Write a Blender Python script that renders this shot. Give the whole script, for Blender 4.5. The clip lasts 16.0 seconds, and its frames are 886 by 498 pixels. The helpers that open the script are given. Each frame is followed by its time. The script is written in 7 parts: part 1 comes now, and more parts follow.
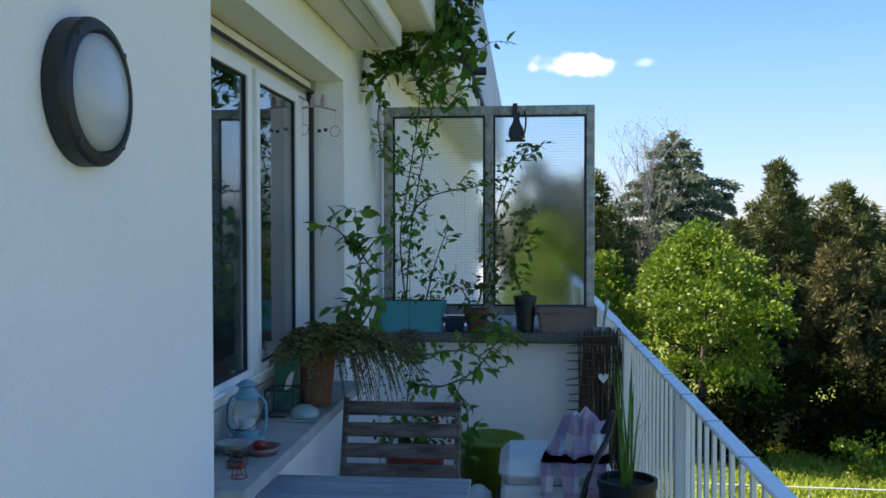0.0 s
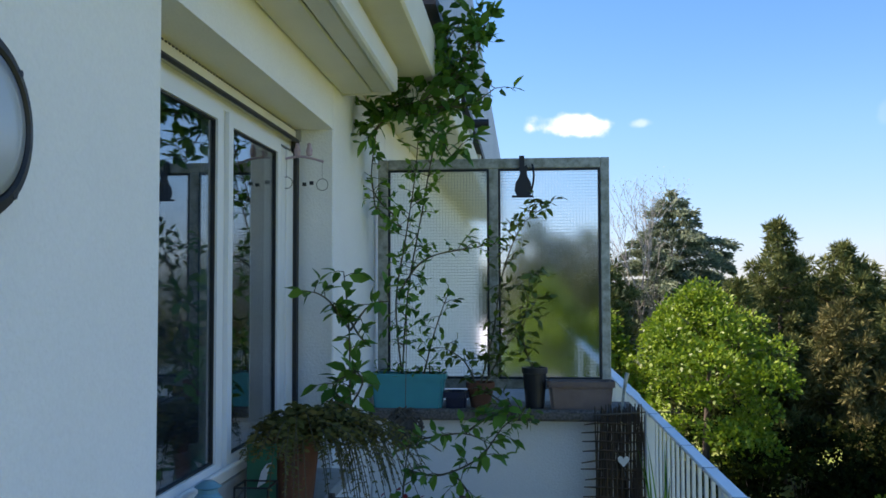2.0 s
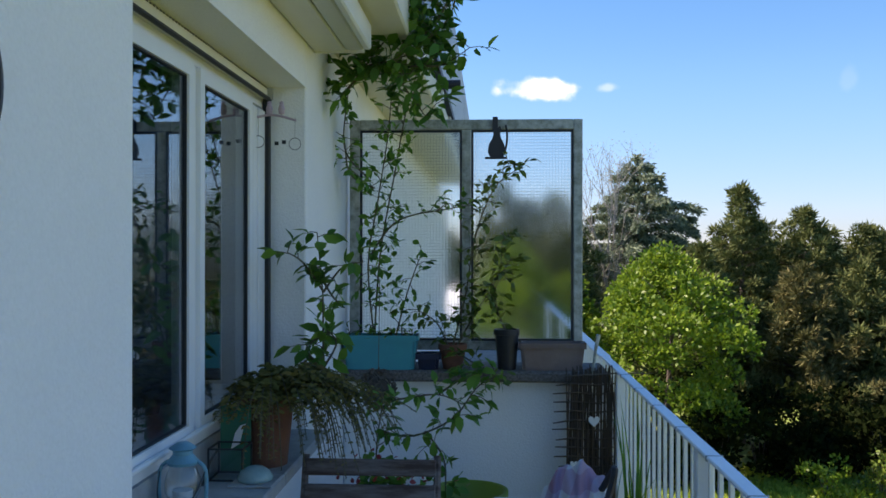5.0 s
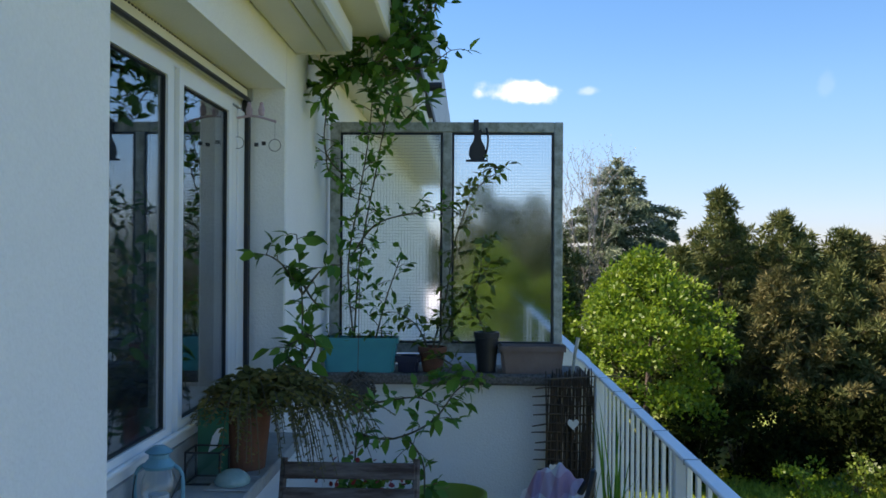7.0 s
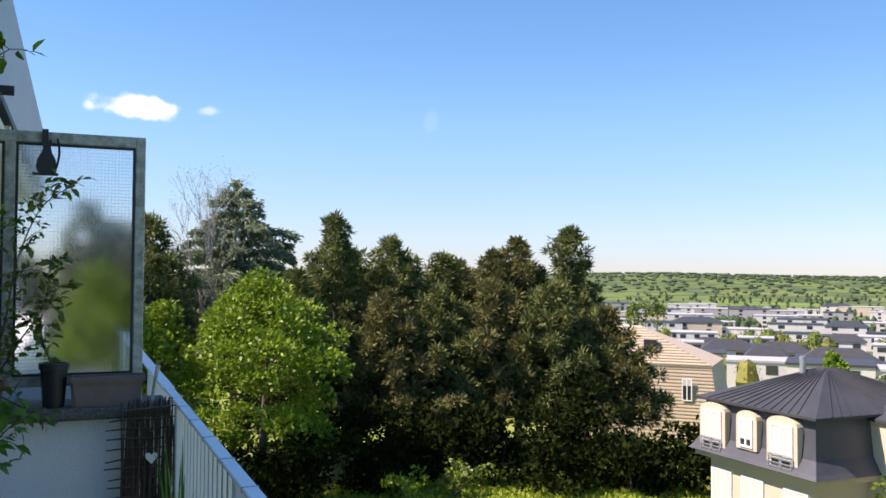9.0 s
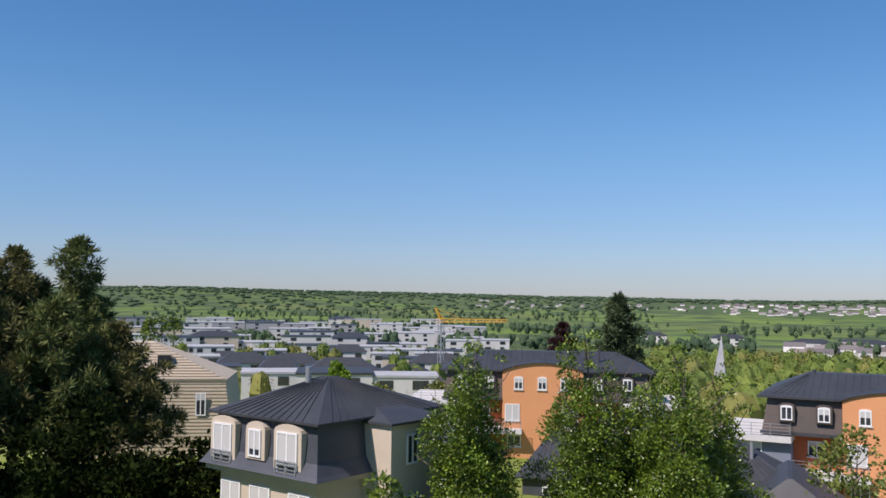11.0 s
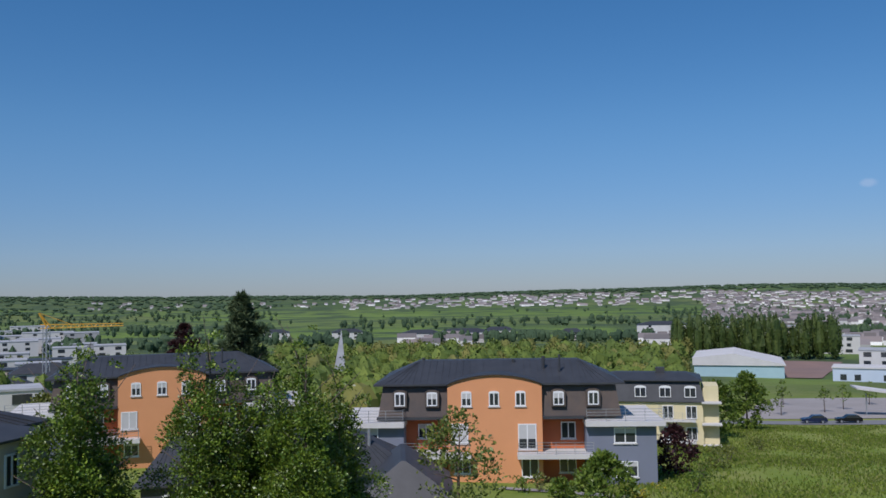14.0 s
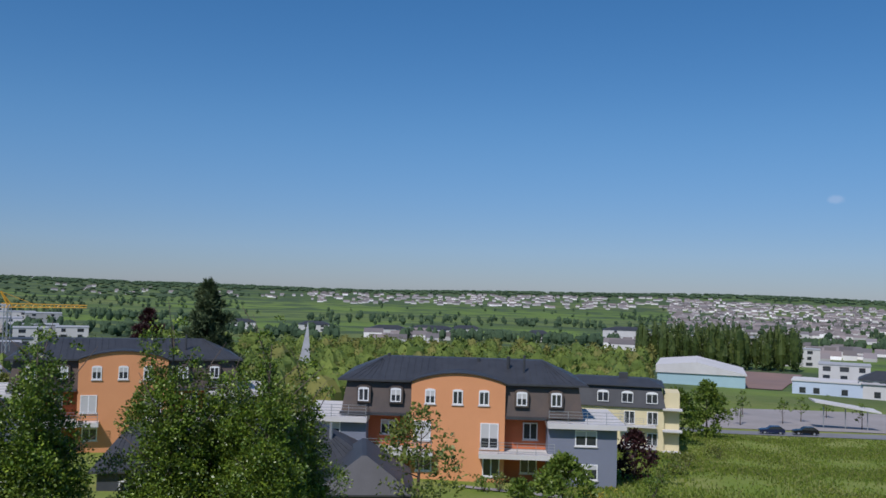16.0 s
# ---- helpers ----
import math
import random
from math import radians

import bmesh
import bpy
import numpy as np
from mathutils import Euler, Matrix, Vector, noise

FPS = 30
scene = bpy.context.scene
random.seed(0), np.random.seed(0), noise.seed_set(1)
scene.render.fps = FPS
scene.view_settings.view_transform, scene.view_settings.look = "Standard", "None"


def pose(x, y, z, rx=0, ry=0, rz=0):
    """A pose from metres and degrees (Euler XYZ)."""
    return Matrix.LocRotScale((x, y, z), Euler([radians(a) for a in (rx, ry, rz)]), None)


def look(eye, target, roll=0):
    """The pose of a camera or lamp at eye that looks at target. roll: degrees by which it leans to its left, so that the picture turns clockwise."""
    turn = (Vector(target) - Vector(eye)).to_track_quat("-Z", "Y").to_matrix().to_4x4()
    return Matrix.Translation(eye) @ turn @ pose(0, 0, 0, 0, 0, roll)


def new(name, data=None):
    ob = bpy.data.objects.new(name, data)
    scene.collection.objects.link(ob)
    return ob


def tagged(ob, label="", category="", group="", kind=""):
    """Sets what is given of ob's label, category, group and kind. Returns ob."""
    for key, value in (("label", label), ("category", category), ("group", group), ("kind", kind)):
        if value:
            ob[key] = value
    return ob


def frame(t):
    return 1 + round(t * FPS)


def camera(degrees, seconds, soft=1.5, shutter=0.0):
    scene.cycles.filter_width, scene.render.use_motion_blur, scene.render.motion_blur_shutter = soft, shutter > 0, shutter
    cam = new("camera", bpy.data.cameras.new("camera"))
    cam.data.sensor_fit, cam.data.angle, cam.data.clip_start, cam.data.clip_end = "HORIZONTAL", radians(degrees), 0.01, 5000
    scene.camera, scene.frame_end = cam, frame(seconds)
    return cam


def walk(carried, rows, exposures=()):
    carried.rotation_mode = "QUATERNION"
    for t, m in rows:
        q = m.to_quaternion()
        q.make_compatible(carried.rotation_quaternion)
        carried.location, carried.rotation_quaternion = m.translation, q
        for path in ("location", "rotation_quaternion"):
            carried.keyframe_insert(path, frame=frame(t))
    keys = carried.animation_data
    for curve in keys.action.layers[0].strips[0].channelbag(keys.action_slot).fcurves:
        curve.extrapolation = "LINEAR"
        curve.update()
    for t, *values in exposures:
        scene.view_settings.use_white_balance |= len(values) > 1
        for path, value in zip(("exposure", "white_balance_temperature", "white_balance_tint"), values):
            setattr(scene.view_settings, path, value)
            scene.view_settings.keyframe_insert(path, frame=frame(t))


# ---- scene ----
cam = camera(53.07, 16.0, soft=1.6)
# seconds, eye x y z, yaw, pitch, roll
ROWS = [
    (0, 0.165, -0.770, 1.612, 5.30, -1.38, -0.08),
    (0.5, 0.161, -0.697, 1.615, 5.49, -1.06, -0.20),
    (1, 0.142, -0.573, 1.627, 5.31, 0.18, -0.19),
    (1.5, 0.117, -0.401, 1.638, 5.14, 2.13, -0.43),
    (2, 0.108, -0.284, 1.639, 5.16, 2.43, -0.12),
    (2.5, 0.107, -0.256, 1.636, 5.03, 1.87, 0.03),
    (3, 0.104, -0.254, 1.632, 4.71, 1.12, 0.06),
    (3.5, 0.092, -0.258, 1.628, 4.44, 0.71, 0.09),
    (4, 0.098, -0.248, 1.630, 4.25, 0.65, 0.10),
    (4.5, 0.089, -0.253, 1.625, 3.69, 0.44, 0.19),
    (5, 0.073, -0.262, 1.630, 2.99, 0.07, 0.06),
    (7.5, 0.077, -0.251, 1.636, 0.74, 0.32, 0.69),
    (8, 0.113, -0.245, 1.645, -4.95, 0.87, 0.52),
    (8.5, 0.177, -0.266, 1.642, -13.37, 1.41, 0.30),
    (9, 0.259, -0.216, 1.634, -22.39, 1.82, 0.33),
    (9.5, 0.303, -0.322, 1.646, -30.26, 1.99, 0.32),
    (10, 0.359, -0.336, 1.644, -39.70, 2.91, 0.58),
    (10.2, 0.365, -0.340, 1.644, -42.80, 2.95, 0.6),
    (12.5, 0.421, -0.402, 1.641, -67.04, 3.16, -0.45),
    (13, 0.420, -0.401, 1.644, -71.47, 2.95, -1.07),
    (13.5, 0.420, -0.400, 1.645, -73.87, 2.71, -0.93),
    (14, 0.420, -0.400, 1.644, -76.69, 2.82, -0.94),
    (14.5, 0.420, -0.399, 1.647, -77.57, 2.30, 0.03),
    (15, 0.420, -0.400, 1.645, -75.58, 2.51, 0.99),
    (15.5, 0.420, -0.400, 1.645, -74.49, 2.50, 1.50),
    (16, 0.419, -0.399, 1.644, -78.58, 2.64, 1.63),
]
EXPOSURES = ((0.0, 1.0, 7150, 28), (1.0, 1.0, 7150, 28), (2.5, 0.95, 7150, 28), (5.0, 0.86, 7150, 28), (8.0, 0.88, 7300, 27), (9.2, 0.88, 7400, 28), (9.6, 0.30, 7000, 25), (10.2, 0.28, 6800, 24), (12.5, -0.51, 6000, 18), (16.0, -0.51, 6000, 18))
walk(cam, [(t, pose(x, y, z, 0, 0, yaw) @ pose(0, 0, 0, 90 + pitch) @ pose(0, 0, 0, 0, 0, roll)) for t, x, y, z, yaw, pitch, roll in ROWS], EXPOSURES)

# ---- world and sun ----
SUN_AZ, SUN_EL = radians(-76), radians(50)  # azimuth from +y towards +x
sun_dir = Vector((math.sin(SUN_AZ) * math.cos(SUN_EL), math.cos(SUN_AZ) * math.cos(SUN_EL), math.sin(SUN_EL)))
world = bpy.data.worlds.new("sky")
scene.world = world
world.use_nodes = True
wn = world.node_tree
bg = wn.nodes["Background"]
sky = wn.nodes.new("ShaderNodeTexSky")
sky.sky_type = "NISHITA"
sky.sun_disc = False
sky.sun_elevation, sky.sun_rotation = SUN_EL, SUN_AZ
sky.altitude, sky.air_density, sky.dust_density, sky.ozone_density = 300, 1.0, 0.15, 5.0
bg.inputs["Strength"].default_value = 0.15


def cloud_mask(azimuth, elevation, wide, high, seed):
    """A soft patch of cloud round one direction of the sky."""
    n, l = wn.nodes, wn.links
    co = n.new("ShaderNodeTexCoord")
    turn = n.new("ShaderNodeMapping")
    turn.vector_type = "POINT"
    turn.inputs["Rotation"].default_value = (0, 0, radians(azimuth))
    l.new(co.outputs["Generated"], turn.inputs["Vector"])
    sep = n.new("ShaderNodeSeparateXYZ")
    l.new(turn.outputs["Vector"], sep.inputs[0])
    noise_t = n.new("ShaderNodeTexNoise")
    noise_t.inputs["Scale"].default_value, noise_t.inputs["Detail"].default_value = 34 + seed, 6
    l.new(turn.outputs["Vector"], noise_t.inputs["Vector"])

    def op(kind, a, b):
        m = n.new("ShaderNodeMath")
        m.operation = kind
        for i, s in enumerate((a, b)):
            if hasattr(s, "is_linked"):
                l.new(s, m.inputs[i])
            else:
                m.inputs[i].default_value = s
        return m.outputs[0]

    dx = op("DIVIDE", sep.outputs["X"], wide)
    dz = op("DIVIDE", op("SUBTRACT", sep.outputs["Z"], math.sin(radians(elevation))), high)
    front = op("GREATER_THAN", sep.outputs["Y"], 0.0)
    d = op("SQRT", op("ADD", op("MULTIPLY", dx, dx), op("MULTIPLY", dz, dz)), 0.0)
    d = op("ADD", d, op("MULTIPLY", op("SUBTRACT", noise_t.outputs["Fac"], 0.5), 1.5))
    r = n.new("ShaderNodeMapRange")
    r.interpolation_type = "SMOOTHSTEP"
    r.inputs["From Min"].default_value, r.inputs["From Max"].default_value = 1.0, 0.3
    l.new(d, r.inputs["Value"])
    return op("MULTIPLY", r.outputs["Result"], front)


flat = wn.nodes.new("ShaderNodeGamma")
flat.inputs["Gamma"].default_value = 0.84
wn.links.new(sky.outputs["Color"], flat.inputs["Color"])
last = flat.outputs["Color"]
for az, el, wide, high, seed, most in ((3.3, 10.2, 0.05, 0.0145, 0, 0.95), (7.5, 10.2, 0.014, 0.007, 3, 0.2), (21.5, 10.0, 0.011, 0.02, 9, 0.04), (102.4, 6.0, 0.012, 0.006, 5, 0.22)):
    mask = cloud_mask(az, el, wide, high, seed)
    mix = wn.nodes.new("ShaderNodeMix")
    mix.data_type = "RGBA"
    amount = wn.nodes.new("ShaderNodeMath")
    amount.operation = "MULTIPLY"
    amount.inputs[1].default_value = most
    wn.links.new(mask, amount.inputs[0])
    wn.links.new(amount.outputs[0], mix.inputs["Factor"])
    wn.links.new(last, mix.inputs["A"])
    mix.inputs["B"].default_value = (7.0, 7.1, 7.2, 1)
    last = mix.outputs["Result"]
tone = wn.nodes.new("ShaderNodeHueSaturation")
tone.inputs["Hue"].default_value, tone.inputs["Saturation"].default_value = 0.498, 1.34
wn.links.new(last, tone.inputs["Color"])
# the air is hazier and duller low over the horizon
low_co, low_sep, low_map, low_mix = (wn.nodes.new("ShaderNode" + k) for k in ("TexCoord", "SeparateXYZ", "MapRange", "Mix"))
wn.links.new(low_co.outputs["Generated"], low_sep.inputs[0])
wn.links.new(low_sep.outputs["Z"], low_map.inputs["Value"])
low_map.interpolation_type = "SMOOTHSTEP"
low_map.inputs["From Min"].default_value, low_map.inputs["From Max"].default_value = -0.02, 0.2
low_mix.data_type, low_mix.blend_type = "RGBA", "MULTIPLY"
low_mix.inputs["Factor"].default_value = 1.0
low_ramp = wn.nodes.new("ShaderNodeMix")
low_ramp.data_type = "RGBA"
low_ramp.inputs["A"].default_value, low_ramp.inputs["B"].default_value = (0.56, 0.66, 0.87, 1), (1, 1, 1, 1)
wn.links.new(low_map.outputs["Result"], low_ramp.inputs["Factor"])
wn.links.new(tone.outputs["Color"], low_mix.inputs["A"])
wn.links.new(low_ramp.outputs["Result"], low_mix.inputs["B"])
wn.links.new(low_mix.outputs["Result"], bg.inputs["Color"])

sun = new("sun", bpy.data.lights.new("sun", "SUN"))
sun.data.energy, sun.data.angle, sun.data.color = 5.0, radians(0.53), (1.0, 0.94, 0.85)
sun.matrix_world = look((0, 0, 60), Vector((0, 0, 60)) - sun_dir)


# ---- materials ----
def material(name, colour, rough=0.6, metal=0.0, second=None, scale=8.0, amount=0.6, fine=0.0, bump=0.0, bump_scale=60.0, island=0.0, spec=0.5, stretch=(1, 1, 1), sheen=0.0, through_light=0.0):
    """A surface with a stain pattern (scale in 1/m), a fine grain, relief, and a shift from piece to piece."""
    m = bpy.data.materials.new(name)
    m.use_nodes = True
    n, l = m.node_tree.nodes, m.node_tree.links
    b = n["Principled BSDF"]
    b.inputs["Roughness"].default_value, b.inputs["Metallic"].default_value = rough, metal
    b.inputs["Specular IOR Level"].default_value = spec
    co = n.new("ShaderNodeNewGeometry")
    mp = n.new("ShaderNodeMapping")
    mp.inputs["Scale"].default_value = stretch
    l.new(co.outputs["Position"], mp.inputs["Vector"])
    t1 = n.new("ShaderNodeTexNoise")
    t1.inputs["Scale"].default_value, t1.inputs["Detail"].default_value, t1.inputs["Roughness"].default_value = scale, 6, 0.62
    l.new(mp.outputs["Vector"], t1.inputs["Vector"])
    ramp = n.new("ShaderNodeMapRange")
    ramp.inputs["From Min"].default_value, ramp.inputs["From Max"].default_value = 0.36, 0.66
    ramp.inputs["To Max"].default_value = amount
    l.new(t1.outputs["Fac"], ramp.inputs["Value"])
    mix = n.new("ShaderNodeMix")
    mix.data_type = "RGBA"
    mix.inputs["A"].default_value = (*colour, 1)
    mix.inputs["B"].default_value = (*(second or [c * 0.72 for c in colour]), 1)
    l.new(ramp.outputs["Result"], mix.inputs["Factor"])
    out = mix.outputs["Result"]
    t2 = n.new("ShaderNodeTexNoise")
    t2.inputs["Scale"].default_value, t2.inputs["Detail"].default_value = bump_scale, 4
    l.new(mp.outputs["Vector"], t2.inputs["Vector"])
    if fine or island:
        hsv = n.new("ShaderNodeHueSaturation")
        l.new(out, hsv.inputs["Color"])
        value = n.new("ShaderNodeMath")
        value.operation = "MULTIPLY_ADD"
        value.inputs[1].default_value, value.inputs[2].default_value = 2 * fine, 1 - fine
        l.new(t2.outputs["Fac"], value.inputs[0])
        got = value.outputs[0]
        if island:
            ob = n.new("ShaderNodeObjectInfo")
            s = n.new("ShaderNodeMath")
            s.operation = "ADD"
            l.new(co.outputs["Random Per Island"], s.inputs[0])
            l.new(ob.outputs["Random"], s.inputs[1])
            f = n.new("ShaderNodeMath")
            f.operation = "FRACT"
            l.new(s.outputs[0], f.inputs[0])
            v2 = n.new("ShaderNodeMath")
            v2.operation = "MULTIPLY_ADD"
            v2.inputs[1].default_value, v2.inputs[2].default_value = 2 * island, -island
            l.new(f.outputs[0], v2.inputs[0])
            a = n.new("ShaderNodeMath")
            l.new(got, a.inputs[0])
            l.new(v2.outputs[0], a.inputs[1])
            got = a.outputs[0]
            h = n.new("ShaderNodeMath")
            h.operation = "MULTIPLY_ADD"
            h.inputs[1].default_value, h.inputs[2].default_value = -0.05 * min(1, island * 2), 0.5 + 0.025 * min(1, island * 2)
            l.new(f.outputs[0], h.inputs[0])
            l.new(h.outputs[0], hsv.inputs["Hue"])
        l.new(got, hsv.inputs["Value"])
        out = hsv.outputs["Color"]
    l.new(out, b.inputs["Base Color"])
    if bump:
        bp = n.new("ShaderNodeBump")
        bp.inputs["Strength"].default_value, bp.inputs["Distance"].default_value = bump, 0.4 / bump_scale
        l.new(t2.outputs["Fac"], bp.inputs["Height"])
        l.new(bp.outputs["Normal"], b.inputs["Normal"])
    if through_light:
        tr = n.new("ShaderNodeBsdfTranslucent")
        l.new(out, tr.inputs["Color"])
        ms = n.new("ShaderNodeMixShader")
        ms.inputs[0].default_value = through_light
        l.new(b.outputs[0], ms.inputs[1])
        l.new(tr.outputs[0], ms.inputs[2])
        l.new(ms.outputs[0], n["Material Output"].inputs["Surface"])
    return m


def glass_material(name, tint=(0.93, 0.96, 0.95), gloss=0.06):
    """A thin clear pane: see-through, with a mirror sheen that grows with the angle."""
    m = bpy.data.materials.new(name)
    m.use_nodes = True
    n, l = m.node_tree.nodes, m.node_tree.links
    n.remove(n["Principled BSDF"])
    clear, shine, mix, lw, pw = (n.new("ShaderNode" + k) for k in ("BsdfTransparent", "BsdfGlossy", "MixShader", "LayerWeight", "MapRange"))
    clear.inputs["Color"].default_value = (*tint, 1)
    shine.inputs["Roughness"].default_value = 0.01
    lw.inputs["Blend"].default_value = 0.3
    pw.inputs["To Min"].default_value, pw.inputs["To Max"].default_value = gloss, 0.62
    l.new(lw.outputs["Facing"], pw.inputs["Value"])
    l.new(pw.outputs["Result"], mix.inputs[0])
    l.new(clear.outputs[0], mix.inputs[1])
    l.new(shine.outputs[0], mix.inputs[2])
    l.new(mix.outputs[0], n["Material Output"].inputs["Surface"])
    return m


def leaf_material(name, colour, second, vary=0.3, shine=0.45, thin=0.22, spec=0.3):
    return material(name, colour, max(shine, 0.4), second=second, scale=0.9, amount=0.9, fine=0.1, bump_scale=9, island=vary, through_light=thin, spec=spec)


PLASTER = material("rough_white_plaster", (0.86, 0.86, 0.85), 0.9, second=(0.79, 0.79, 0.78), scale=1.6, amount=0.6, fine=0.06, bump=0.9, bump_scale=110, spec=0.2)
CREAM = material("cream_painted_soffit", (0.74, 0.72, 0.62), 0.75, second=(0.63, 0.6, 0.5), scale=2.2, amount=0.6, fine=0.03, bump=0.1, bump_scale=90, spec=0.3)
WHITE_PVC = material("white_window_plastic", (0.80, 0.81, 0.81), 0.35, second=(0.72, 0.73, 0.73), scale=5, amount=0.4)
GASKET = material("black_rubber", (0.02, 0.021, 0.023), 0.55, fine=0.1)
AWNING = material("beige_enamelled_metal", (0.66, 0.64, 0.54), 0.3, second=(0.56, 0.54, 0.46), scale=3, amount=0.5, fine=0.02)
PANEL_FRAME = material("mossy_grey_painted_frame", (0.5, 0.51, 0.47), 0.75, second=(0.2, 0.21, 0.16), scale=22, amount=0.9, fine=0.12, bump=0.2, bump_scale=120)
LEDGE = material("dark_speckled_washed_concrete", (0.075, 0.062, 0.055), 0.9, second=(0.24, 0.22, 0.2), scale=75, amount=0.7, fine=0.25, bump=0.5, bump_scale=160)
SILL = material("worn_grey_stone_sill", (0.42, 0.42, 0.4), 0.8, second=(0.28, 0.28, 0.27), scale=9, amount=0.8, fine=0.1, bump=0.25, bump_scale=110)
FLOOR = material("grey_balcony_tile", (0.2, 0.19, 0.18), 0.8, second=(0.13, 0.13, 0.12), scale=5, amount=0.8, fine=0.1, bump=0.2)
RAIL = material("pale_painted_steel", (0.84, 0.86, 0.87), 0.45, second=(0.7, 0.72, 0.74), scale=6, amount=0.4, fine=0.05)
LAMP_RING = material("black_textured_plastic", (0.018, 0.019, 0.022), 0.5, fine=0.15, bump=0.1, bump_scale=400)
LAMP_GLASS = material("frosted_ribbed_glass", (0.46, 0.49, 0.51), 0.2, second=(0.4, 0.43, 0.45), scale=6, amount=0.5, bump=0.15, bump_scale=160)
GLASS = glass_material("window_glass", (0.66, 0.74, 0.78), 0.17)
THIN_GLASS = glass_material("lantern_glass", (0.9, 0.93, 0.93), 0.05)
# wall colour that stands in for the unlit room indoors
DARK = material("room_dimness_colour", (0.10, 0.11, 0.12), 0.9, second=(0.06, 0.07, 0.08), scale=2)
GROUND_SOIL = material("potting_soil", (0.05, 0.035, 0.025), 1.0, fine=0.3, bump=0.5, bump_scale=80)
BARK = material("grey_brown_bark", (0.14, 0.11, 0.085), 0.95, second=(0.07, 0.055, 0.045), scale=6, amount=0.8, fine=0.2, bump=0.5, bump_scale=18, stretch=(1, 1, 0.25))
PALE_BARK = material("pale_grey_twig_bark", (0.42, 0.4, 0.36), 0.9, second=(0.26, 0.24, 0.21), scale=5, amount=0.8, fine=0.1)
TWIG = material("green_brown_twig", (0.12, 0.11, 0.06), 0.8, second=(0.07, 0.05, 0.03), scale=30, amount=0.7)
LEAF_BRIGHT = leaf_material("fresh_green_leaves", (0.2, 0.31, 0.025), (0.1, 0.19, 0.015), 0.35, 0.45, 0.35)
LEAF_MID = leaf_material("green_leaves", (0.14, 0.21, 0.03), (0.08, 0.13, 0.02), 0.35)
# poplar: the near-black second tone paints the shaded gaps between leaf clumps
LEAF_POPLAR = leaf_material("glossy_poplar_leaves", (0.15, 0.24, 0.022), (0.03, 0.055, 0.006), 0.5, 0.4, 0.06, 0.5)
LEAF_OLIVE = leaf_material("olive_spring_leaves", (0.19, 0.21, 0.045), (0.1, 0.13, 0.03), 0.3)
# undergrowth leaves: the wood's deep shade is put into a near-black colour
LEAF_SHADE = leaf_material("undergrowth_leaves_dark_for_shade", (0.019, 0.031, 0.006), (0.007, 0.011, 0.003), 0.4, 0.8, 0.15, 0.05)
LEAF_SPRING = leaf_material("mixed_spring_leaves", (0.19, 0.23, 0.05), (0.09, 0.13, 0.03), 0.4)
LEAF_ROW = leaf_material("dark_poplar_row_leaves", (0.085, 0.125, 0.03), (0.05, 0.08, 0.02), 0.35)
WOOD_GREEN = material("mixed_green_wood", (0.18, 0.235, 0.045), 0.7, second=(0.075, 0.12, 0.025), scale=0.11, amount=1.0, fine=0.1, bump_scale=0.8, island=0.1, through_light=0.15, spec=0.2)
WOOD_OLIVE = material("olive_spring_wood", (0.24, 0.235, 0.06), 0.7, second=(0.11, 0.13, 0.035), scale=0.09, amount=1.0, fine=0.1, bump_scale=0.8, island=0.1, through_light=0.15, spec=0.2)
FAR_WOOD = material("bluish_green_far_woods", (0.075, 0.115, 0.06), 0.9, second=(0.05, 0.083, 0.048), scale=0.012, amount=1.0, fine=0.06, bump_scale=0.1, island=0.03, spec=0.05)
LEAF_RED = leaf_material("dark_purple_leaves", (0.06, 0.022, 0.022), (0.03, 0.014, 0.016), 0.3)
LEAF_WILLOW = leaf_material("silvery_willow_leaves", (0.42, 0.44, 0.32), (0.3, 0.34, 0.22), 0.3)
LEAF_BALCONY = leaf_material("dark_balcony_leaves", (0.11, 0.27, 0.04), (0.07, 0.18, 0.028), 0.35, 0.45, 0.3, 0.2)
LEAF_YELLOW = leaf_material("yellow_blossom_leaves", (0.45, 0.36, 0.03), (0.2, 0.24, 0.03), 0.3)
NEEDLE = leaf_material("pine_needles", (0.17, 0.2, 0.065), (0.065, 0.09, 0.03), 0.45, 0.75, 0.15, 0.12)
NEEDLE_DARK = leaf_material("dark_spruce_needles", (0.09, 0.125, 0.055), (0.045, 0.07, 0.032), 0.4, 0.7, 0.15, 0.15)
NEEDLE_BROWN = leaf_material("browned_pine_needles", (0.19, 0.182, 0.068), (0.08, 0.092, 0.032), 0.4, 0.8, 0.15, 0.1)
NEEDLE_BLUE = leaf_material("blue_cedar_needles", (0.23, 0.29, 0.18), (0.15, 0.2, 0.115), 0.35, 0.7, 0.2, 0.15)
FERN = leaf_material("fern_fronds", (0.13, 0.17, 0.04), (0.22, 0.13, 0.05), 0.4, 0.8, 0.3, 0.1)


# ---- building blocks ----
def box(bm, x0, x1, y0, y1, z0, z1, bevel=0.0, m=None):
    vs = [bm.verts.new((x, y, z)) for x in (x0, x1) for y in (y0, y1) for z in (z0, z1)]
    fs = [bm.faces.new([vs[i] for i in q]) for q in ((0, 1, 3, 2), (4, 6, 7, 5), (0, 4, 5, 1), (2, 3, 7, 6), (0, 2, 6, 4), (1, 5, 7, 3))]
    if m is not None:
        bmesh.ops.transform(bm, matrix=m, verts=vs)
    if bevel:
        bmesh.ops.bevel(bm, geom=list({e for f in fs for e in f.edges}), offset=bevel, segments=1, affect="EDGES")
    return vs


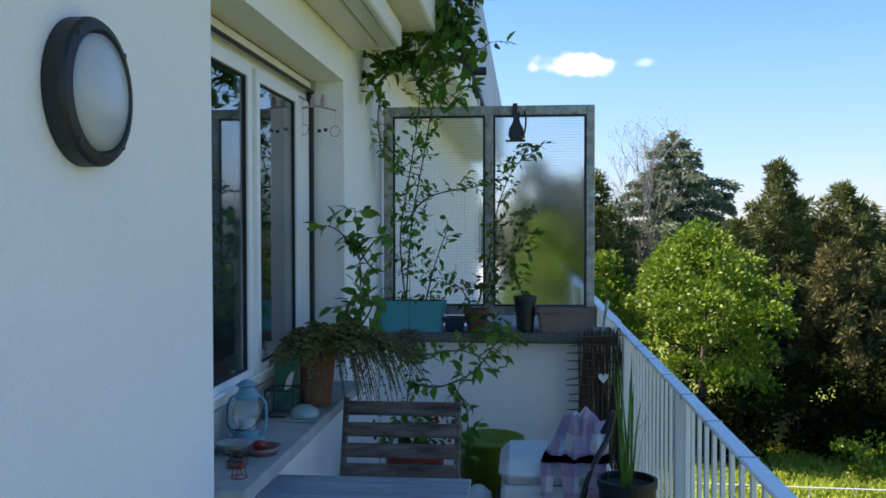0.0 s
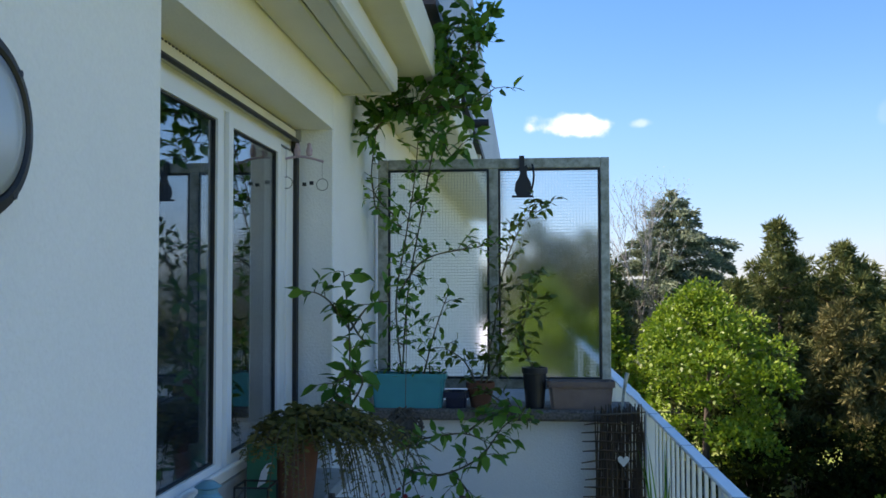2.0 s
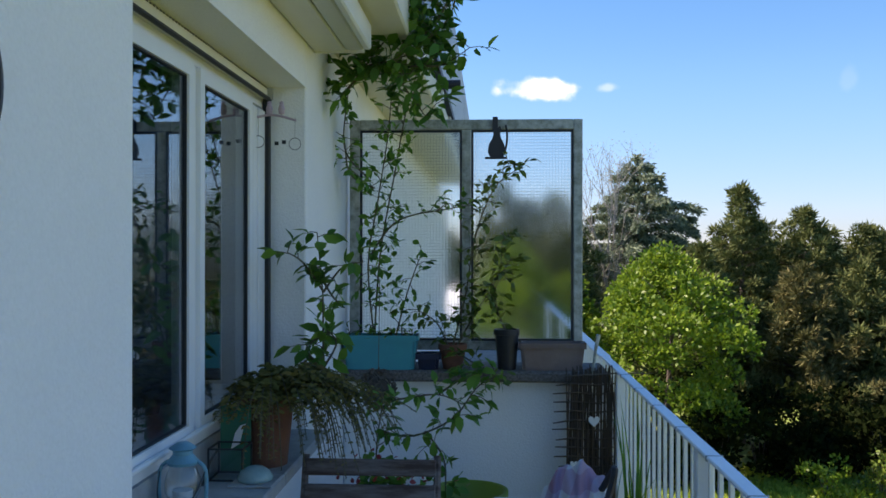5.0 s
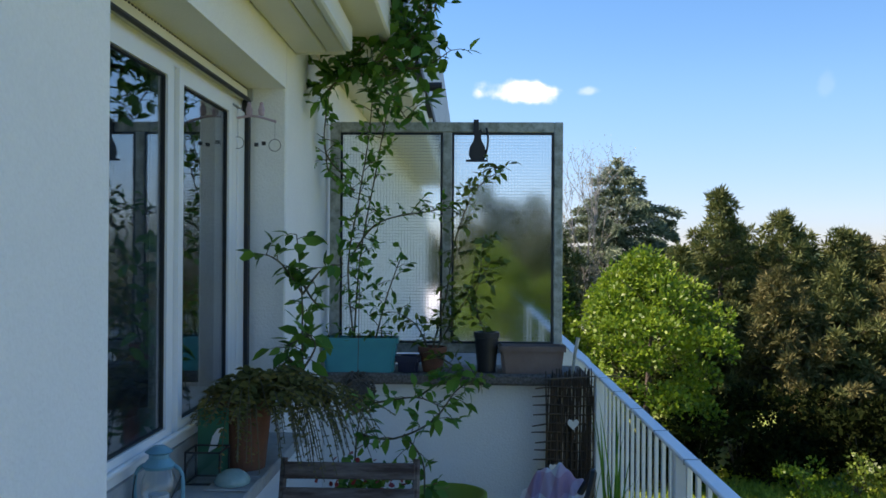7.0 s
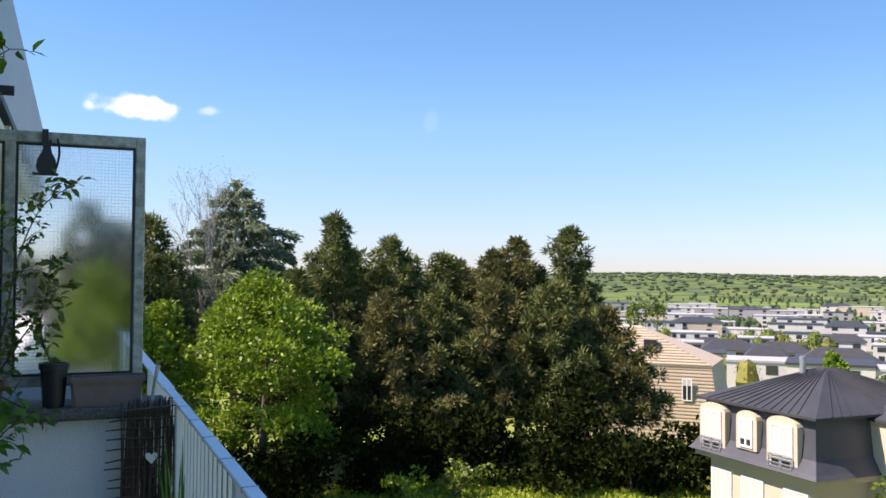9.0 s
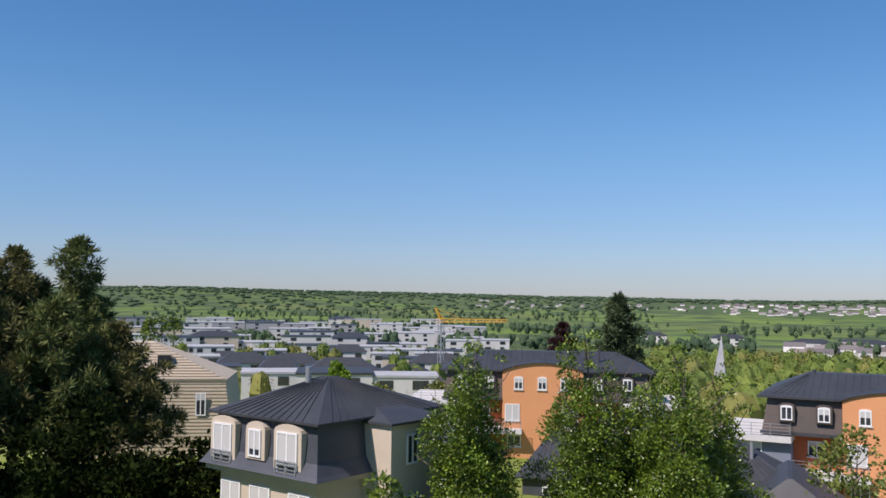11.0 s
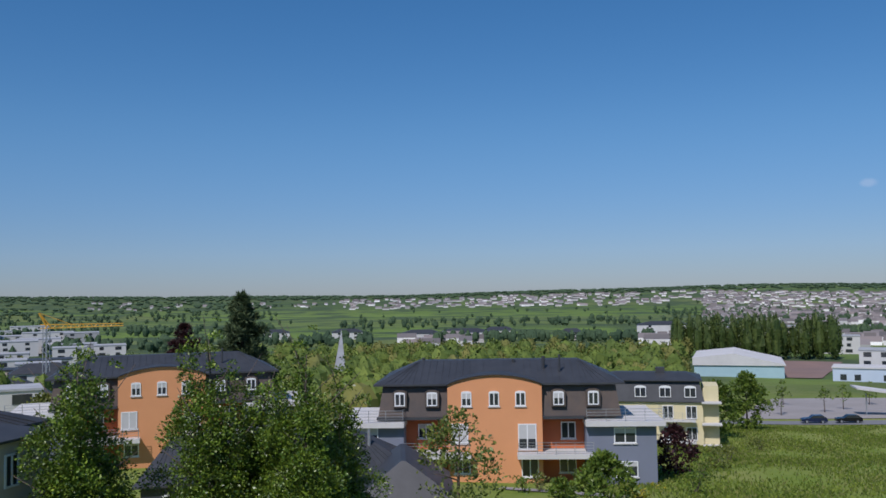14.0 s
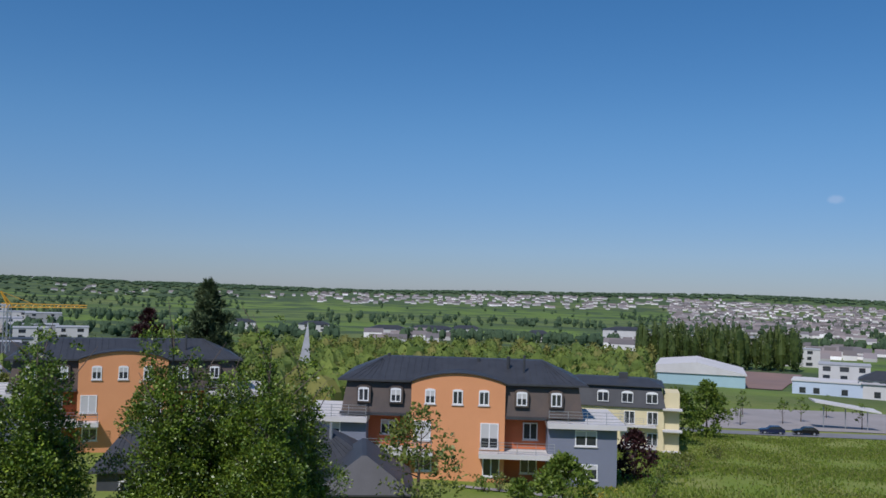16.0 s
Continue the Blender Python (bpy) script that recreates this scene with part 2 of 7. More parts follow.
def tube(bm, points, radii, n=6, caps=True):
    """A round bar along points; radii one number or one per point."""
    points = [Vector(p) for p in points]
    if not hasattr(radii, "__len__"):
        radii = [radii] * len(points)
    rings, side = [], None
    for i, p in enumerate(points):
        d = (points[min(i + 1, len(points) - 1)] - points[max(i - 1, 0)]).normalized()
        if side is None or abs(side.dot(d)) > 0.95:
            side = d.orthogonal().normalized()
        side = (side - d * side.dot(d)).normalized()
        up = d.cross(side)
        rings.append([bm.verts.new(p + (side * math.cos(a) + up * math.sin(a)) * radii[i]) for a in (2 * math.pi * k / n for k in range(n))])
    for a, b in zip(rings, rings[1:]):
        for k in range(n):
            bm.faces.new((a[k], a[(k + 1) % n], b[(k + 1) % n], b[k]))
    if caps:
        bm.faces.new(rings[0][::-1])
        bm.faces.new(rings[-1])


def lathe(bm, profile, n=24, centre=(0, 0, 0), squash=(1, 1)):
    """Turns (radius, height) pairs round a vertical axis."""
    cx, cy, cz = centre
    rings = [[bm.verts.new((cx + max(r, 1e-4) * squash[0] * math.cos(2 * math.pi * k / n), cy + max(r, 1e-4) * squash[1] * math.sin(2 * math.pi * k / n), cz + z)) for k in range(n)] for r, z in profile]
    for a, b in zip(rings, rings[1:]):
        for k in range(n):
            bm.faces.new((a[k], a[(k + 1) % n], b[(k + 1) % n], b[k]))


def prism(bm, outline, place):
    """Fills an outline of 2D points twice, at both depths given by place(u, v, side), and closes the rim."""
    a = [bm.verts.new(place(u, v, 0)) for u, v in outline]
    b = [bm.verts.new(place(u, v, 1)) for u, v in outline]
    bm.faces.new(a[::-1])
    bm.faces.new(b)
    n = len(a)
    for k in range(n):
        bm.faces.new((a[k], a[(k + 1) % n], b[(k + 1) % n], b[k]))


def offset_of(ob):
    v = Vector((0, 0, 0))
    while ob is not None:
        v = v + ob.location
        ob = ob.parent
    return v


def part(name, shape, mat, parent=None, label="", smooth=False):
    """Links a bmesh (or a mesh) as one object, given in the world's coordinates, under a thing or a part."""
    if isinstance(shape, bmesh.types.BMesh):
        me = bpy.data.meshes.new(name)
        bmesh.ops.recalc_face_normals(shape, faces=shape.faces)
        shape.to_mesh(me)
        shape.free()
    else:
        me = shape
    if smooth:
        me.polygons.foreach_set("use_smooth", [True] * len(me.polygons))
    me.materials.append(mat)
    ob = new(name, me)
    if parent is not None:
        me.transform(Matrix.Translation(-offset_of(parent)))
        ob.parent = parent
    if label:
        ob["label"] = label
    return ob


def thing(name, at, label, category, group="", kind=""):
    ob = new(name)
    ob.location = at
    ob.empty_display_size = 0.1
    return tagged(ob, label, category, group, kind)


def boxes(*specs, bevel=0.0):
    bm = bmesh.new()
    for s in specs:
        box(bm, *s, bevel=bevel)
    return bm


def bar(points, radii, n=6):
    bm = bmesh.new()
    tube(bm, points, radii, n)
    return bm


def spun(profile, centre, n=24, squash=(1, 1)):
    bm = bmesh.new()
    lathe(bm, profile, n, centre, squash)
    return bm


def quads_mesh(name, verts, sides=4):
    """A mesh of loose faces from an array of corners (faces, sides, 3)."""
    v = np.asarray(verts, dtype=np.float32)
    f = v.shape[0]
    me = bpy.data.meshes.new(name)
    me.vertices.add(f * sides)
    me.vertices.foreach_set("co", v.reshape(-1))
    me.loops.add(f * sides)
    me.loops.foreach_set("vertex_index", np.arange(f * sides, dtype=np.int32))
    me.polygons.add(f)
    me.polygons.foreach_set("loop_start", np.arange(0, f * sides, sides, dtype=np.int32))
    me.update(calc_edges=True)
    return me


def unit(a):
    return a / np.maximum(np.linalg.norm(a, axis=-1, keepdims=True), 1e-9)


def leaf_quads(rng, centres, out, size, long=1.7, droop=0.0, spread=0.8):
    """Pointed leaves at the centres: out is the way each tends to point."""
    n = len(centres)
    along = unit(out + rng.normal(0, spread, (n, 3)) + np.array([0, 0, -droop]))
    side = unit(np.cross(along, rng.normal(0, 1, (n, 3))))
    s = size * rng.uniform(0.65, 1.35, (n, 1))
    a = along * s * long
    b = side * s * 0.5
    lift = np.cross(along, side) * s * 0.15
    return np.stack([centres, centres + a * 0.5 + b + lift, centres + a, centres + a * 0.5 - b + lift], 1)


def blob_leaves(rng, blobs, per, size, long=1.7, droop=0.0, shell=0.45, flat=1.0):
    """Leaves over uneven clumps: blobs are rows of x, y, z, radius."""
    blobs = np.asarray(blobs, float)
    out = []
    for x, y, z, r in blobs:
        k = max(6, int(per * r * r))
        d = unit(rng.normal(0, 1, (k, 3)))
        d[:, 2] = np.where(d[:, 2] < -0.5, -d[:, 2] * 0.6, d[:, 2])
        rad = r * (1 - shell * rng.random((k, 1)) ** 1.5)
        p = np.array([x, y, z]) + d * rad * np.array([1, 1, flat])
        out.append(leaf_quads(rng, p, d + np.array([0, 0, 0.15]), size, long, droop))
    return np.concatenate(out)


# ---- the balcony's shell ----
WALL_X, GLASS_X, NEAR_Y, FAR_Y, TOP_Z, SILL_Z = -0.705, -0.885, 1.642, 3.47, 2.32, 0.87
RAIL_X, RAIL_Z, SCREEN_Y = 0.724, 1.035, 4.55
BLD_BACK, BLD_LOW = -9.0, -10.5

tagged(part("wall_facade_near", boxes((WALL_X - 0.3, WALL_X, -6.0, NEAR_Y, 0.0, 2.62), bevel=0.006), PLASTER), "rough white plastered facade wall beside the window", "wall", kind="structure")
tagged(part("wall_facade_far", boxes((WALL_X - 0.3, WALL_X, FAR_Y, 4.9, 0.0, 2.62), bevel=0.006), PLASTER), "rough white plastered facade wall by the divider", "wall", kind="structure")
tagged(part("wall_lintel", boxes((WALL_X - 0.3, WALL_X - 0.001, NEAR_Y + 0.002, FAR_Y - 0.002, TOP_Z, 2.618)), PLASTER), "white plastered lintel over the window recess", "wall", kind="structure")
tagged(part("wall_under_window", boxes((WALL_X - 0.3, WALL_X - 0.001, NEAR_Y + 0.002, FAR_Y - 0.002, 0.0, SILL_Z - 0.05)), PLASTER), "white plastered wall under the window sill", "wall", kind="structure")
tagged(part("floor", boxes((WALL_X, RAIL_X + 0.1, -6.0, 4.9, -0.2, 0.0)), FLOOR), "grey tiled balcony floor slab", "floor", kind="structure")
tagged(part("wall_divider", boxes((WALL_X + 0.002, RAIL_X - 0.02, SCREEN_Y - 0.12, SCREEN_Y + 0.08, 0.002, 0.945), bevel=0.008), PLASTER), "white plastered low wall between two balconies", "wall", kind="structure")
tagged(part("wall_divider_ledge", boxes((WALL_X + 0.004, RAIL_X - 0.03, SCREEN_Y - 0.23, SCREEN_Y + 0.16, 0.947, 1.005), bevel=0.012), LEDGE), "dark washed-concrete coping on the divider wall", "ledge", kind="structure")

# our building below, behind and beside the balcony
shell = [(BLD_BACK, WALL_X - 0.3, -14.0, 40.0, BLD_LOW, -0.2), (BLD_BACK, WALL_X - 2.9, -14, 16.0, -0.2, 2.62), (WALL_X - 0.3, WALL_X, -14.0, -6.0, -0.2, 2.62), (WALL_X - 0.3, WALL_X, 4.9, 16.0, -0.2, 2.62)]
tagged(part("building_body", boxes(*shell), PLASTER), "white plastered body of the apartment block", "building", kind="structure")
tagged(part("floor_neighbour", boxes((WALL_X, RAIL_X + 0.1, 4.9, 16.0, -0.2, 0.0)), FLOOR), "neighbour's grey balcony floor slab", "floor", kind="structure")

# storey above: cream soffit beam and a set-back facade of upright metal panels
tagged(part("ceiling_beam", boxes((WALL_X - 0.3, -0.30, -6.0, 13.0, 2.625, 2.83), bevel=0.01), CREAM), "cream painted edge of the floor slab above", "ceiling", kind="structure")


# ---- land ----
def land(x, y):
    """Height of the ground: a shelf by the building, then down into a wide valley, with low hills beyond."""
    x, y = np.asarray(x, float), np.asarray(y, float)
    r = np.hypot(x, y)
    d = np.maximum(np.maximum(x, 0.72 * r), 0)
    z = np.interp(d, (0, 36, 78, 165, 350, 900, 1500), (-10.0, -10.2, -15.0, -22.5, -30.0, -37.0, -38.0))
    a = np.degrees(np.arctan2(x, y))
    top = 1 + 3 * np.sin(np.radians(a * 3.1 + 20)) + 2 * np.sin(np.radians(a * 9.0)) + 1 * np.sin(np.radians(a * 23))
    top = top + 8 * np.exp(-((a - 97) / 9) ** 2) + 14 * np.exp(-((a - 35) / 11) ** 2) - 4 * np.exp(-((a - 72) / 8) ** 2)
    rise = np.clip((r - 1500) / 1500, 0, 1)
    z = z + (top + 38) * rise * rise * (3 - 2 * rise)
    z = z + 0.35 * np.sin(x * 0.11 + 1) * np.sin(y * 0.09) * np.clip(r / 60, 0, 1)
    return z


def land_z(x, y):
    return float(land(x, y))


def ground_sheet():
    rings = np.concatenate([np.linspace(0.0, 60, 40), np.geomspace(63, 4700, 130)])
    seg = 300
    ang = np.linspace(0, 2 * np.pi, seg, endpoint=False)
    R, A = np.meshgrid(rings, ang, indexing="ij")
    X, Y = R * np.sin(A), R * np.cos(A)
    co = np.stack([X, Y, land(X, Y)], -1).reshape(-1, 3)
    i, j = np.meshgrid(np.arange(len(rings) - 1), np.arange(seg), indexing="ij")
    k = (j + 1) % seg
    f = np.stack([i * seg + j, i * seg + k, (i + 1) * seg + k, (i + 1) * seg + j], -1).reshape(-1, 4)
    me = bpy.data.meshes.new("ground")
    me.from_pydata(co.tolist(), [], f.tolist())
    me.polygons.foreach_set("use_smooth", [True] * len(me.polygons))
    return me


def field_material():
    """Grass near by, a patchwork of fields, woods and villages' greens far away."""
    m = bpy.data.materials.new("grass_and_fields")
    m.use_nodes = True
    n, l = m.node_tree.nodes, m.node_tree.links
    b = n["Principled BSDF"]
    b.inputs["Roughness"].default_value, b.inputs["Specular IOR Level"].default_value = 0.95, 0.15
    g = n.new("ShaderNodeNewGeometry")
    mp = n.new("ShaderNodeMapping")
    mp.inputs["Scale"].default_value = (0.0045, 0.0016, 0)
    mp.inputs["Rotation"].default_value = (0, 0, radians(8))
    l.new(g.outputs["Position"], mp.inputs["Vector"])
    v = n.new("ShaderNodeTexVoronoi")
    v.inputs["Scale"].default_value, v.inputs["Randomness"].default_value = 1.0, 0.9
    l.new(mp.outputs["Vector"], v.inputs["Vector"])
    sep = n.new("ShaderNodeSeparateColor")
    l.new(v.outputs["Color"], sep.inputs[0])
    ramp = n.new("ShaderNodeValToRGB")
    l.new(sep.outputs["Red"], ramp.inputs["Fac"])
    e = ramp.color_ramp.elements
    e[0].position, e[0].color = 0.0, (0.1, 0.15, 0.045, 1)
    e[1].position, e[1].color = 1.0, (0.17, 0.21, 0.065, 1)
    for p, c in ((0.3, (0.13, 0.2, 0.045)), (0.55, (0.17, 0.25, 0.055)), (0.8, (0.13, 0.17, 0.06))):
        q = e.new(p)
        q.color = (*c, 1)
    t = n.new("ShaderNodeTexNoise")
    t.inputs["Scale"].default_value, t.inputs["Detail"].default_value = 0.016, 8
    l.new(g.outputs["Position"], t.inputs["Vector"])
    wood = n.new("ShaderNodeMapRange")
    wood.inputs["From Min"].default_value, wood.inputs["From Max"].default_value = 0.46, 0.6
    l.new(t.outputs["Fac"], wood.inputs["Value"])
    mix = n.new("ShaderNodeMix")
    mix.data_type = "RGBA"
    l.new(wood.outputs["Result"], mix.inputs["Factor"])
    l.new(ramp.outputs["Color"], mix.inputs["A"])
    mix.inputs["B"].default_value = (0.07, 0.105, 0.05, 1)
    # the far hills are mostly wooded
    away = n.new("ShaderNodeVectorMath")
    away.operation = "LENGTH"
    l.new(g.outputs["Position"], away.inputs[0])
    hills = n.new("ShaderNodeMapRange")
    hills.inputs["From Min"].default_value, hills.inputs["From Max"].default_value = 1500, 2300
    hills.inputs["To Max"].default_value = 0.45
    l.new(away.outputs["Value"], hills.inputs["Value"])
    more = n.new("ShaderNodeMath")
    more.use_clamp = True
    l.new(wood.outputs["Result"], more.inputs[0])
    l.new(hills.outputs["Result"], more.inputs[1])
    l.new(more.outputs[0], mix.inputs["Factor"])
    # lawn close to the building
    t2 = n.new("ShaderNodeTexNoise")
    t2.inputs["Scale"].default_value, t2.inputs["Detail"].default_value = 0.35, 9
    l.new(g.outputs["Position"], t2.inputs["Vector"])
    lawn = n.new("ShaderNodeMix")
    lawn.data_type = "RGBA"
    lawn.inputs["A"].default_value, lawn.inputs["B"].default_value = (0.17, 0.235, 0.035, 1), (0.26, 0.28, 0.08, 1)
    lr = n.new("ShaderNodeMapRange")
    lr.inputs["From Min"].default_value, lr.inputs["From Max"].default_value = 0.35, 0.68
    t2.inputs["Scale"].default_value = 0.16
    l.new(t2.outputs["Fac"], lr.inputs["Value"])
    l.new(lr.outputs["Result"], lawn.inputs["Factor"])
    dist = n.new("ShaderNodeVectorMath")
    dist.operation = "LENGTH"
    l.new(g.outputs["Position"], dist.inputs[0])
    far = n.new("ShaderNodeMapRange")
    far.inputs["From Min"].default_value, far.inputs["From Max"].default_value = 190, 330
    l.new(dist.outputs["Value"], far.inputs["Value"])
    both = n.new("ShaderNodeMix")
    both.data_type = "RGBA"
    l.new(far.outputs["Result"], both.inputs["Factor"])
    l.new(lawn.outputs["Result"], both.inputs["A"])
    l.new(mix.outputs["Result"], both.inputs["B"])
    l.new(both.outputs["Result"], b.inputs["Base Color"])
    bp = n.new("ShaderNodeBump")
    bp.inputs["Strength"].default_value, bp.inputs["Distance"].default_value = 0.6, 0.3
    t3 = n.new("ShaderNodeTexNoise")
    t3.inputs["Scale"].default_value, t3.inputs["Detail"].default_value = 3.0, 6
    l.new(g.outputs["Position"], t3.inputs["Vector"])
    l.new(t3.outputs["Fac"], bp.inputs["Height"])
    l.new(bp.outputs["Normal"], b.inputs["Normal"])
    return m


FIELDS = field_material()
tagged(part("ground", ground_sheet(), FIELDS), "green lawn running out into meadows, fields and low wooded hills", "ground", kind="structure")


# ---- trees ----
def trunk_and_limbs(bm, rng, foot, height, radius, limbs, reach, start=0.35, rise=0.5):
    foot = np.array(foot, float)
    lean = rng.normal(0, 0.02, 2) * height
    pts = [foot + np.array([lean[0] * t * t, lean[1] * t * t, height * t]) for t in np.linspace(0, 1, 7)]
    tube(bm, pts, [radius * (1 - 0.9 * t) for t in np.linspace(0, 1, 7)], 8)
    ends = []
    for i in range(limbs):
        t = start + (0.95 - start) * (i + rng.random() * 0.6) / limbs
        a = i * 2.4 + rng.normal(0, 0.3)
        base = foot + np.array([lean[0] * t * t, lean[1] * t * t, height * t])
        k = reach * (0.55 + 0.6 * rng.random()) * (1 - 0.55 * abs(t - 0.45))
        end = base + np.array([math.cos(a) * k, math.sin(a) * k, k * rise * rng.uniform(0.5, 1.3)])
        mid = (base + end) / 2 + np.array([0, 0, k * 0.06])
        tube(bm, [base, mid, end], [radius * 0.38 * (1 - t) + 0.02, radius * 0.22 * (1 - t) + 0.015, 0.012], 5)
        ends.append(end)
    return ends


def leafy_tree(name, x, y, height, spread, mat, label, seed, leaf=0.16, dense=60, low=0.22, clumps=46, shape=1.0, group="", category="tree", foot=None, top_wide=0.35, flat=1.0, big=1.0):
    """A broad-leaved tree: uneven clumps of leaves round a crown, on a trunk with limbs."""
    rng = np.random.default_rng(seed)
    z = land_z(x, y) if foot is None else foot
    t = thing(name, (x, y, z), label, category, group)
    bm = bmesh.new()
    ends = trunk_and_limbs(bm, rng, (x, y, z - 0.2), height * 0.86, 0.022 * height, 9, spread * 0.75)
    part("trunk", bm, BARK, t, smooth=True)
    blobs = []
    for i in range(clumps):
        u = rng.random() ** 0.85
        h = low + (1 - low) * u
        w = math.sin(math.pi * min(1, (u * 0.86 + 0.12)) ** shape) * (1 - top_wide * u) * spread
        a = rng.random() * 6.283
        q = w * (0.45 + 0.55 * rng.random() ** 0.5)
        blobs.append((x + math.cos(a) * q, y + math.sin(a) * q, z + height * (h * 0.93), spread * big * rng.uniform(0.13, 0.36)))
    blobs.append((x, y, z + height * 0.93, spread * 0.2))
    part("crown", quads_mesh("crown", blob_leaves(rng, blobs, dense / max(leaf, 0.05) / 6, leaf, flat=flat)), mat, t)
    return t


def pine_tree(name, x, y, height, spread, mat, label, seed, tuft=0.34, rows=15, low=0.2, group="", dense=46, foot=None):
    """A pine: whorls of boughs that carry upturned tufts of needles, with gaps between."""
    rng = np.random.default_rng(seed)
    z = land_z(x, y) if foot is None else foot
    t = thing(name, (x, y, z), label, "conifer", group)
    bm = bmesh.new()
    tube(bm, [(x, y, z - 0.2), (x + 0.1, y, z + height * 0.5), (x, y, z + height * 0.97)], [0.02 * height, 0.013 * height, 0.03], 8)
    leaves = []
    for i in range(rows):
        u = i / (rows - 1)
        h = height * (low + (0.97 - low) * u)
        w = 1.3 * spread * (0.06 + 0.94 * (1 - u) ** 0.68) * rng.uniform(0.62, 1.28)
        for k in range(9 if u < 0.85 else 6):
            a = k * 6.283 / (9 if u < 0.85 else 6) + i * 0.9 + rng.normal(0, 0.25)
            ln = w * rng.uniform(0.6, 1.12)
            base = np.array([x, y, z + h])
            end = base + np.array([math.cos(a) * ln, math.sin(a) * ln, ln * 0.22 + height * 0.02])
            tube(bm, [base, (base + end) / 2 - np.array([0, 0, ln * 0.05]), end], [0.05, 0.035, 0.012], 4)
            steps = max(2, int(ln / 0.5))
            for s in range(steps):
                f = 0.35 + 0.65 * (s + 1) / steps
                c = base + (end - base) * f + rng.normal(0, 0.2, 3) * np.array([1, 1, 0.6])
                r = rng.uniform(0.34, 0.66) * (0.8 + 0.05 * spread)
                n = int(dense * (1.25 if s >= steps - 2 else 0.7))
                d = unit(rng.normal(0, 1, (n, 3)) + np.array([math.cos(a) * 0.5, math.sin(a) * 0.5, 0.55]))
                leaves.append(leaf_quads(rng, c + d * r * rng.random((n, 1)) * 0.7, d, tuft * 0.27, 5.0, 0.0, 0.25))
    part("trunk", bm, BARK, t, smooth=True)
    part("crown", quads_mesh("crown", np.concatenate(leaves)), mat, t)
    return t


def cedar_tree(x, y, height, spread, seed, foot=None):
    """A blue cedar: flat layered boughs that droop at the tips."""
    rng = np.random.default_rng(seed)
    z = land_z(x, y) if foot is None else foot
    t = thing("cedar_tree", (x, y, z), "tall blue-grey cedar with flat drooping layered boughs", "conifer")
    bm = bmesh.new()
    tube(bm, [(x, y, z - 0.2), (x, y, z + height)], [0.3, 0.03], 8)
    leaves = []
    for i in range(19):
        u = i / 18
        h = height * (0.3 + 0.69 * u)
        w = spread * (0.03 + 0.97 * (1 - u) ** 0.78) * rng.uniform(0.65, 1.25)
        for k in range(6):
            a = k * 1.05 + i * 0.7 + rng.normal(0, 0.2)
            ln = w * rng.uniform(0.65, 1.15)
            base = np.array([x, y, z + h])
            end = base + np.array([math.cos(a) * ln, math.sin(a) * ln, ln * rng.uniform(-0.06, 0.1)])
            mid = (base + end) / 2 + np.array([0, 0, ln * 0.1])
            tube(bm, [base, mid, end], [0.05, 0.03, 0.01], 4)
            n = int(150 * ln)
            f = rng.random((n, 1)) ** 0.7
            c = base + (end - base) * f + np.array([0, 0, 1]) * (ln * 0.4 * f * (1 - f))
            side = np.array([-math.sin(a), math.cos(a), 0])
            c = c + side * rng.normal(0, 0.2, (n, 1)) * ln * 0.5 * (1.15 - f) + rng.normal(0, 0.1, (n, 3)) - np.array([0, 0, 1]) * rng.random((n, 1)) ** 2 * 0.25
            o = np.array([math.cos(a), math.sin(a), -0.1])
            leaves.append(leaf_quads(rng, c, np.tile(o, (n, 1)), 0.12, 3.2, 0.3, 0.55))
    part("trunk", bm, BARK, t, smooth=True)
    part("crown", quads_mesh("crown", np.concatenate(leaves)), NEEDLE_BLUE, t)


def bare_tree(x, y, height, seed, foot=None):
    """A thin tree just coming into leaf: fine forking twigs."""
    rng = np.random.default_rng(seed)
    z = land_z(x, y) if foot is None else foot
    t = thing("birch_tree", (x, y, z), "nearly bare pale tree with fine twigs and few leaves", "tree")
    bm = bmesh.new()
    tips = []

    def grow(p, d, ln, r, depth):
        q = p + d * ln
        tube(bm, [p, (p + q) / 2 + Vector(rng.normal(0, 0.04, 3)) * ln, q], [r, r * 0.8, r * 0.6], 4, caps=False)
        tips.append(np.array(q))
        if depth:
            for _ in range(3 if depth > 1 else 2):
                grow(q, (d + Vector(rng.normal(0, 0.33, 3)) + Vector((0, 0, 0.16))).normalized(), ln * rng.uniform(0.6, 0.85), r * 0.62, depth - 1)

    grow(Vector((x, y, z)), Vector((0.02, 0, 1)), height * 0.42, 0.14, 0)
    for s in range(7):
        grow(Vector((x, y, z + height * (0.3 + 0.07 * s))), Vector((rng.normal(0, 0.26), rng.normal(0, 0.26), 1)).normalized(), height * 0.165, 0.085, 4)
    part("trunk", bm, PALE_BARK, t)
    tips = np.array(tips)
    part("crown", quads_mesh("crown", leaf_quads(rng, np.repeat(tips, 5, 0) + rng.normal(0, 0.25, (len(tips) * 5, 3)), rng.normal(0, 1, (len(tips) * 5, 3)), 0.06)), LEAF_WILLOW, t)


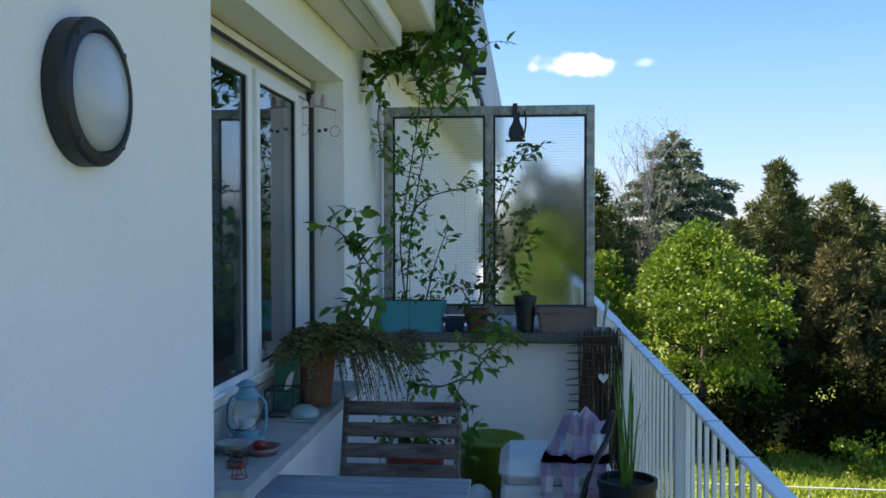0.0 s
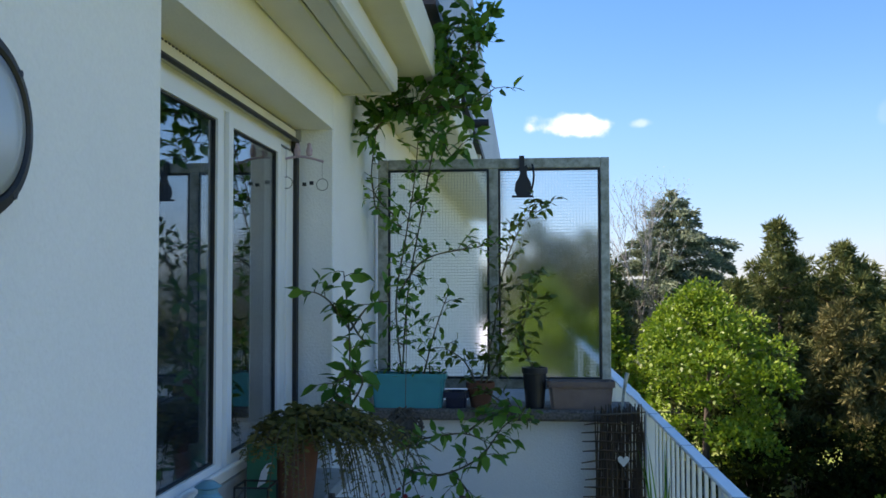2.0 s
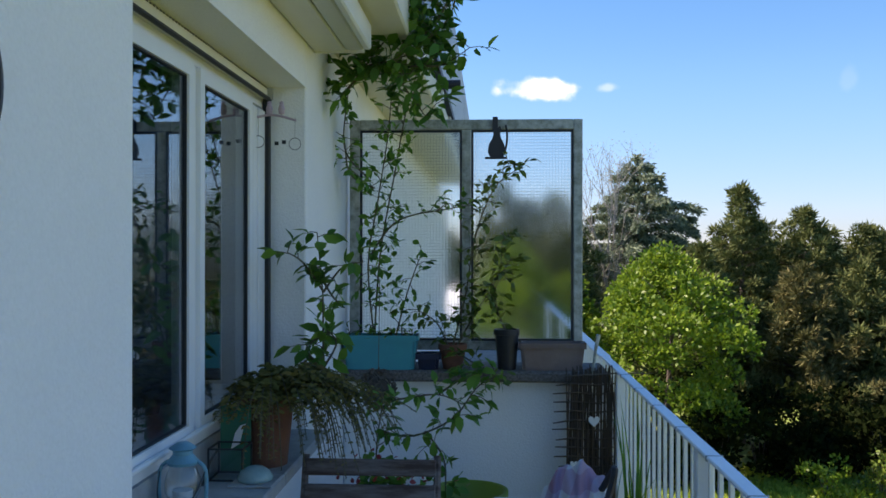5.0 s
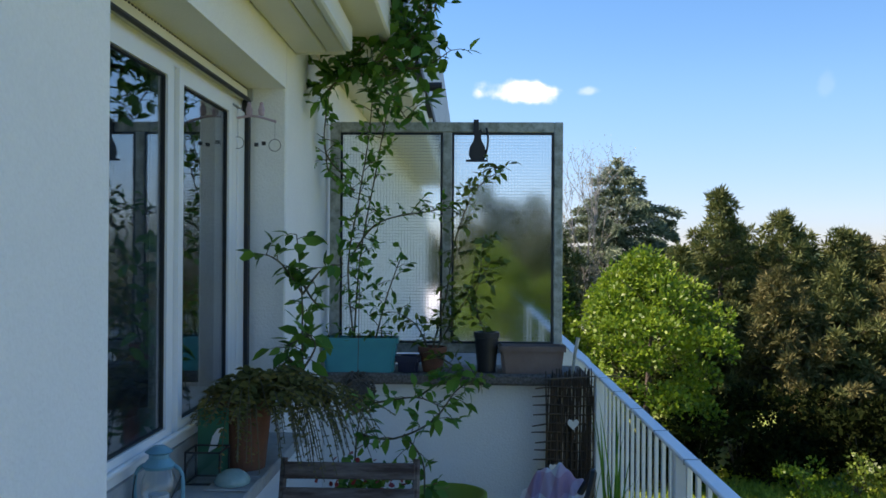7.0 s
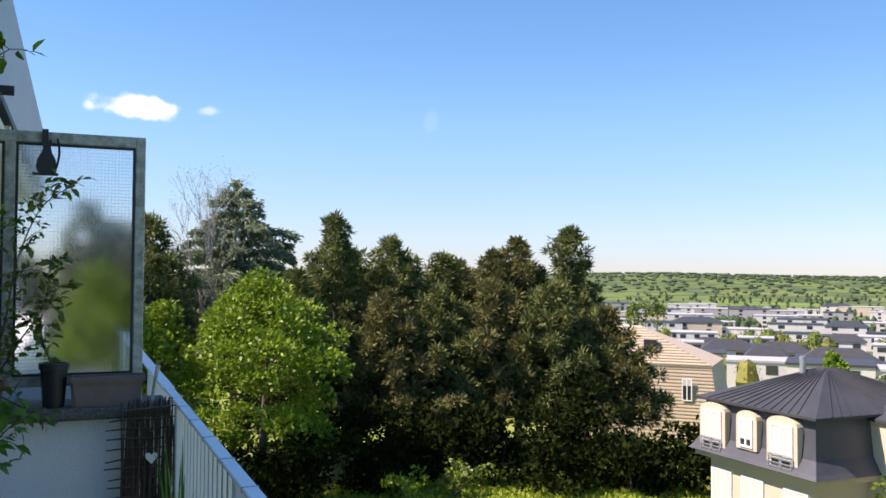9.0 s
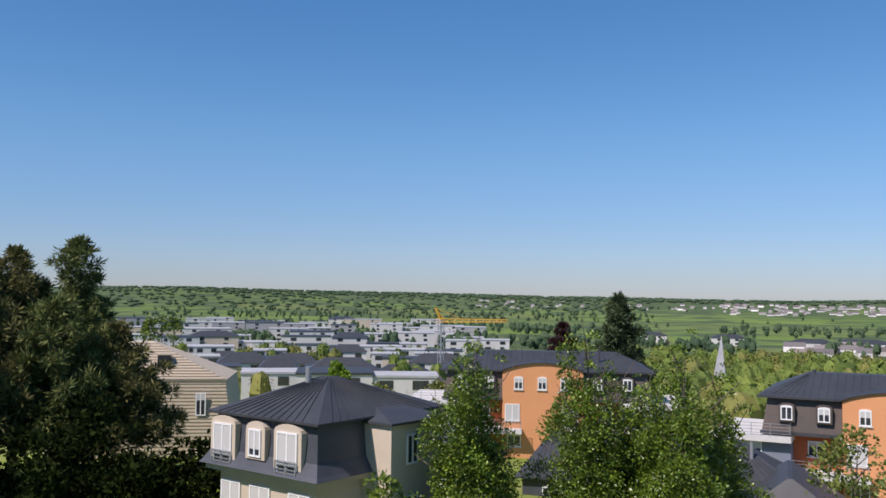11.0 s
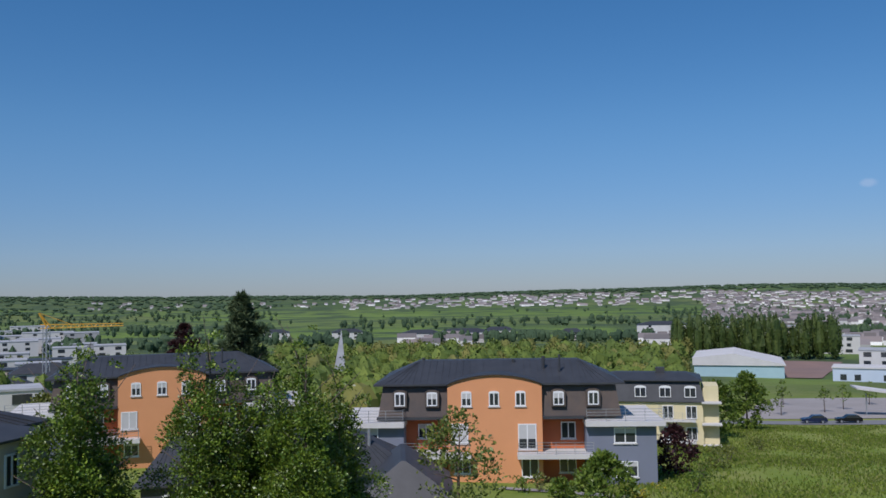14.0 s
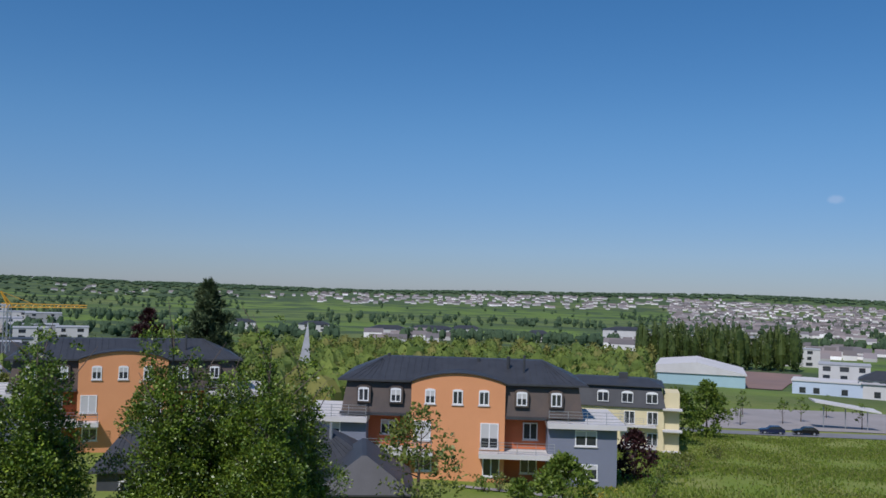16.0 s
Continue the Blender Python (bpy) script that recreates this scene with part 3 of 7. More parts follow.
def bush(name, x, y, wide, high, mat, label, seed, leaf=0.1, dense=50, clumps=14, foot=None, group=""):
    rng = np.random.default_rng(seed)
    z = land_z(x, y) if foot is None else foot
    t = thing(name, (x, y, z), label, "bush", group)
    bm = bmesh.new()
    for k in range(5):
        a = k * 1.26
        tube(bm, [(x, y, z - 0.1), (x + math.cos(a) * wide * 0.3, y + math.sin(a) * wide * 0.3, z + high * 0.6)], [0.05, 0.015], 4)
    part("stem", bm, BARK, t)
    blobs = [(x + rng.normal(0, 0.38) * wide, y + rng.normal(0, 0.38) * wide, z + high * rng.uniform(0.08, 0.82), wide * rng.uniform(0.16, 0.42)) for _ in range(clumps)]
    part("crown", quads_mesh("crown", blob_leaves(rng, blobs, dense / leaf / 6, leaf, shell=0.6)), mat, t)
    return t


# the wood at the lawn's edge
leafy_tree("maple_tree", 9.6, 48.0, 12.6, 5.3, LEAF_BRIGHT, "broad maple in bright fresh spring leaf, lit by the sun", 3, leaf=0.15, dense=165, clumps=84, low=0.22, top_wide=0.3, flat=0.72, big=0.82)
leafy_tree("deciduous_tree", 1.4, 49.0, 12.9, 4.0, LEAF_BRIGHT, "fresh green tree half hidden by the glass screen", 5, leaf=0.22, dense=150, clumps=60, low=0.04)
leafy_tree("deciduous_tree", 4.7, 51.0, 11.0, 3.2, LEAF_BRIGHT, "fresh green young tree beside the maple", 6, leaf=0.16, dense=150, clumps=50, low=0.04)
cedar_tree(11.0, 66.0, 20.4, 9.2, 8)
bare_tree(8.6, 64.0, 17.2, 4)
for i, (x, y, h, w, mat) in enumerate((
    (16.9, 60.0, 15.9, 3.4, NEEDLE), (21.4, 61.0, 14.6, 3.6, NEEDLE), (26.0, 62.0, 13.6, 3.6, NEEDLE), (29.2, 60.0, 13.8, 3.3, NEEDLE_BROWN),
    (31.0, 59.5, 14.6, 3.6, NEEDLE_BROWN), (34.0, 57.0, 15.4, 3.1, NEEDLE), (19.5, 56.0, 10.5, 3.6, NEEDLE_BROWN), (23.5, 56.5, 10.8, 3.8, NEEDLE),
    (27.0, 55.5, 11.2, 3.8, NEEDLE_BROWN), (30.5, 53.5, 11.0, 3.8, NEEDLE), (34.5, 53.0, 9.5, 3.4, NEEDLE_BROWN), (0.8, 62.0, 16.4, 3.6, NEEDLE), (4.6, 61.0, 15.6, 3.4, NEEDLE), (-3.0, 60.0, 13.0, 3.2, NEEDLE), (2.8, 63.0, 15.4, 3.4, NEEDLE), (13.5, 57.0, 12.0, 3.5, NEEDLE), (19.2, 65.0, 14.3, 3.8, NEEDLE), (23.9, 66.0, 14.0, 4.0, NEEDLE), (28.4, 65.0, 13.6, 4.0, NEEDLE_BROWN), (32.4, 62.0, 13.6, 3.4, NEEDLE), (35.4, 58.0, 11.0, 2.4, NEEDLE))):
    pine_tree("pine_tree", x, y, h * 1.06, w, mat, "dense dark pine with upturned tufts of needles" if mat is NEEDLE else "pine with browned needles and dead wood inside", 20 + i, group="pines at the lawn's edge")
# most of these bushes carry the shade under the trees in their leaf colour
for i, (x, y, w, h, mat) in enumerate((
    (5.0, 46.0, 2.6, 3.6, LEAF_SHADE), (8.0, 45.5, 2.6, 3.4, LEAF_SHADE), (11.6, 46.5, 2.6, 3.6, LEAF_SHADE), (16.5, 47.0, 2.6, 3.4, LEAF_SHADE), (20.5, 47.5, 2.6, 3.4, LEAF_SHADE), (24.5, 47.2, 2.6, 4.0, LEAF_SHADE), (28.3, 46.6, 2.6, 3.4, LEAF_SHADE), (31.8, 45.4, 2.6, 3.2, LEAF_SHADE), (35.0, 44.2, 2.4, 3.4, LEAF_OLIVE), (14.5, 48.0, 3.0, 4.2, LEAF_SHADE), (18.5, 49.5, 3.0, 4.6, LEAF_SHADE), (22.5, 49.5, 3.0, 4.4, LEAF_SHADE), (26.5, 49.0, 2.8, 4.6, LEAF_SHADE),
    (30.0, 47.5, 2.8, 4.2, LEAF_SHADE), (33.5, 46.5, 2.6, 4.0, LEAF_OLIVE), (36.5, 45.0, 2.6, 4.4, LEAF_OLIVE), (10.0, 44.5, 2.0, 2.2, LEAF_SHADE), (12.5, 53.0, 3.5, 6.0, LEAF_SHADE), (20.5, 53.0, 3.5, 6.2, LEAF_SHADE), (28.0, 52.0, 3.0, 5.0, LEAF_SHADE))):
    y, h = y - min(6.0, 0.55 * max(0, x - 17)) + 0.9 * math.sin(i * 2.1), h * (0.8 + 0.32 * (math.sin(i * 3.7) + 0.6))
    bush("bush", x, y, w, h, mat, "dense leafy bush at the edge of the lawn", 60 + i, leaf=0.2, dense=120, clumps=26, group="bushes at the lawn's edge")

bush("bush", 16.2, 43.0, 1.5, 1.9, LEAF_BRIGHT, "bright green garden bush on the lawn", 97, leaf=0.14, dense=110, clumps=18, group="bushes on the lawn")
bush("bush", 19.0, 43.5, 1.7, 2.2, LEAF_MID, "green garden bush on the lawn", 98, leaf=0.14, dense=110, clumps=18, group="bushes on the lawn")


def lawn_rail():
    """A low white rail on posts across the lawn."""
    pts = [(3.0 + 1.9 * k, 39.5 - 0.12 * k) for k in range(9)]
    h = thing("low_rail", (3.0, 39.5, land_z(3.0, 39.5)), "low white rail on short posts across the lawn", "railing")
    part("rail", bar([(x, y, land_z(x, y) + 0.5) for x, y in pts], 0.035, 6), WHITE_PVC, h)
    for x, y in pts:
        part("post", bar([(x, y, land_z(x, y) - 0.1), (x, y, land_z(x, y) + 0.5)], 0.04, 6), WHITE_PVC, h)


lawn_rail()


# ---- houses ----
ROOF = material("dark_zinc_roofing", (0.056, 0.059, 0.064), 0.55, 0.1, second=(0.038, 0.04, 0.044), scale=0.8, amount=0.8, fine=0.08, bump_scale=6)
MANSARD = material("brown_grey_mansard_cladding", (0.11, 0.082, 0.064), 0.55, second=(0.065, 0.056, 0.052), scale=0.5, amount=0.8, fine=0.08, bump_scale=5)
SLATE = material("blue_grey_slate", (0.065, 0.072, 0.088), 0.5, second=(0.046, 0.052, 0.064), scale=0.9, amount=0.8, fine=0.1, bump_scale=8)
ORANGE = material("orange_render", (0.68, 0.31, 0.14), 0.9, second=(0.61, 0.27, 0.12), scale=0.35, amount=0.5, fine=0.03, bump_scale=14)
ORANGE_DEEP = material("deep_orange_render", (0.5, 0.15, 0.06), 0.9, second=(0.42, 0.12, 0.05), scale=0.4, amount=0.5, fine=0.03, bump_scale=14)
GREY_BLUE = material("grey_blue_render", (0.19, 0.21, 0.27), 0.9, second=(0.16, 0.18, 0.23), scale=0.4, amount=0.5, fine=0.03, bump_scale=14)
YELLOW = material("pale_yellow_render", (0.68, 0.6, 0.36), 0.9, second=(0.6, 0.53, 0.32), scale=0.4, amount=0.5, fine=0.03, bump_scale=12)
STONE = material("cream_stone_render", (0.55, 0.47, 0.37), 0.9, second=(0.47, 0.4, 0.31), scale=0.7, amount=0.5, fine=0.04, bump_scale=14)
BEIGE = material("beige_larch_shingles", (0.52, 0.44, 0.33), 0.85, second=(0.43, 0.36, 0.26), scale=1.4, amount=0.6, fine=0.1, bump_scale=5, stretch=(1, 1, 6))
WHITE = material("white_house_render", (0.6, 0.59, 0.57), 0.9, second=(0.5, 0.49, 0.47), scale=0.2, amount=0.6, fine=0.04, bump_scale=4)
GREYISH = material("grey_house_render", (0.36, 0.36, 0.37), 0.9, second=(0.28, 0.28, 0.29), scale=0.2, amount=0.6, fine=0.04, bump_scale=4)
FLAT_ROOF = material("pale_gravel_roof", (0.42, 0.43, 0.44), 0.9, second=(0.3, 0.31, 0.32), scale=0.4, amount=0.7, fine=0.1, bump_scale=3)
SHUTTER = material("white_roller_blind", (0.52, 0.52, 0.51), 0.6, second=(0.46, 0.46, 0.45), scale=2, amount=0.4)
PANE = material("dark_far_pane", (0.03, 0.035, 0.042), 0.08, second=(0.05, 0.055, 0.06), scale=1.5, amount=0.6, spec=0.8)
ASPHALT = material("grey_asphalt", (0.22, 0.22, 0.22), 0.95, second=(0.16, 0.16, 0.16), scale=0.3, amount=0.6, fine=0.1, bump_scale=4)
PALE_PAVING = material("pale_parking_paving", (0.34, 0.31, 0.29), 0.95, second=(0.27, 0.25, 0.23), scale=0.15, amount=0.7, fine=0.1, bump_scale=3)
RED_EARTH = material("red_brown_sports_ground", (0.26, 0.17, 0.14), 0.95, second=(0.2, 0.14, 0.12), scale=0.06, amount=0.7, fine=0.08, bump_scale=2)
YELLOW_STEEL = material("yellow_crane_paint", (0.75, 0.4, 0.04), 0.5)
GREY_STEEL = material("grey_galvanised_steel", (0.4, 0.42, 0.43), 0.45, 0.5, fine=0.05)


def frame_at(azimuth, distance, facing=None):
    """Local axes of a facade that faces the balcony: u to the right, v away from us, z up."""
    a = radians(azimuth)
    f, r = Vector((math.sin(a), math.cos(a), 0)), Vector((math.cos(a), -math.sin(a), 0))
    o = Vector((0.42, -0.4, 0)) + f * distance
    if facing is not None:
        a = radians(facing)
        f, r = Vector((math.sin(a), math.cos(a), 0)), Vector((math.cos(a), -math.sin(a), 0))
    return lambda u, v, z: o + r * u + f * v + Vector((0, 0, z))


def lbox(bm, at, u0, u1, v0, v1, z0, z1):
    vs = [bm.verts.new(at(u, v, z)) for u in (u0, u1) for v in (v0, v1) for z in (z0, z1)]
    for q in ((0, 1, 3, 2), (4, 6, 7, 5), (0, 4, 5, 1), (2, 3, 7, 6), (0, 2, 6, 4), (1, 5, 7, 3)):
        bm.faces.new([vs[i] for i in q])


def lboxes(at, *specs):
    bm = bmesh.new()
    for s in specs:
        lbox(bm, at, *s)
    return bm


def hip_roof(bm, at, u0, u1, v0, v1, z0, z1, ru0, ru1, rv0, rv1, thick=0.12):
    """A hipped roof from an eave rectangle to a smaller top rectangle, with a fascia below."""
    low = [bm.verts.new(at(u, v, z0 - thick)) for u, v in ((u0, v0), (u1, v0), (u1, v1), (u0, v1))]
    eave = [bm.verts.new(at(u, v, z0)) for u, v in ((u0, v0), (u1, v0), (u1, v1), (u0, v1))]
    top = [bm.verts.new(at(u, v, z1)) for u, v in ((ru0, rv0), (ru1, rv0), (ru1, rv1), (ru0, rv1))]
    for a, b in ((low, eave), (eave, top)):
        for k in range(4):
            bm.faces.new((a[k], a[(k + 1) % 4], b[(k + 1) % 4], b[k]))
    bm.faces.new(top)
    bm.faces.new(low[::-1])


def seams(at, u0, u1, step, v0, v1, z0, z1, slant=None):
    """Upright folds of a metal roof, from eave to ridge."""
    bm = bmesh.new()
    n = int((u1 - u0) / step)
    for k in range(1, n):
        u = u0 + k * step
        w = u if slant is None else slant(u)
        tube(bm, [at(u, v0, z0 + 0.03), at(w, v1, z1 + 0.03)], 0.03, 4)
    return bm


def window(parent, at, u, z, w, h, v=0.0, blind=0.0, arch=0.0, name="window", frame_mat=None, surround=None):
    """A window on a facade: surround, white frame with a post, dark panes and a part-lowered blind."""
    fm = frame_mat or WHITE_PVC
    bm = bmesh.new()
    t = 0.09
    lbox(bm, at, u - w / 2, u - w / 2 + t, v - 0.05, v + 0.05, z - h / 2, z + h / 2)
    lbox(bm, at, u + w / 2 - t, u + w / 2, v - 0.05, v + 0.05, z - h / 2, z + h / 2)
    lbox(bm, at, u - w / 2 + t, u + w / 2 - t, v - 0.05, v + 0.05, z - h / 2, z - h / 2 + t)
    lbox(bm, at, u - w / 2 + t, u + w / 2 - t, v - 0.05, v + 0.05, z + h / 2 - t, z + h / 2)
    if w > 0.75:
        lbox(bm, at, u - t / 2, u + t / 2, v - 0.048, v + 0.05, z - h / 2 + t, z + h / 2 - t)
    if arch:
        prism(bm, [(u + math.cos(a) * w / 2, z + h / 2 + 0.002 + math.sin(a) * arch) for a in np.linspace(0, math.pi, 9)], lambda p, q, s: at(p, v - 0.05 + 0.1 * s, q))
    win = part(name, bm, fm, parent)
    part("pane", lboxes(at, (u - w / 2 + t, u + w / 2 - t, v, v + 0.03, z - h / 2 + t, z + h / 2 - t)), PANE, win)
    if blind:
        part("roller_blind", lboxes(at, (u - w / 2 + t, u + w / 2 - t, v - 0.03, v - 0.005, z + h / 2 - t - (h - 2 * t) * blind, z + h / 2 - t)), SHUTTER, win)
    if surround:
        part("sill", lboxes(at, (u - w / 2 - 0.08, u + w / 2 + 0.08, v - 0.1, v + 0.04, z - h / 2 - 0.1, z - h / 2 - 0.002)), surround, win)
    return win


def railing(parent, at, u0, u1, v, z, h=1.0, sides=()):
    """Rails and posts of a far balcony."""
    for k in range(4):
        zz = z + h * (k + 1) / 4
        part("rail_bar", bar([at(u0, v, zz), at(u1, v, zz)] + [at(s, v + 3.0, zz) for s in sides], 0.025, 4), GREY_STEEL, parent)
    n = max(2, int((u1 - u0) / 1.4))
    for k in range(n + 1):
        u = u0 + (u1 - u0) * k / n
        part("rail_post", bar([at(u, v, z), at(u, v, z + h)], 0.03, 4), GREY_STEEL, parent)


def apartment_block(azimuth, distance, dz, label, shut):
    at = frame_at(azimuth, distance)
    base = land_z(*at(0, 0, 0)[:2]) - 1.0
    h = thing("apartment_building", at(0, 5, base), label, "building", "apartment blocks")
    z = lambda v: v + dz
    bottom = base
    # orange front with a flat-arched top
    bm = bmesh.new()
    arc = [(-4.43 + 8.26 * k / 16, z(-6.5) + 0.86 * math.sin(math.pi * k / 16) ** 0.8) for k in range(17)]
    prism(bm, [(3.83, bottom), (-4.43, bottom)] + arc, lambda u, w, s: at(u, -0.6 + 6.0 * s, w))
    part("front_wall", bm, ORANGE, h)
    bm = bmesh.new()
    prism(bm, [(u * 1.03 + 0.01, w + 0.1) for u, w in arc] + [(u * 1.03 + 0.01, w + 0.01) for u, w in arc[::-1]], lambda u, w, s: at(u, -0.8 + 4.5 * s, w))
    part("arched_eave", bm, ROOF, h)
    # side walls, the storeys below the mansard
    for u0, u1 in ((-8.6, -4.45), (3.85, 8.6)):
        part("side_wall", lboxes(at, (u0, u1, 1.2, 11.0, bottom, z(-9.3))), ORANGE_DEEP, h, "deep orange recessed wall")
    part("wing", lboxes(at, (7.6, 13.6, -0.9, 9.0, bottom, z(-10.05))), GREY_BLUE, h, "grey-blue rendered wing")
    part("wing", lboxes(at, (-14.0, -8.3, -0.9, 9.0, bottom, z(-10.05))), GREY_BLUE, h, "grey-blue rendered wing")
    # mansard storey, leaning back a little, and the roof
    bm = bmesh.new()
    hip_roof(bm, at, -10.6, 10.7, -0.3, 11.6, z(-9.25), z(-6.5), -10.2, 10.3, 0.2, 11.2)
    part("mansard", bm, MANSARD, h)
    bm = bmesh.new()
    hip_roof(bm, at, -11.0, 11.1, -0.4, 12.2, z(-6.42), z(-4.75), -7.4, 7.6, 5.2, 6.8, 0.16)
    roof = part("roof", bm, ROOF, h)
    part("roof_seam", seams(at, -10.6, 10.7, 0.62, -0.3, 5.1, z(-6.42), z(-4.78), lambda u: max(-7.3, min(7.5, u))), ROOF, roof)
    for u, v, k in ((4.2, 3.0, 0.7), (-7.0, 5.5, 0.5), (1.5, 4.6, 0.35), (5.6, 2.2, 0.9)):
        part("chimney", bar([at(u, v, z(-5.6)), at(u, v, z(-5.0 + k))], 0.16 if k < 0.8 else 0.1, 8), ROOF, roof)
    for u in (-8.65, -5.8, 5.28, 8.3):
        bm = bmesh.new()
        prism(bm, [(u - 0.62, z(-8.45)), (u + 0.62, z(-8.45)), (u + 0.62, z(-7.1)), (u + 0.3, z(-6.93)), (u - 0.3, z(-6.93)), (u - 0.62, z(-7.1))], lambda p, q, s: at(p, -0.5 + 1.2 * s, q))
        dormer = part("dormer", bm, MANSARD, h)
        window(dormer, at, u, z(-7.75), 0.92, 1.12, -0.52, 0.45 if u in (-5.8, 5.28) else 0.0, 0.1)
    for u0, u1 in ((-10.7, -4.5), (3.9, 7.5)):
        part("cornice", lboxes(at, (u0, u1, -0.75, -0.3, z(-9.5), z(-9.28))), ROOF, h)
    for u, b in zip((-2.77, -0.35, 1.96), shut):
        window(h, at, u, z(-7.75), 0.9, 1.2, -0.62, b, 0.12, surround=WHITE)
    for u, zz, w, hh, v, b in ((-11.4, -10.75, 1.7, 1.3, -0.92, 0.5), (-6.5, -10.75, 1.4, 1.3, 1.18, 0.3), (-3.4, -10.7, 1.5, 1.7, -0.62, 1.0), (2.5, -11.0, 1.6, 2.2, -0.62, 0.6), (6.2, -10.75, 1.3, 1.5, 1.18, 0.0), (10.9, -10.9, 1.9, 1.35, -0.92, 0.35), (-3.2, -13.5, 1.4, 1.4, -0.62, 0.2), (2.7, -13.7, 1.5, 1.6, -0.62, 0.0), (6.1, -13.7, 1.5, 1.6, 1.18, 0.0), (11.0, -13.8, 1.9, 1.35, -0.92, 0.3), (-6.5, -13.6, 1.4, 1.4, 1.18, 0.2)):
        window(h, at, u, z(zz), w, hh, v, b, surround=WHITE)
    # terraces and the balcony
    for u0, u1 in ((7.5, 14.3), (-14.4, -8.2)):
        slab = part("terrace", lboxes(at, (u0, u1, -1.6, 9.2, z(-10.05), z(-9.62))), WHITE, h, "white-edged roof terrace")
        railing(slab, at, u0 + 0.1, u1 - 0.1, -1.5, z(-9.62), 1.05, (u1 - 0.1,))
    for u0, u1 in ((1.6, 8.2), (-8.4, -2.4)):
        slab = part("balcony", lboxes(at, (u0, u1, -1.9, 1.19, z(-12.75), z(-12.35))), WHITE, h, "white concrete balcony slab")
        railing(slab, at, u0 + 0.1, u1 - 0.1, -1.8, z(-12.35), 1.0)


apartment_block(80.05, 79.0, 0.0, "orange apartment block with grey mansard roof and arched gable", (0.45, 0.0, 0.0))
apartment_block(59.3, 93.0, 0.4, "orange apartment block half hidden behind poplars", (0.4, 0.4, 0.3))


def yellow_block():
    at = frame_at(90.6, 122.0)
    base = land_z(*at(0, 0, 0)[:2]) - 1.0
    h = thing("apartment_building", at(0, 5, base), "pale yellow apartment block with dark mansard roof and balconies", "building")
    part("wall", lboxes(at, (-9.0, 4.6, 0, 9, base, -13.2)), YELLOW, h)
    bm = bmesh.new()
    hip_roof(bm, at, -9.3, 4.8, -0.3, 9.4, -13.2, -10.5, -8.9, 4.2, 0.4, 8.8)
    part("mansard", bm, ROOF, h)
    bm = bmesh.new()
    hip_roof(bm, at, -9.3, 4.6, -0.1, 9.2, -10.45, -9.7, -7.0, 2.6, 3.5, 5.5)
    roof = part("roof", bm, ROOF, h)
    part("chimney", lboxes(at, (-1.4, -0.2, 3, 4, -10.0, -9.0)), ROOF, roof)
    for u in (-3.4, -0.2, 3.0):
        window(h, at, u, -12.0, 1.5, 1.3, -0.25, 0, 0.25)
    for zz in (-14.6, -17.4):
        for u in (-3.4, 0.1, 3.1):
            window(h, at, u, zz, 1.4, 1.7, -0.06, 0.2 if u < 0 else 0)
        slab = part("balcony", lboxes(at, (-1.3, 3.6, -1.3, -0.02, zz - 1.15, zz - 0.95)), WHITE, h)
        railing(slab, at, -1.2, 3.5, -1.25, zz - 0.95, 1.0)
    part("stair_tower", lboxes(at, (4.62, 6.6, 0.6, 6.0, base, -11.2)), YELLOW, h)
    for k in range(3):
        part("balcony", lboxes(at, (4.4, 6.9, -0.9, 0.58, -13.4 - 2.8 * k, -13.2 - 2.8 * k)), WHITE, h)


yellow_block()


def low_house():
    """Long low building with a dark metal roof behind the poplars."""
    at = frame_at(66.5, 62.0)
    h = thing("low_house", at(0, 5, -13.5), "low building with grey walls and folded dark metal roof", "building")
    part("wall", lboxes(at, (-9.5, 8.6, 0.4, 9.6, -15.0, -10.9)), SLATE, h)
    bm = bmesh.new()
    hip_roof(bm, at, -10.0, 9.3, 0, 10, -10.9, -8.4, -8.0, 5.2, 4.8, 5.2)
    roof = part("roof", bm, ROOF, h)
    part("roof_seam", seams(at, -9.6, 9.0, 0.6, 0.05, 4.8, -10.88, -8.42, lambda u: max(-8, min(5.1, u))), ROOF, roof)
    part("vent_pipe", bar([at(6.0, 3.0, -9.6), at(6.0, 3.0, -8.2)], 0.12, 8), GREY_STEEL, roof)
    at2 = frame_at(73.6, 58.0)
    part("gable_wing", lboxes(at2, (-2.6, 3.4, 0, 8, -15, -11.6)), ROOF, h)
    bm = bmesh.new()
    hip_roof(bm, at2, -3.0, 3.8, -0.4, 8.4, -11.6, -9.4, 0.2, 0.5, 1.2, 8.0)
    part("gable_roof", bm, ROOF, h)
    for u in (-7.5, -5.0, 3.0):
        window(h, at, u, -12.2, 1.2, 1.3, 0.36)


low_house()


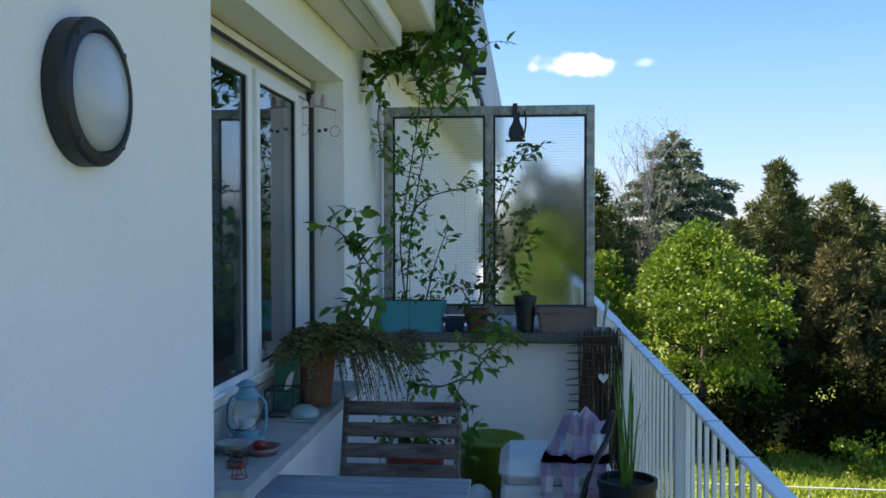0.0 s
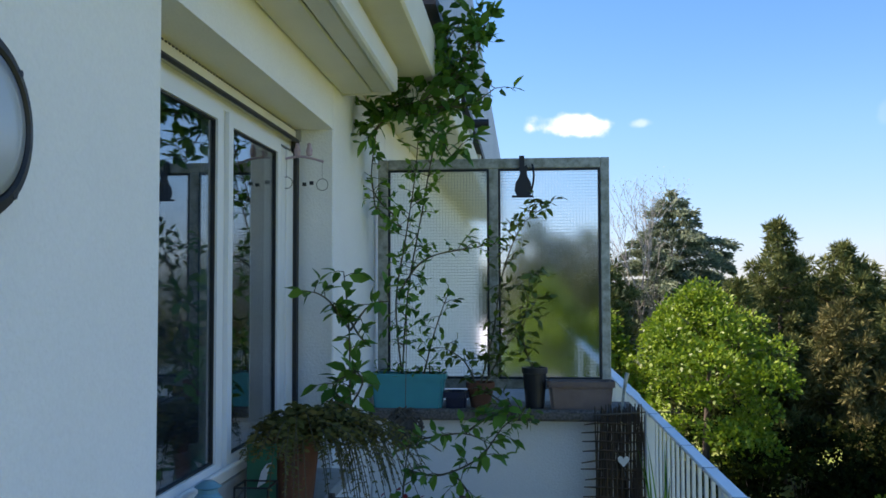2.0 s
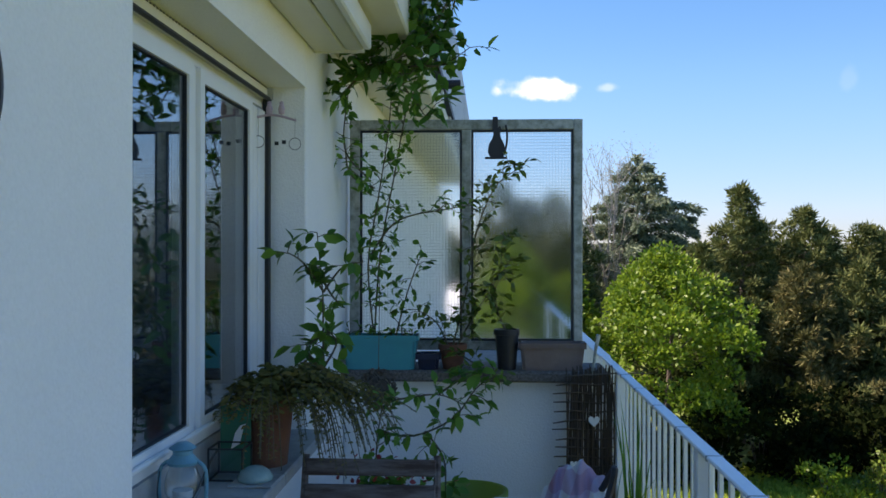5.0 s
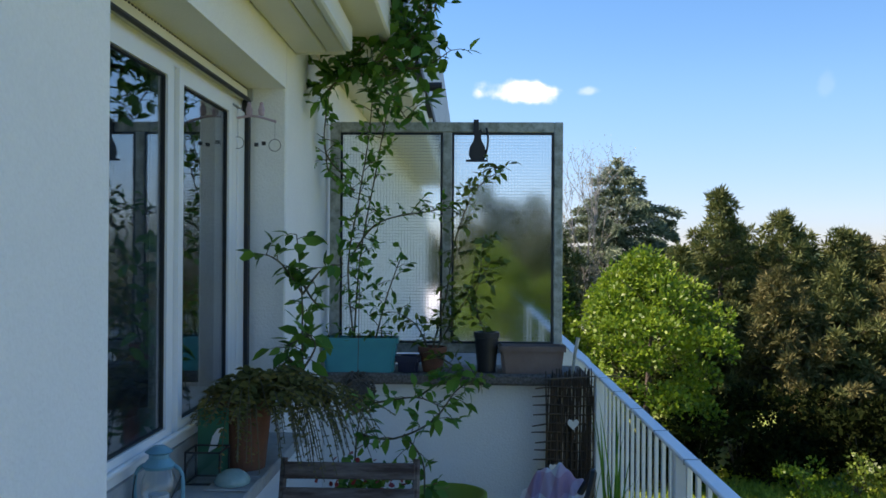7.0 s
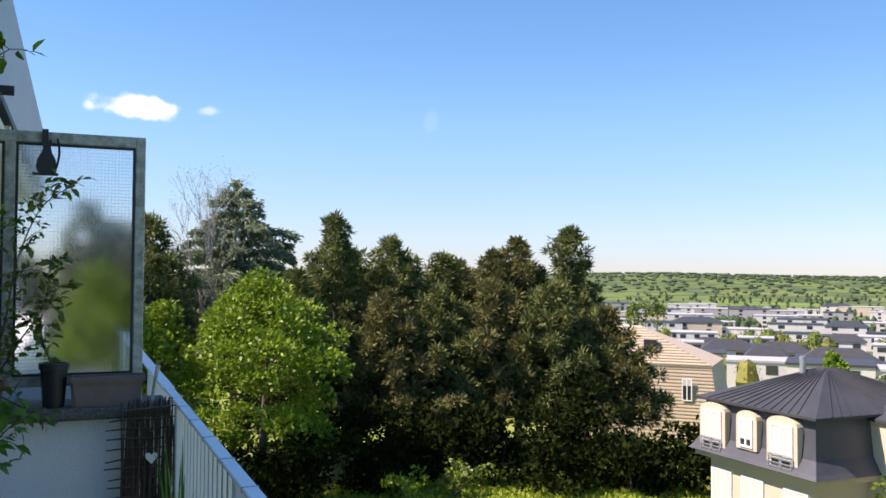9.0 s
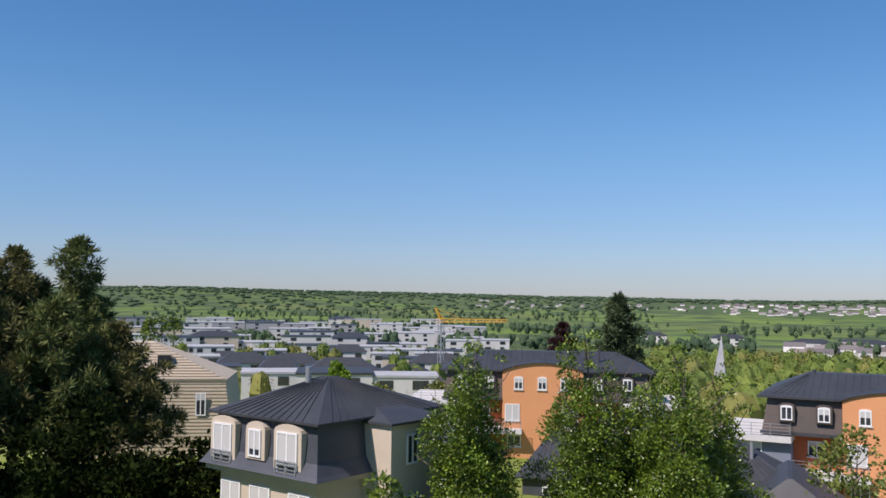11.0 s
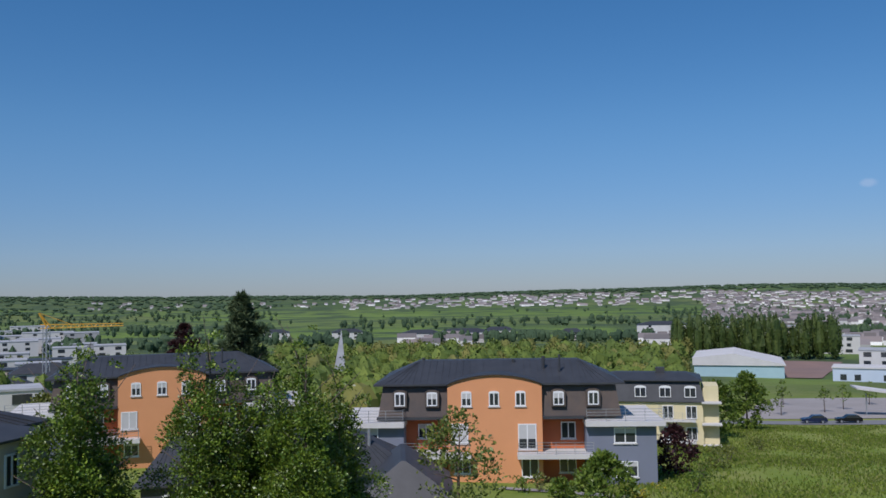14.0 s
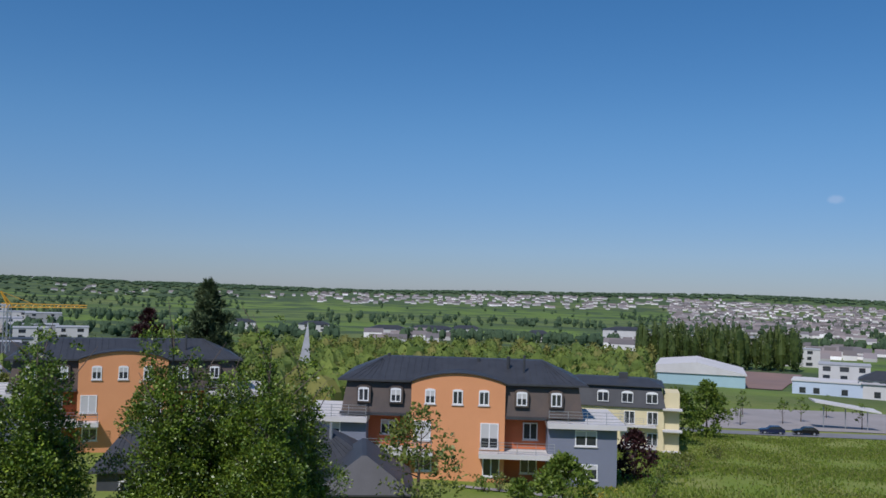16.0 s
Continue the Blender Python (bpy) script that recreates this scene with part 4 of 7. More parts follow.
def villa():
    """Two-storey villa with a flared slate mansard and arched dormers in cream stone."""
    x0, y0, w, d = 30.1, 29.5, 9.4, 7.7
    at = lambda u, v, z: Vector((x0 + u, y0 + v, z))
    side = lambda u, v, z: Vector((x0 + v, y0 + d - u, z))  # the long lit side: u runs along it, v goes into the house
    base = -11.5
    h = thing("villa", at(w / 2, d / 2, base), "cream stone villa with slate mansard roof and arched dormer windows", "house")
    part("wall", lboxes(at, (0.35, w - 0.35, 0.35, d - 0.35, base, -6.9)), STONE, h)
    bm = bmesh.new()
    steps = ((-0.45, -7.05), (-0.3, -6.85), (0.02, -6.3), (0.12, -5.4), (0.2, -4.55))
    rings = [[bm.verts.new(at(u, v, z)) for u, v in ((o, o), (w - o, o), (w - o, d - o), (o, d - o))] for o, z in steps]
    for a, b in zip(rings, rings[1:]):
        for k in range(4):
            bm.faces.new((a[k], a[(k + 1) % 4], b[(k + 1) % 4], b[k]))
    bm.faces.new(rings[0][::-1])
    bm.faces.new(rings[-1])
    part("mansard", bm, SLATE, h)
    part("cornice", lboxes(at, (-0.2, w + 0.2, -0.2, d + 0.2, -7.35, -7.1)), STONE, h)
    bm = bmesh.new()
    hip_roof(bm, at, -0.2, w + 0.2, -0.2, d + 0.2, -4.4, -2.75, 4.3, 5.0, 3.6, 4.1)
    roof = part("roof", bm, ROOF, h)
    part("roof_seam", seams(side, 0.2, d, 0.55, -0.18, 4.3, -4.4, -2.75, lambda u: 3.6 + 0.5 * u / d), ROOF, roof)
    part("roof_seam", seams(at, 0.2, w, 0.55, -0.18, 3.6, -4.4, -2.75, lambda u: 4.3 + 0.7 * u / w), ROOF, roof)
    part("chimney", bar([at(3.6, 4.4, -3.2), at(3.6, 4.4, -2.2)], 0.16, 10), GREY_STEEL, roof)
    part("skylight", lboxes(at, (6.0, 6.9, 2.4, 3.3, -3.55, -3.35)), PANE, roof)
    for u, wide in ((1.15, 1.4), (3.6, 0.9), (5.9, 1.4)):
        tall = 2.1 if wide > 1.2 else 1.35
        mid = -6.0 if wide > 1.2 else -5.7
        bm = bmesh.new()
        prism(bm, [(u - wide / 2 - 0.25, mid - tall / 2 - 0.12), (u + wide / 2 + 0.25, mid - tall / 2 - 0.12)] + [(u + math.cos(a) * (wide / 2 + 0.25), mid + tall / 2 + math.sin(a) * 0.38) for a in np.linspace(0, math.pi, 9)], lambda p, q, s: side(p, -0.22 + 0.9 * s, q))
        dormer = part("dormer", bm, STONE, h)
        window(dormer, side, u, mid, wide, tall, -0.24, 0.75, 0.0)
        if wide > 1.2:
            railing(dormer, side, u - wide / 2, u + wide / 2, -0.36, mid - tall / 2, 0.75)
    for u in (1.2, 3.4, 6.2):
        window(h, side, u, -8.9, 1.5, 2.0, 0.32, 0.95)
    part("bay", lboxes(at, (3.4, 7.6, -1.6, 0.34, base, -4.62)), STONE, h, "projecting stair bay")
    bm = bmesh.new()
    hip_roof(bm, at, 3.2, 7.8, -1.8, 2.0, -4.6, -3.9, 5.2, 5.8, 1.4, 1.9)
    part("bay_roof", bm, ROOF, h)
    for zz in (-6.0, -9.0):
        window(h, at, 5.0, zz, 0.9, 1.5, -1.62)


villa()


def shingle_house():
    """Large house clad in pale horizontal shingles, walls leaning in under a hipped roof."""
    at = frame_at(33.9, 84.0, 46)
    h = thing("shingle_house", at(0, 5, -14), "large house clad all over in pale beige horizontal shingles", "house")
    bm = bmesh.new()
    hip_roof(bm, at, -8.2, 8.6, 0, 11, -14.5, -6.3, -7.2, 7.5, 0.9, 10)
    part("wall", bm, BEIGE, h)
    bm = bmesh.new()
    hip_roof(bm, at, -7.25, 7.55, 0.8, 10.1, -6.25, -3.0, -4.6, 0.3, 4.8, 5.8, 0.1)
    roof = part("roof", bm, BEIGE, h)
    bm = bmesh.new()
    for k in range(26):
        f = k / 26
        z = -14.3 + 8.0 * f
        lbox(bm, at, -8.2 + f, 8.6 - 1.1 * f, 0.9 * f - 0.05, 0.9 * f - 0.01, z, z + 0.08)
    for k in range(14):
        f = k / 14
        lbox(bm, at, -7.25 + 2.65 * f, 7.55 - 7.25 * f, 0.8 + 4 * f - 0.05, 0.8 + 4 * f, -6.2 + 3.2 * f, -6.1 + 3.2 * f)
    tagged(part("shingle_course", bm, BEIGE, h), kind="stuff")
    part("roof_window", lboxes(at, (1.2, 2.4, 2.1, 2.9, -5.4, -4.1)), PANE, roof)
    window(h, at, 5.4, -8.4, 0.9, 2.0, 0.4, 0.3)
    window(h, at, -2.2, -8.4, 1.2, 1.6, 0.4, 0)


shingle_house()


def flat_house(i, azimuth, distance, wide, deep, storeys, mat, label, roof_mat=None, pitched=False):
    at = frame_at(azimuth, distance)
    g = land_z(*at(0, 0, 0)[:2]) - 0.5
    top = g + 0.5 + 2.9 * storeys
    h = thing("house", at(0, deep / 2, g), label, "house", "far houses")
    part("wall", lboxes(at, (-wide / 2, wide / 2, 0, deep, g, top)), mat, h)
    bm = bmesh.new()
    if pitched:
        hip_roof(bm, at, -wide / 2 - 0.4, wide / 2 + 0.4, -0.4, deep + 0.4, top, top + 2.6, -wide / 4, wide / 4, deep * 0.48, deep * 0.52)
    else:
        lbox(bm, at, -wide / 2 - 0.2, wide / 2 + 0.2, -0.2, deep + 0.2, top, top + 0.35)
    part("roof", bm, roof_mat or FLAT_ROOF, h)
    rng = random.Random(i)
    n = max(2, int(wide / 4.5)) if distance < 450 else 2
    for s in range(storeys):
        for k in range(n):
            u = -wide / 2 + wide * (k + 0.5) / n
            part("window", lboxes(at, (u - rng.uniform(0.8, 1.6), u + rng.uniform(0.8, 1.6), -0.06, 0.02, g + 1.3 + 2.9 * s, g + 2.9 + 2.9 * s)), PANE, h)
    return h


rng = random.Random(11)
LABEL_HOUSE = {WHITE: "white flat-roofed modern house in the valley", GREYISH: "grey flat-roofed modern house in the valley", YELLOW: "pale yellow house in the valley", STONE: "beige house in the valley"}
k = 0
for row, (dist, az0, az1, step) in enumerate(((150, 45.5, 57.5, 4.6), (175, 42.5, 58.5, 4.2), (205, 38.5, 57.5, 3.7), (240, 37, 56, 3.2), (285, 35, 56, 2.8), (335, 34.5, 58, 2.5), (390, 34, 57, 2.3), (470, 34, 57, 2.2), (590, 34, 56, 2.0), (760, 34, 55, 1.8), (980, 34, 53, 1.7))):
    az = az0
    while az < az1:
        d = dist * rng.uniform(0.95, 1.06)
        mat = rng.choice((WHITE, WHITE, GREYISH, STONE, WHITE))
        pitched = rng.random() < (0.35 if row < 6 else 0.1)
        flat_house(k, az + rng.uniform(-0.6, 0.6), d, rng.uniform(9, 17) * (1 + max(0, row - 5) * 0.3), rng.uniform(8, 12) * (1 + max(0, row - 5) * 0.3), rng.choice((1, 2, 2)) + (1 if row > 6 else 0) if row > 0 else 2, mat, LABEL_HOUSE[mat] if not pitched else "house with a dark pitched roof in the valley", ROOF if pitched or rng.random() < 0.3 else None, pitched)
        az += step * rng.uniform(0.85, 1.2)
        k += 1
for az, d, w, dp, st, mat, pit in ((70.5, 330, 14, 9, 2, WHITE, True), (75.2, 300, 16, 9, 2, WHITE, True), (78.0, 310, 22, 10, 2, WHITE, True), (80.2, 330, 14, 9, 2, WHITE, True), (84.8, 300, 9, 9, 2, WHITE, True), (90.5, 330, 22, 10, 3, WHITE, True), (66.0, 340, 12, 9, 2, WHITE, True), (103.0, 330, 16, 12, 3, WHITE, False), (105.5, 300, 18, 12, 2, WHITE, True), (107.0, 420, 20, 14, 3, WHITE, True), (100.5, 480, 20, 12, 3, WHITE, False), (94.0, 520, 20, 12, 4, WHITE, False), (97.5, 540, 16, 12, 4, STONE, False)):
    if az < 92:
        d, w, dp = d * 2.15, w * 1.8, dp * 1.4  # these stand out beyond the belt of trees
    flat_house(k, az, d, w, dp, st, mat, "white house with a dark pitched roof among trees" if pit else "white multi-storey block beyond the poplars", ROOF if pit else None, pit)
    k += 1


def sports_hall():
    at = frame_at(95.0, 318.0)
    g = -30.5
    h = thing("sports_hall", at(0, 15, g), "large hall with white shallow roof and pale turquoise walls", "building")
    TURQ = material("pale_turquoise_cladding", (0.36, 0.52, 0.56), 0.7, second=(0.3, 0.45, 0.5), scale=0.2)
    part("wall", lboxes(at, (-15, 14, 0, 34, g, -24.6)), TURQ, h)
    bm = bmesh.new()
    prism(bm, [(-15.5, -24.6), (14.5, -24.6), (14.5, -24.2), (-2, -20.6), (-15.5, -22.0)], lambda u, w, s: at(u, -0.5 + 35 * s, w))
    part("roof", bm, WHITE, h)


sports_hall()


def long_building():
    at = frame_at(103.6, 300.0)
    g = -29.5
    h = thing("long_building", at(0, 8, g), "long white building with pale blue side and grey roof", "building")
    LB = material("pale_blue_cladding", (0.5, 0.58, 0.68), 0.7, second=(0.44, 0.52, 0.62), scale=0.2)
    part("wall", lboxes(at, (-18, 2, 0, 12, g, -23.6)), LB, h)
    part("front_wall", lboxes(at, (2.02, 20, -0.5, 12, g, -23.2)), WHITE, h)
    bm = bmesh.new()
    hip_roof(bm, at, 1.5, 20.5, -1, 12.5, -23.2, -20.2, 4, 20, 5.5, 6)
    part("roof", bm, GREYISH, h)
    part("flat_roof", lboxes(at, (-18.3, 1.48, -0.3, 12.3, -23.6, -23.2)), WHITE, h)
    for u in (-15, -11, -3, 6, 12):
        part("window", lboxes(at, (u - 0.9, u + 0.9, -0.6 if u > 2 else -0.06, 0.02, -27.2, -25.4)), PANE, h)


long_building()


def patch(name, mat, corners, label, category, lift=0.06, n=24):
    """A sheet laid on the land between four corners."""
    c = [np.array(p, float) for p in corners]
    bm = bmesh.new()
    grid = []
    for i in range(n + 1):
        row = []
        for j in range(n + 1):
            p = (c[0] * (1 - j / n) + c[1] * j / n) * (1 - i / n) + (c[3] * (1 - j / n) + c[2] * j / n) * i / n
            row.append(bm.verts.new((p[0], p[1], land_z(*p) + lift)))
        grid.append(row)
    for i in range(n):
        for j in range(n):
            bm.faces.new((grid[i][j], grid[i][j + 1], grid[i + 1][j + 1], grid[i + 1][j]))
    return tagged(part(name, bm, mat), label, category, kind="structure")


patch("road", ASPHALT, ((169.5, 10), (169.5, -120), (176.5, -120), (176.5, 10)), "grey asphalt road along the meadow", "road", 0.1, 40)
patch("pavement_parking", PALE_PAVING, ((180, -15.5), (180, -110), (228, -110), (228, -27.5)), "pale paved parking area", "parking area", 0.1, 40)
patch("sports_ground", RED_EARTH, ((318, -34), (318, -54), (410, -78), (410, -48)), "red-brown sports ground beside the hall", "sports ground", 0.3)
patch("path_garden", PALE_PAVING, ((70.0, 12.0), (68.0, 2.0), (70.0, 1.8), (72.0, 11.8)), "pale garden path by the apartment block", "path", 0.08)


def crane(azimuth, distance):
    a = radians(azimuth)
    x, y = 0.42 + math.sin(a) * distance, -0.4 + math.cos(a) * distance
    g = land_z(x, y)
    top = 1.645 - 0.028 * distance
    h = thing("tower_crane", (x, y, g), "yellow tower crane with a grey lattice mast", "crane")
    bm = bmesh.new()
    for dx, dy in ((-0.6, -0.6), (0.6, -0.6), (0.6, 0.6), (-0.6, 0.6)):
        tube(bm, [(x + dx, y + dy, g), (x + dx, y + dy, top)], 0.12, 4)
    n = int((top - g) / 1.6)
    for k in range(n):
        s = 1 if k % 2 else -1
        tube(bm, [(x - 0.6 * s, y - 0.6, g + 1.6 * k), (x + 0.6 * s, y - 0.6, g + 1.6 * k + 1.6)], 0.07, 4)
        tube(bm, [(x - 0.6, y - 0.6 * s, g + 1.6 * k), (x - 0.6, y + 0.6 * s, g + 1.6 * k + 1.6)], 0.07, 4)
    part("mast", bm, GREY_STEEL, h)
    r = Vector((math.cos(a), -math.sin(a), 0))
    o = Vector((x, y, top))
    bm = bmesh.new()
    for off in (-0.5, 0.5):
        tube(bm, [o - r * 1.5 + Vector((0, 0, off)), o + r * 19 + Vector((0, 0, off * 0.6))], 0.16, 4)
    for k in range(18):
        tube(bm, [o + r * (k - 0.5) + Vector((0, 0, 0.5 if k % 2 else -0.5)), o + r * (k + 0.5) + Vector((0, 0, -0.45 if k % 2 else 0.45))], 0.11, 4)
    part("jib", bm, YELLOW_STEEL, h)
    bm = bmesh.new()
    tube(bm, [o, o - r * 1.8 + Vector((0, 0, 3.6))], 0.22, 4)
    tube(bm, [o + r * 1.0, o - r * 1.8 + Vector((0, 0, 3.6))], 0.15, 4)
    tube(bm, [o - r * 1.8 + Vector((0, 0, 3.6)), o + r * 7], 0.09, 4)
    part("tower_head", bm, YELLOW_STEEL, h)


crane(52.6, 255.0)


def church_spire():
    at = frame_at(69.9, 210.0)
    h = thing("church_spire", at(0, 0, -24), "slender grey pyramid-shaped church spire", "church")
    bm = bmesh.new()
    foot = [bm.verts.new(at(u, v, -22)) for u, v in ((-2.2, -2), (2.2, -2), (2.2, 2), (-2.2, 2))]
    tip = bm.verts.new(at(0.7, 0, -6.6))
    for i in range(4):
        bm.faces.new((foot[i], foot[(i + 1) % 4], tip))
    part("roof", bm, FLAT_ROOF, h)


church_spire()


def car(x, y, yaw, paint, label):
    g = land_z(x, y) + 0.1
    m = pose(x, y, g, 0, 0, yaw)
    h = thing("car", (x, y, g), label, "car", "parked cars")
    bm = bmesh.new()
    side = [(-2.2, 0.35), (2.2, 0.35), (2.2, 0.75), (1.5, 0.92), (0.8, 0.98), (0.2, 1.45), (-1.4, 1.48), (-2.1, 1.0), (-2.2, 0.7)]
    prism(bm, side, lambda u, w, s: m @ Vector((u, -0.86 + 1.72 * s, w)))
    body = part("body", bm, paint, h)
    bm = bmesh.new()
    prism(bm, [(0.7, 1.0), (0.18, 1.38), (-1.3, 1.41), (-1.9, 1.02)], lambda u, w, s: m @ Vector((u, -0.875 + 1.75 * s, w)))
    part("side_window", bm, PANE, body)
    for u in (-1.35, 1.35):
        for s in (-0.8, 0.8):
            w = part("wheel", bar([m @ Vector((u, s - 0.1, 0.33)), m @ Vector((u, s + 0.1, 0.33))], 0.33, 14), GASKET, h)
            part("rim", bar([m @ Vector((u, s - 0.11, 0.33)), m @ Vector((u, s + 0.11, 0.33))], 0.19, 10), GREY_STEEL, w)


BLUE_PAINT = material("dark_blue_car_paint", (0.02, 0.03, 0.08), 0.25, 0.3)
BLACK_PAINT = material("black_car_paint", (0.015, 0.015, 0.018), 0.25, 0.3)
car(172.5, -27.8, 92, BLUE_PAINT, "dark blue hatchback parked along the road")
car(172.5, -33.6, 92, BLACK_PAINT, "black hatchback parked along the road")


def bus_shelter():
    x, y = 186.0, -43.5
    g = land_z(x, y)
    h = thing("shelter", (x, y, g), "white tilted shelter roof on posts by the parking area", "shelter")
    bm = bmesh.new()
    prism(bm, [(-6, 5.2), (6, 3.6), (6, 3.9), (-6, 5.5)], lambda u, w, s: Vector((x - 2 + 6 * s, y - u, g + w)))
    part("roof", bm, WHITE, h)
    for u in (-4, 0, 4):
        part("post", bar([(x, y - u, g), (x, y - u, g + 4.2)], 0.12, 6), GREY_STEEL, h)


bus_shelter()

# ---- trees of the valley ----
def poplar_tree(x, y, height, wide, seed):
    """A poplar: several ragged upright columns of leaf clumps of unequal height."""
    rng = np.random.default_rng(seed)
    z = land_z(x, y)
    t = thing("poplar_tree", (x, y, z), "tall ragged poplar with glossy green leaves", "tree", "poplars below the balcony")
    bm = bmesh.new()
    trunk_and_limbs(bm, rng, (x, y, z - 0.2), height * 0.9, 0.018 * height, 10, wide * 0.8, 0.15, 1.2)
    part("trunk", bm, BARK, t, smooth=True)
    blobs = []
    for c in range(7):
        a = c * 1.05 + rng.normal(0, 0.2)
        off = 0 if c == 0 else wide * rng.uniform(0.3, 0.62)
        top = height * (1.0 if c == 0 else rng.uniform(0.66, 0.93))
        n = int(top / 0.74)
        for k in range(n):
            u = k / (n - 1)
            r = wide * (0.29 * (1 - u) ** 0.55 + 0.06) * rng.uniform(0.5, 1.4)
            blobs.append((x + math.cos(a) * off * (1 - 0.35 * u) + rng.normal(0, 0.16 * wide * (1 - 0.6 * u)), y + math.sin(a) * off * (1 - 0.35 * u) + rng.normal(0, 0.16 * wide * (1 - 0.6 * u)), z + 0.3 + (top - 0.4) * u, r))
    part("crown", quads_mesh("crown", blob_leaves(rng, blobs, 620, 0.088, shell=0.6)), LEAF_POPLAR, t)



for az, d, top, w, seed in ((54.4, 44.0, -0.04, 2.5, 31), (62.0, 46.0, -0.024, 2.45, 32), (67.7, 45.0, -0.036, 2.6, 33), (64.9, 48.0, -0.085, 2.4, 38), (70.0, 48.0, -0.07, 2.0, 39)):
    p = frame_at(az, d)(0, 0, 0)
    g = land_z(p[0], p[1])
    poplar_tree(p[0], p[1], 1.645 + top * d - g, w * 1.4, seed)
for az, d, top, w, mat, label, dens, cl in ((77.4, 55.0, -0.128, 2.9, LEAF_SPRING, "loose young tree with light yellow-green leaves", 26, 36), (49.0, 38.0, -0.2, 1.6, LEAF_MID, "young tree beside the villa", 70, 30),
        (91.0, 86.0, -0.148, 2.1, LEAF_RED, "small tree with dark purple-red leaves", 80, 34), (86.6, 63.0, -0.185, 2.4, LEAF_MID, "fresh green shrub-like tree by the garden", 70, 34), (95.3, 150.0, -0.092, 3.6, LEAF_MID, "broad green tree at the meadow's edge", 60, 40), (93.6, 135.0, -0.1, 3.4, LEAF_MID, "green tree beside the yellow block", 60, 34),
        (46.0, 120.0, -0.075, 3.2, LEAF_BRIGHT, "round bright green tree among the houses", 60, 30), (48.5, 110.0, -0.1, 3.2, LEAF_OLIVE, "light green tree beside the villa", 50, 30), (56.0, 150.0, -0.065, 4.6, LEAF_WILLOW, "pale silvery tree among the houses", 50, 34), (52.5, 120.0, -0.1, 4.0, LEAF_OLIVE, "light green tree among the houses", 50, 34), (84.0, 66.0, -0.212, 1.4, LEAF_MID, "clipped round garden shrub", 90, 16)):
    p = frame_at(az, d)(0, 0, 0)
    g = land_z(p[0], p[1])
    leafy_tree("tree", p[0], p[1], 1.645 + top * d - g, w, mat, label, int(az * 10), leaf=0.09 + d * 0.0013, dense=dens * 2.4, clumps=int(cl * 1.4), low=0.06)
p = frame_at(63.9, 108.0)(0, 0, 0)
g = land_z(p[0], p[1])
pine_tree("spruce_tree", p[0], p[1], 1.645 - 0.002 * 108 - g, 2.9, NEEDLE_DARK, "tall dark spruce standing over the roofs", 71, tuft=0.5, rows=16, low=0.25)
p = frame_at(60.4, 190.0)(0, 0, 0)
pine_tree("purple_tree", p[0], p[1], 18.0, 5.0, LEAF_RED, "dark red-brown conical tree between the houses", 72, tuft=0.6, rows=9, low=0.15)
for i, (az, d) in enumerate(((35.2, 260), (34.5, 262), (35.9, 258))):
    p = frame_at(az, d)(0, 0, 0)
    leafy_tree("tree", p[0], p[1], 19.0, 4.5, LEAF_MID, "tall green tree behind the wood", 300 + i, leaf=0.5, dense=60, clumps=24, low=0.1)


def wood(name, label, seed, stretches, mat, leaf_scale=0.0032, per=46, slim=1.0):
    """Far trees nobody could count: uneven crowns of leaf clumps along stretches of the valley."""
    rng = np.random.default_rng(seed)
    out = []
    for az0, az1, d0, d1, count, h0, h1 in stretches:
        az = np.radians(rng.uniform(az0, az1, count))
        d = np.sqrt(rng.uniform(d0 * d0, d1 * d1, count))
        x, y = 0.42 + np.sin(az) * d, -0.4 + np.cos(az) * d
        z = land(x, y)
        hh = rng.uniform(h0, h1, count)
        for i in range(count):
            r = hh[i] * rng.uniform(0.26, 0.42) * slim
            th = np.linspace(0.12, math.pi - 0.25, 6)
            ph = np.linspace(0, 2 * math.pi, 9)
            T, P = np.meshgrid(th, ph, indexing="ij")
            body = np.stack([np.sin(T) * np.cos(P), np.sin(T) * np.sin(P), np.cos(T)], -1)
            body[:, -1] = body[:, 0]
            lump = 1 + 0.22 * np.sin(body[..., :1] * 6 + i) * np.cos(body[..., 1:2] * 5 + 2 * i) + 0.12 * np.sin(body[..., 2:] * 7 + 3 * i)
            core = np.array([x[i], y[i], z[i] + hh[i] * 0.52]) + body * lump * np.array([r, r, hh[i] * 0.5]) * 0.88
            out.append(np.stack([core[:-1, :-1], core[1:, :-1], core[1:, 1:], core[:-1, 1:]], 2).reshape(-1, 4, 3))
            u = unit(rng.normal(0, 1, (per, 3)))
            lob = 1 + 0.22 * np.sin(u[:, :1] * 6 + i) * np.cos(u[:, 1:2] * 5 + 2 * i)
            p = np.array([x[i], y[i], z[i] + hh[i] * 0.52]) + u * np.array([r, r, hh[i] * 0.5]) * lob * rng.uniform(0.84, 1.02, (per, 1))
            out.append(leaf_quads(rng, p, u, max(0.25, d[i] * leaf_scale), 1.5, 0, 0.9))
    ob = part(name, quads_mesh(name, np.concatenate(out)), mat)
    return tagged(ob, label, "woods", kind="stuff")


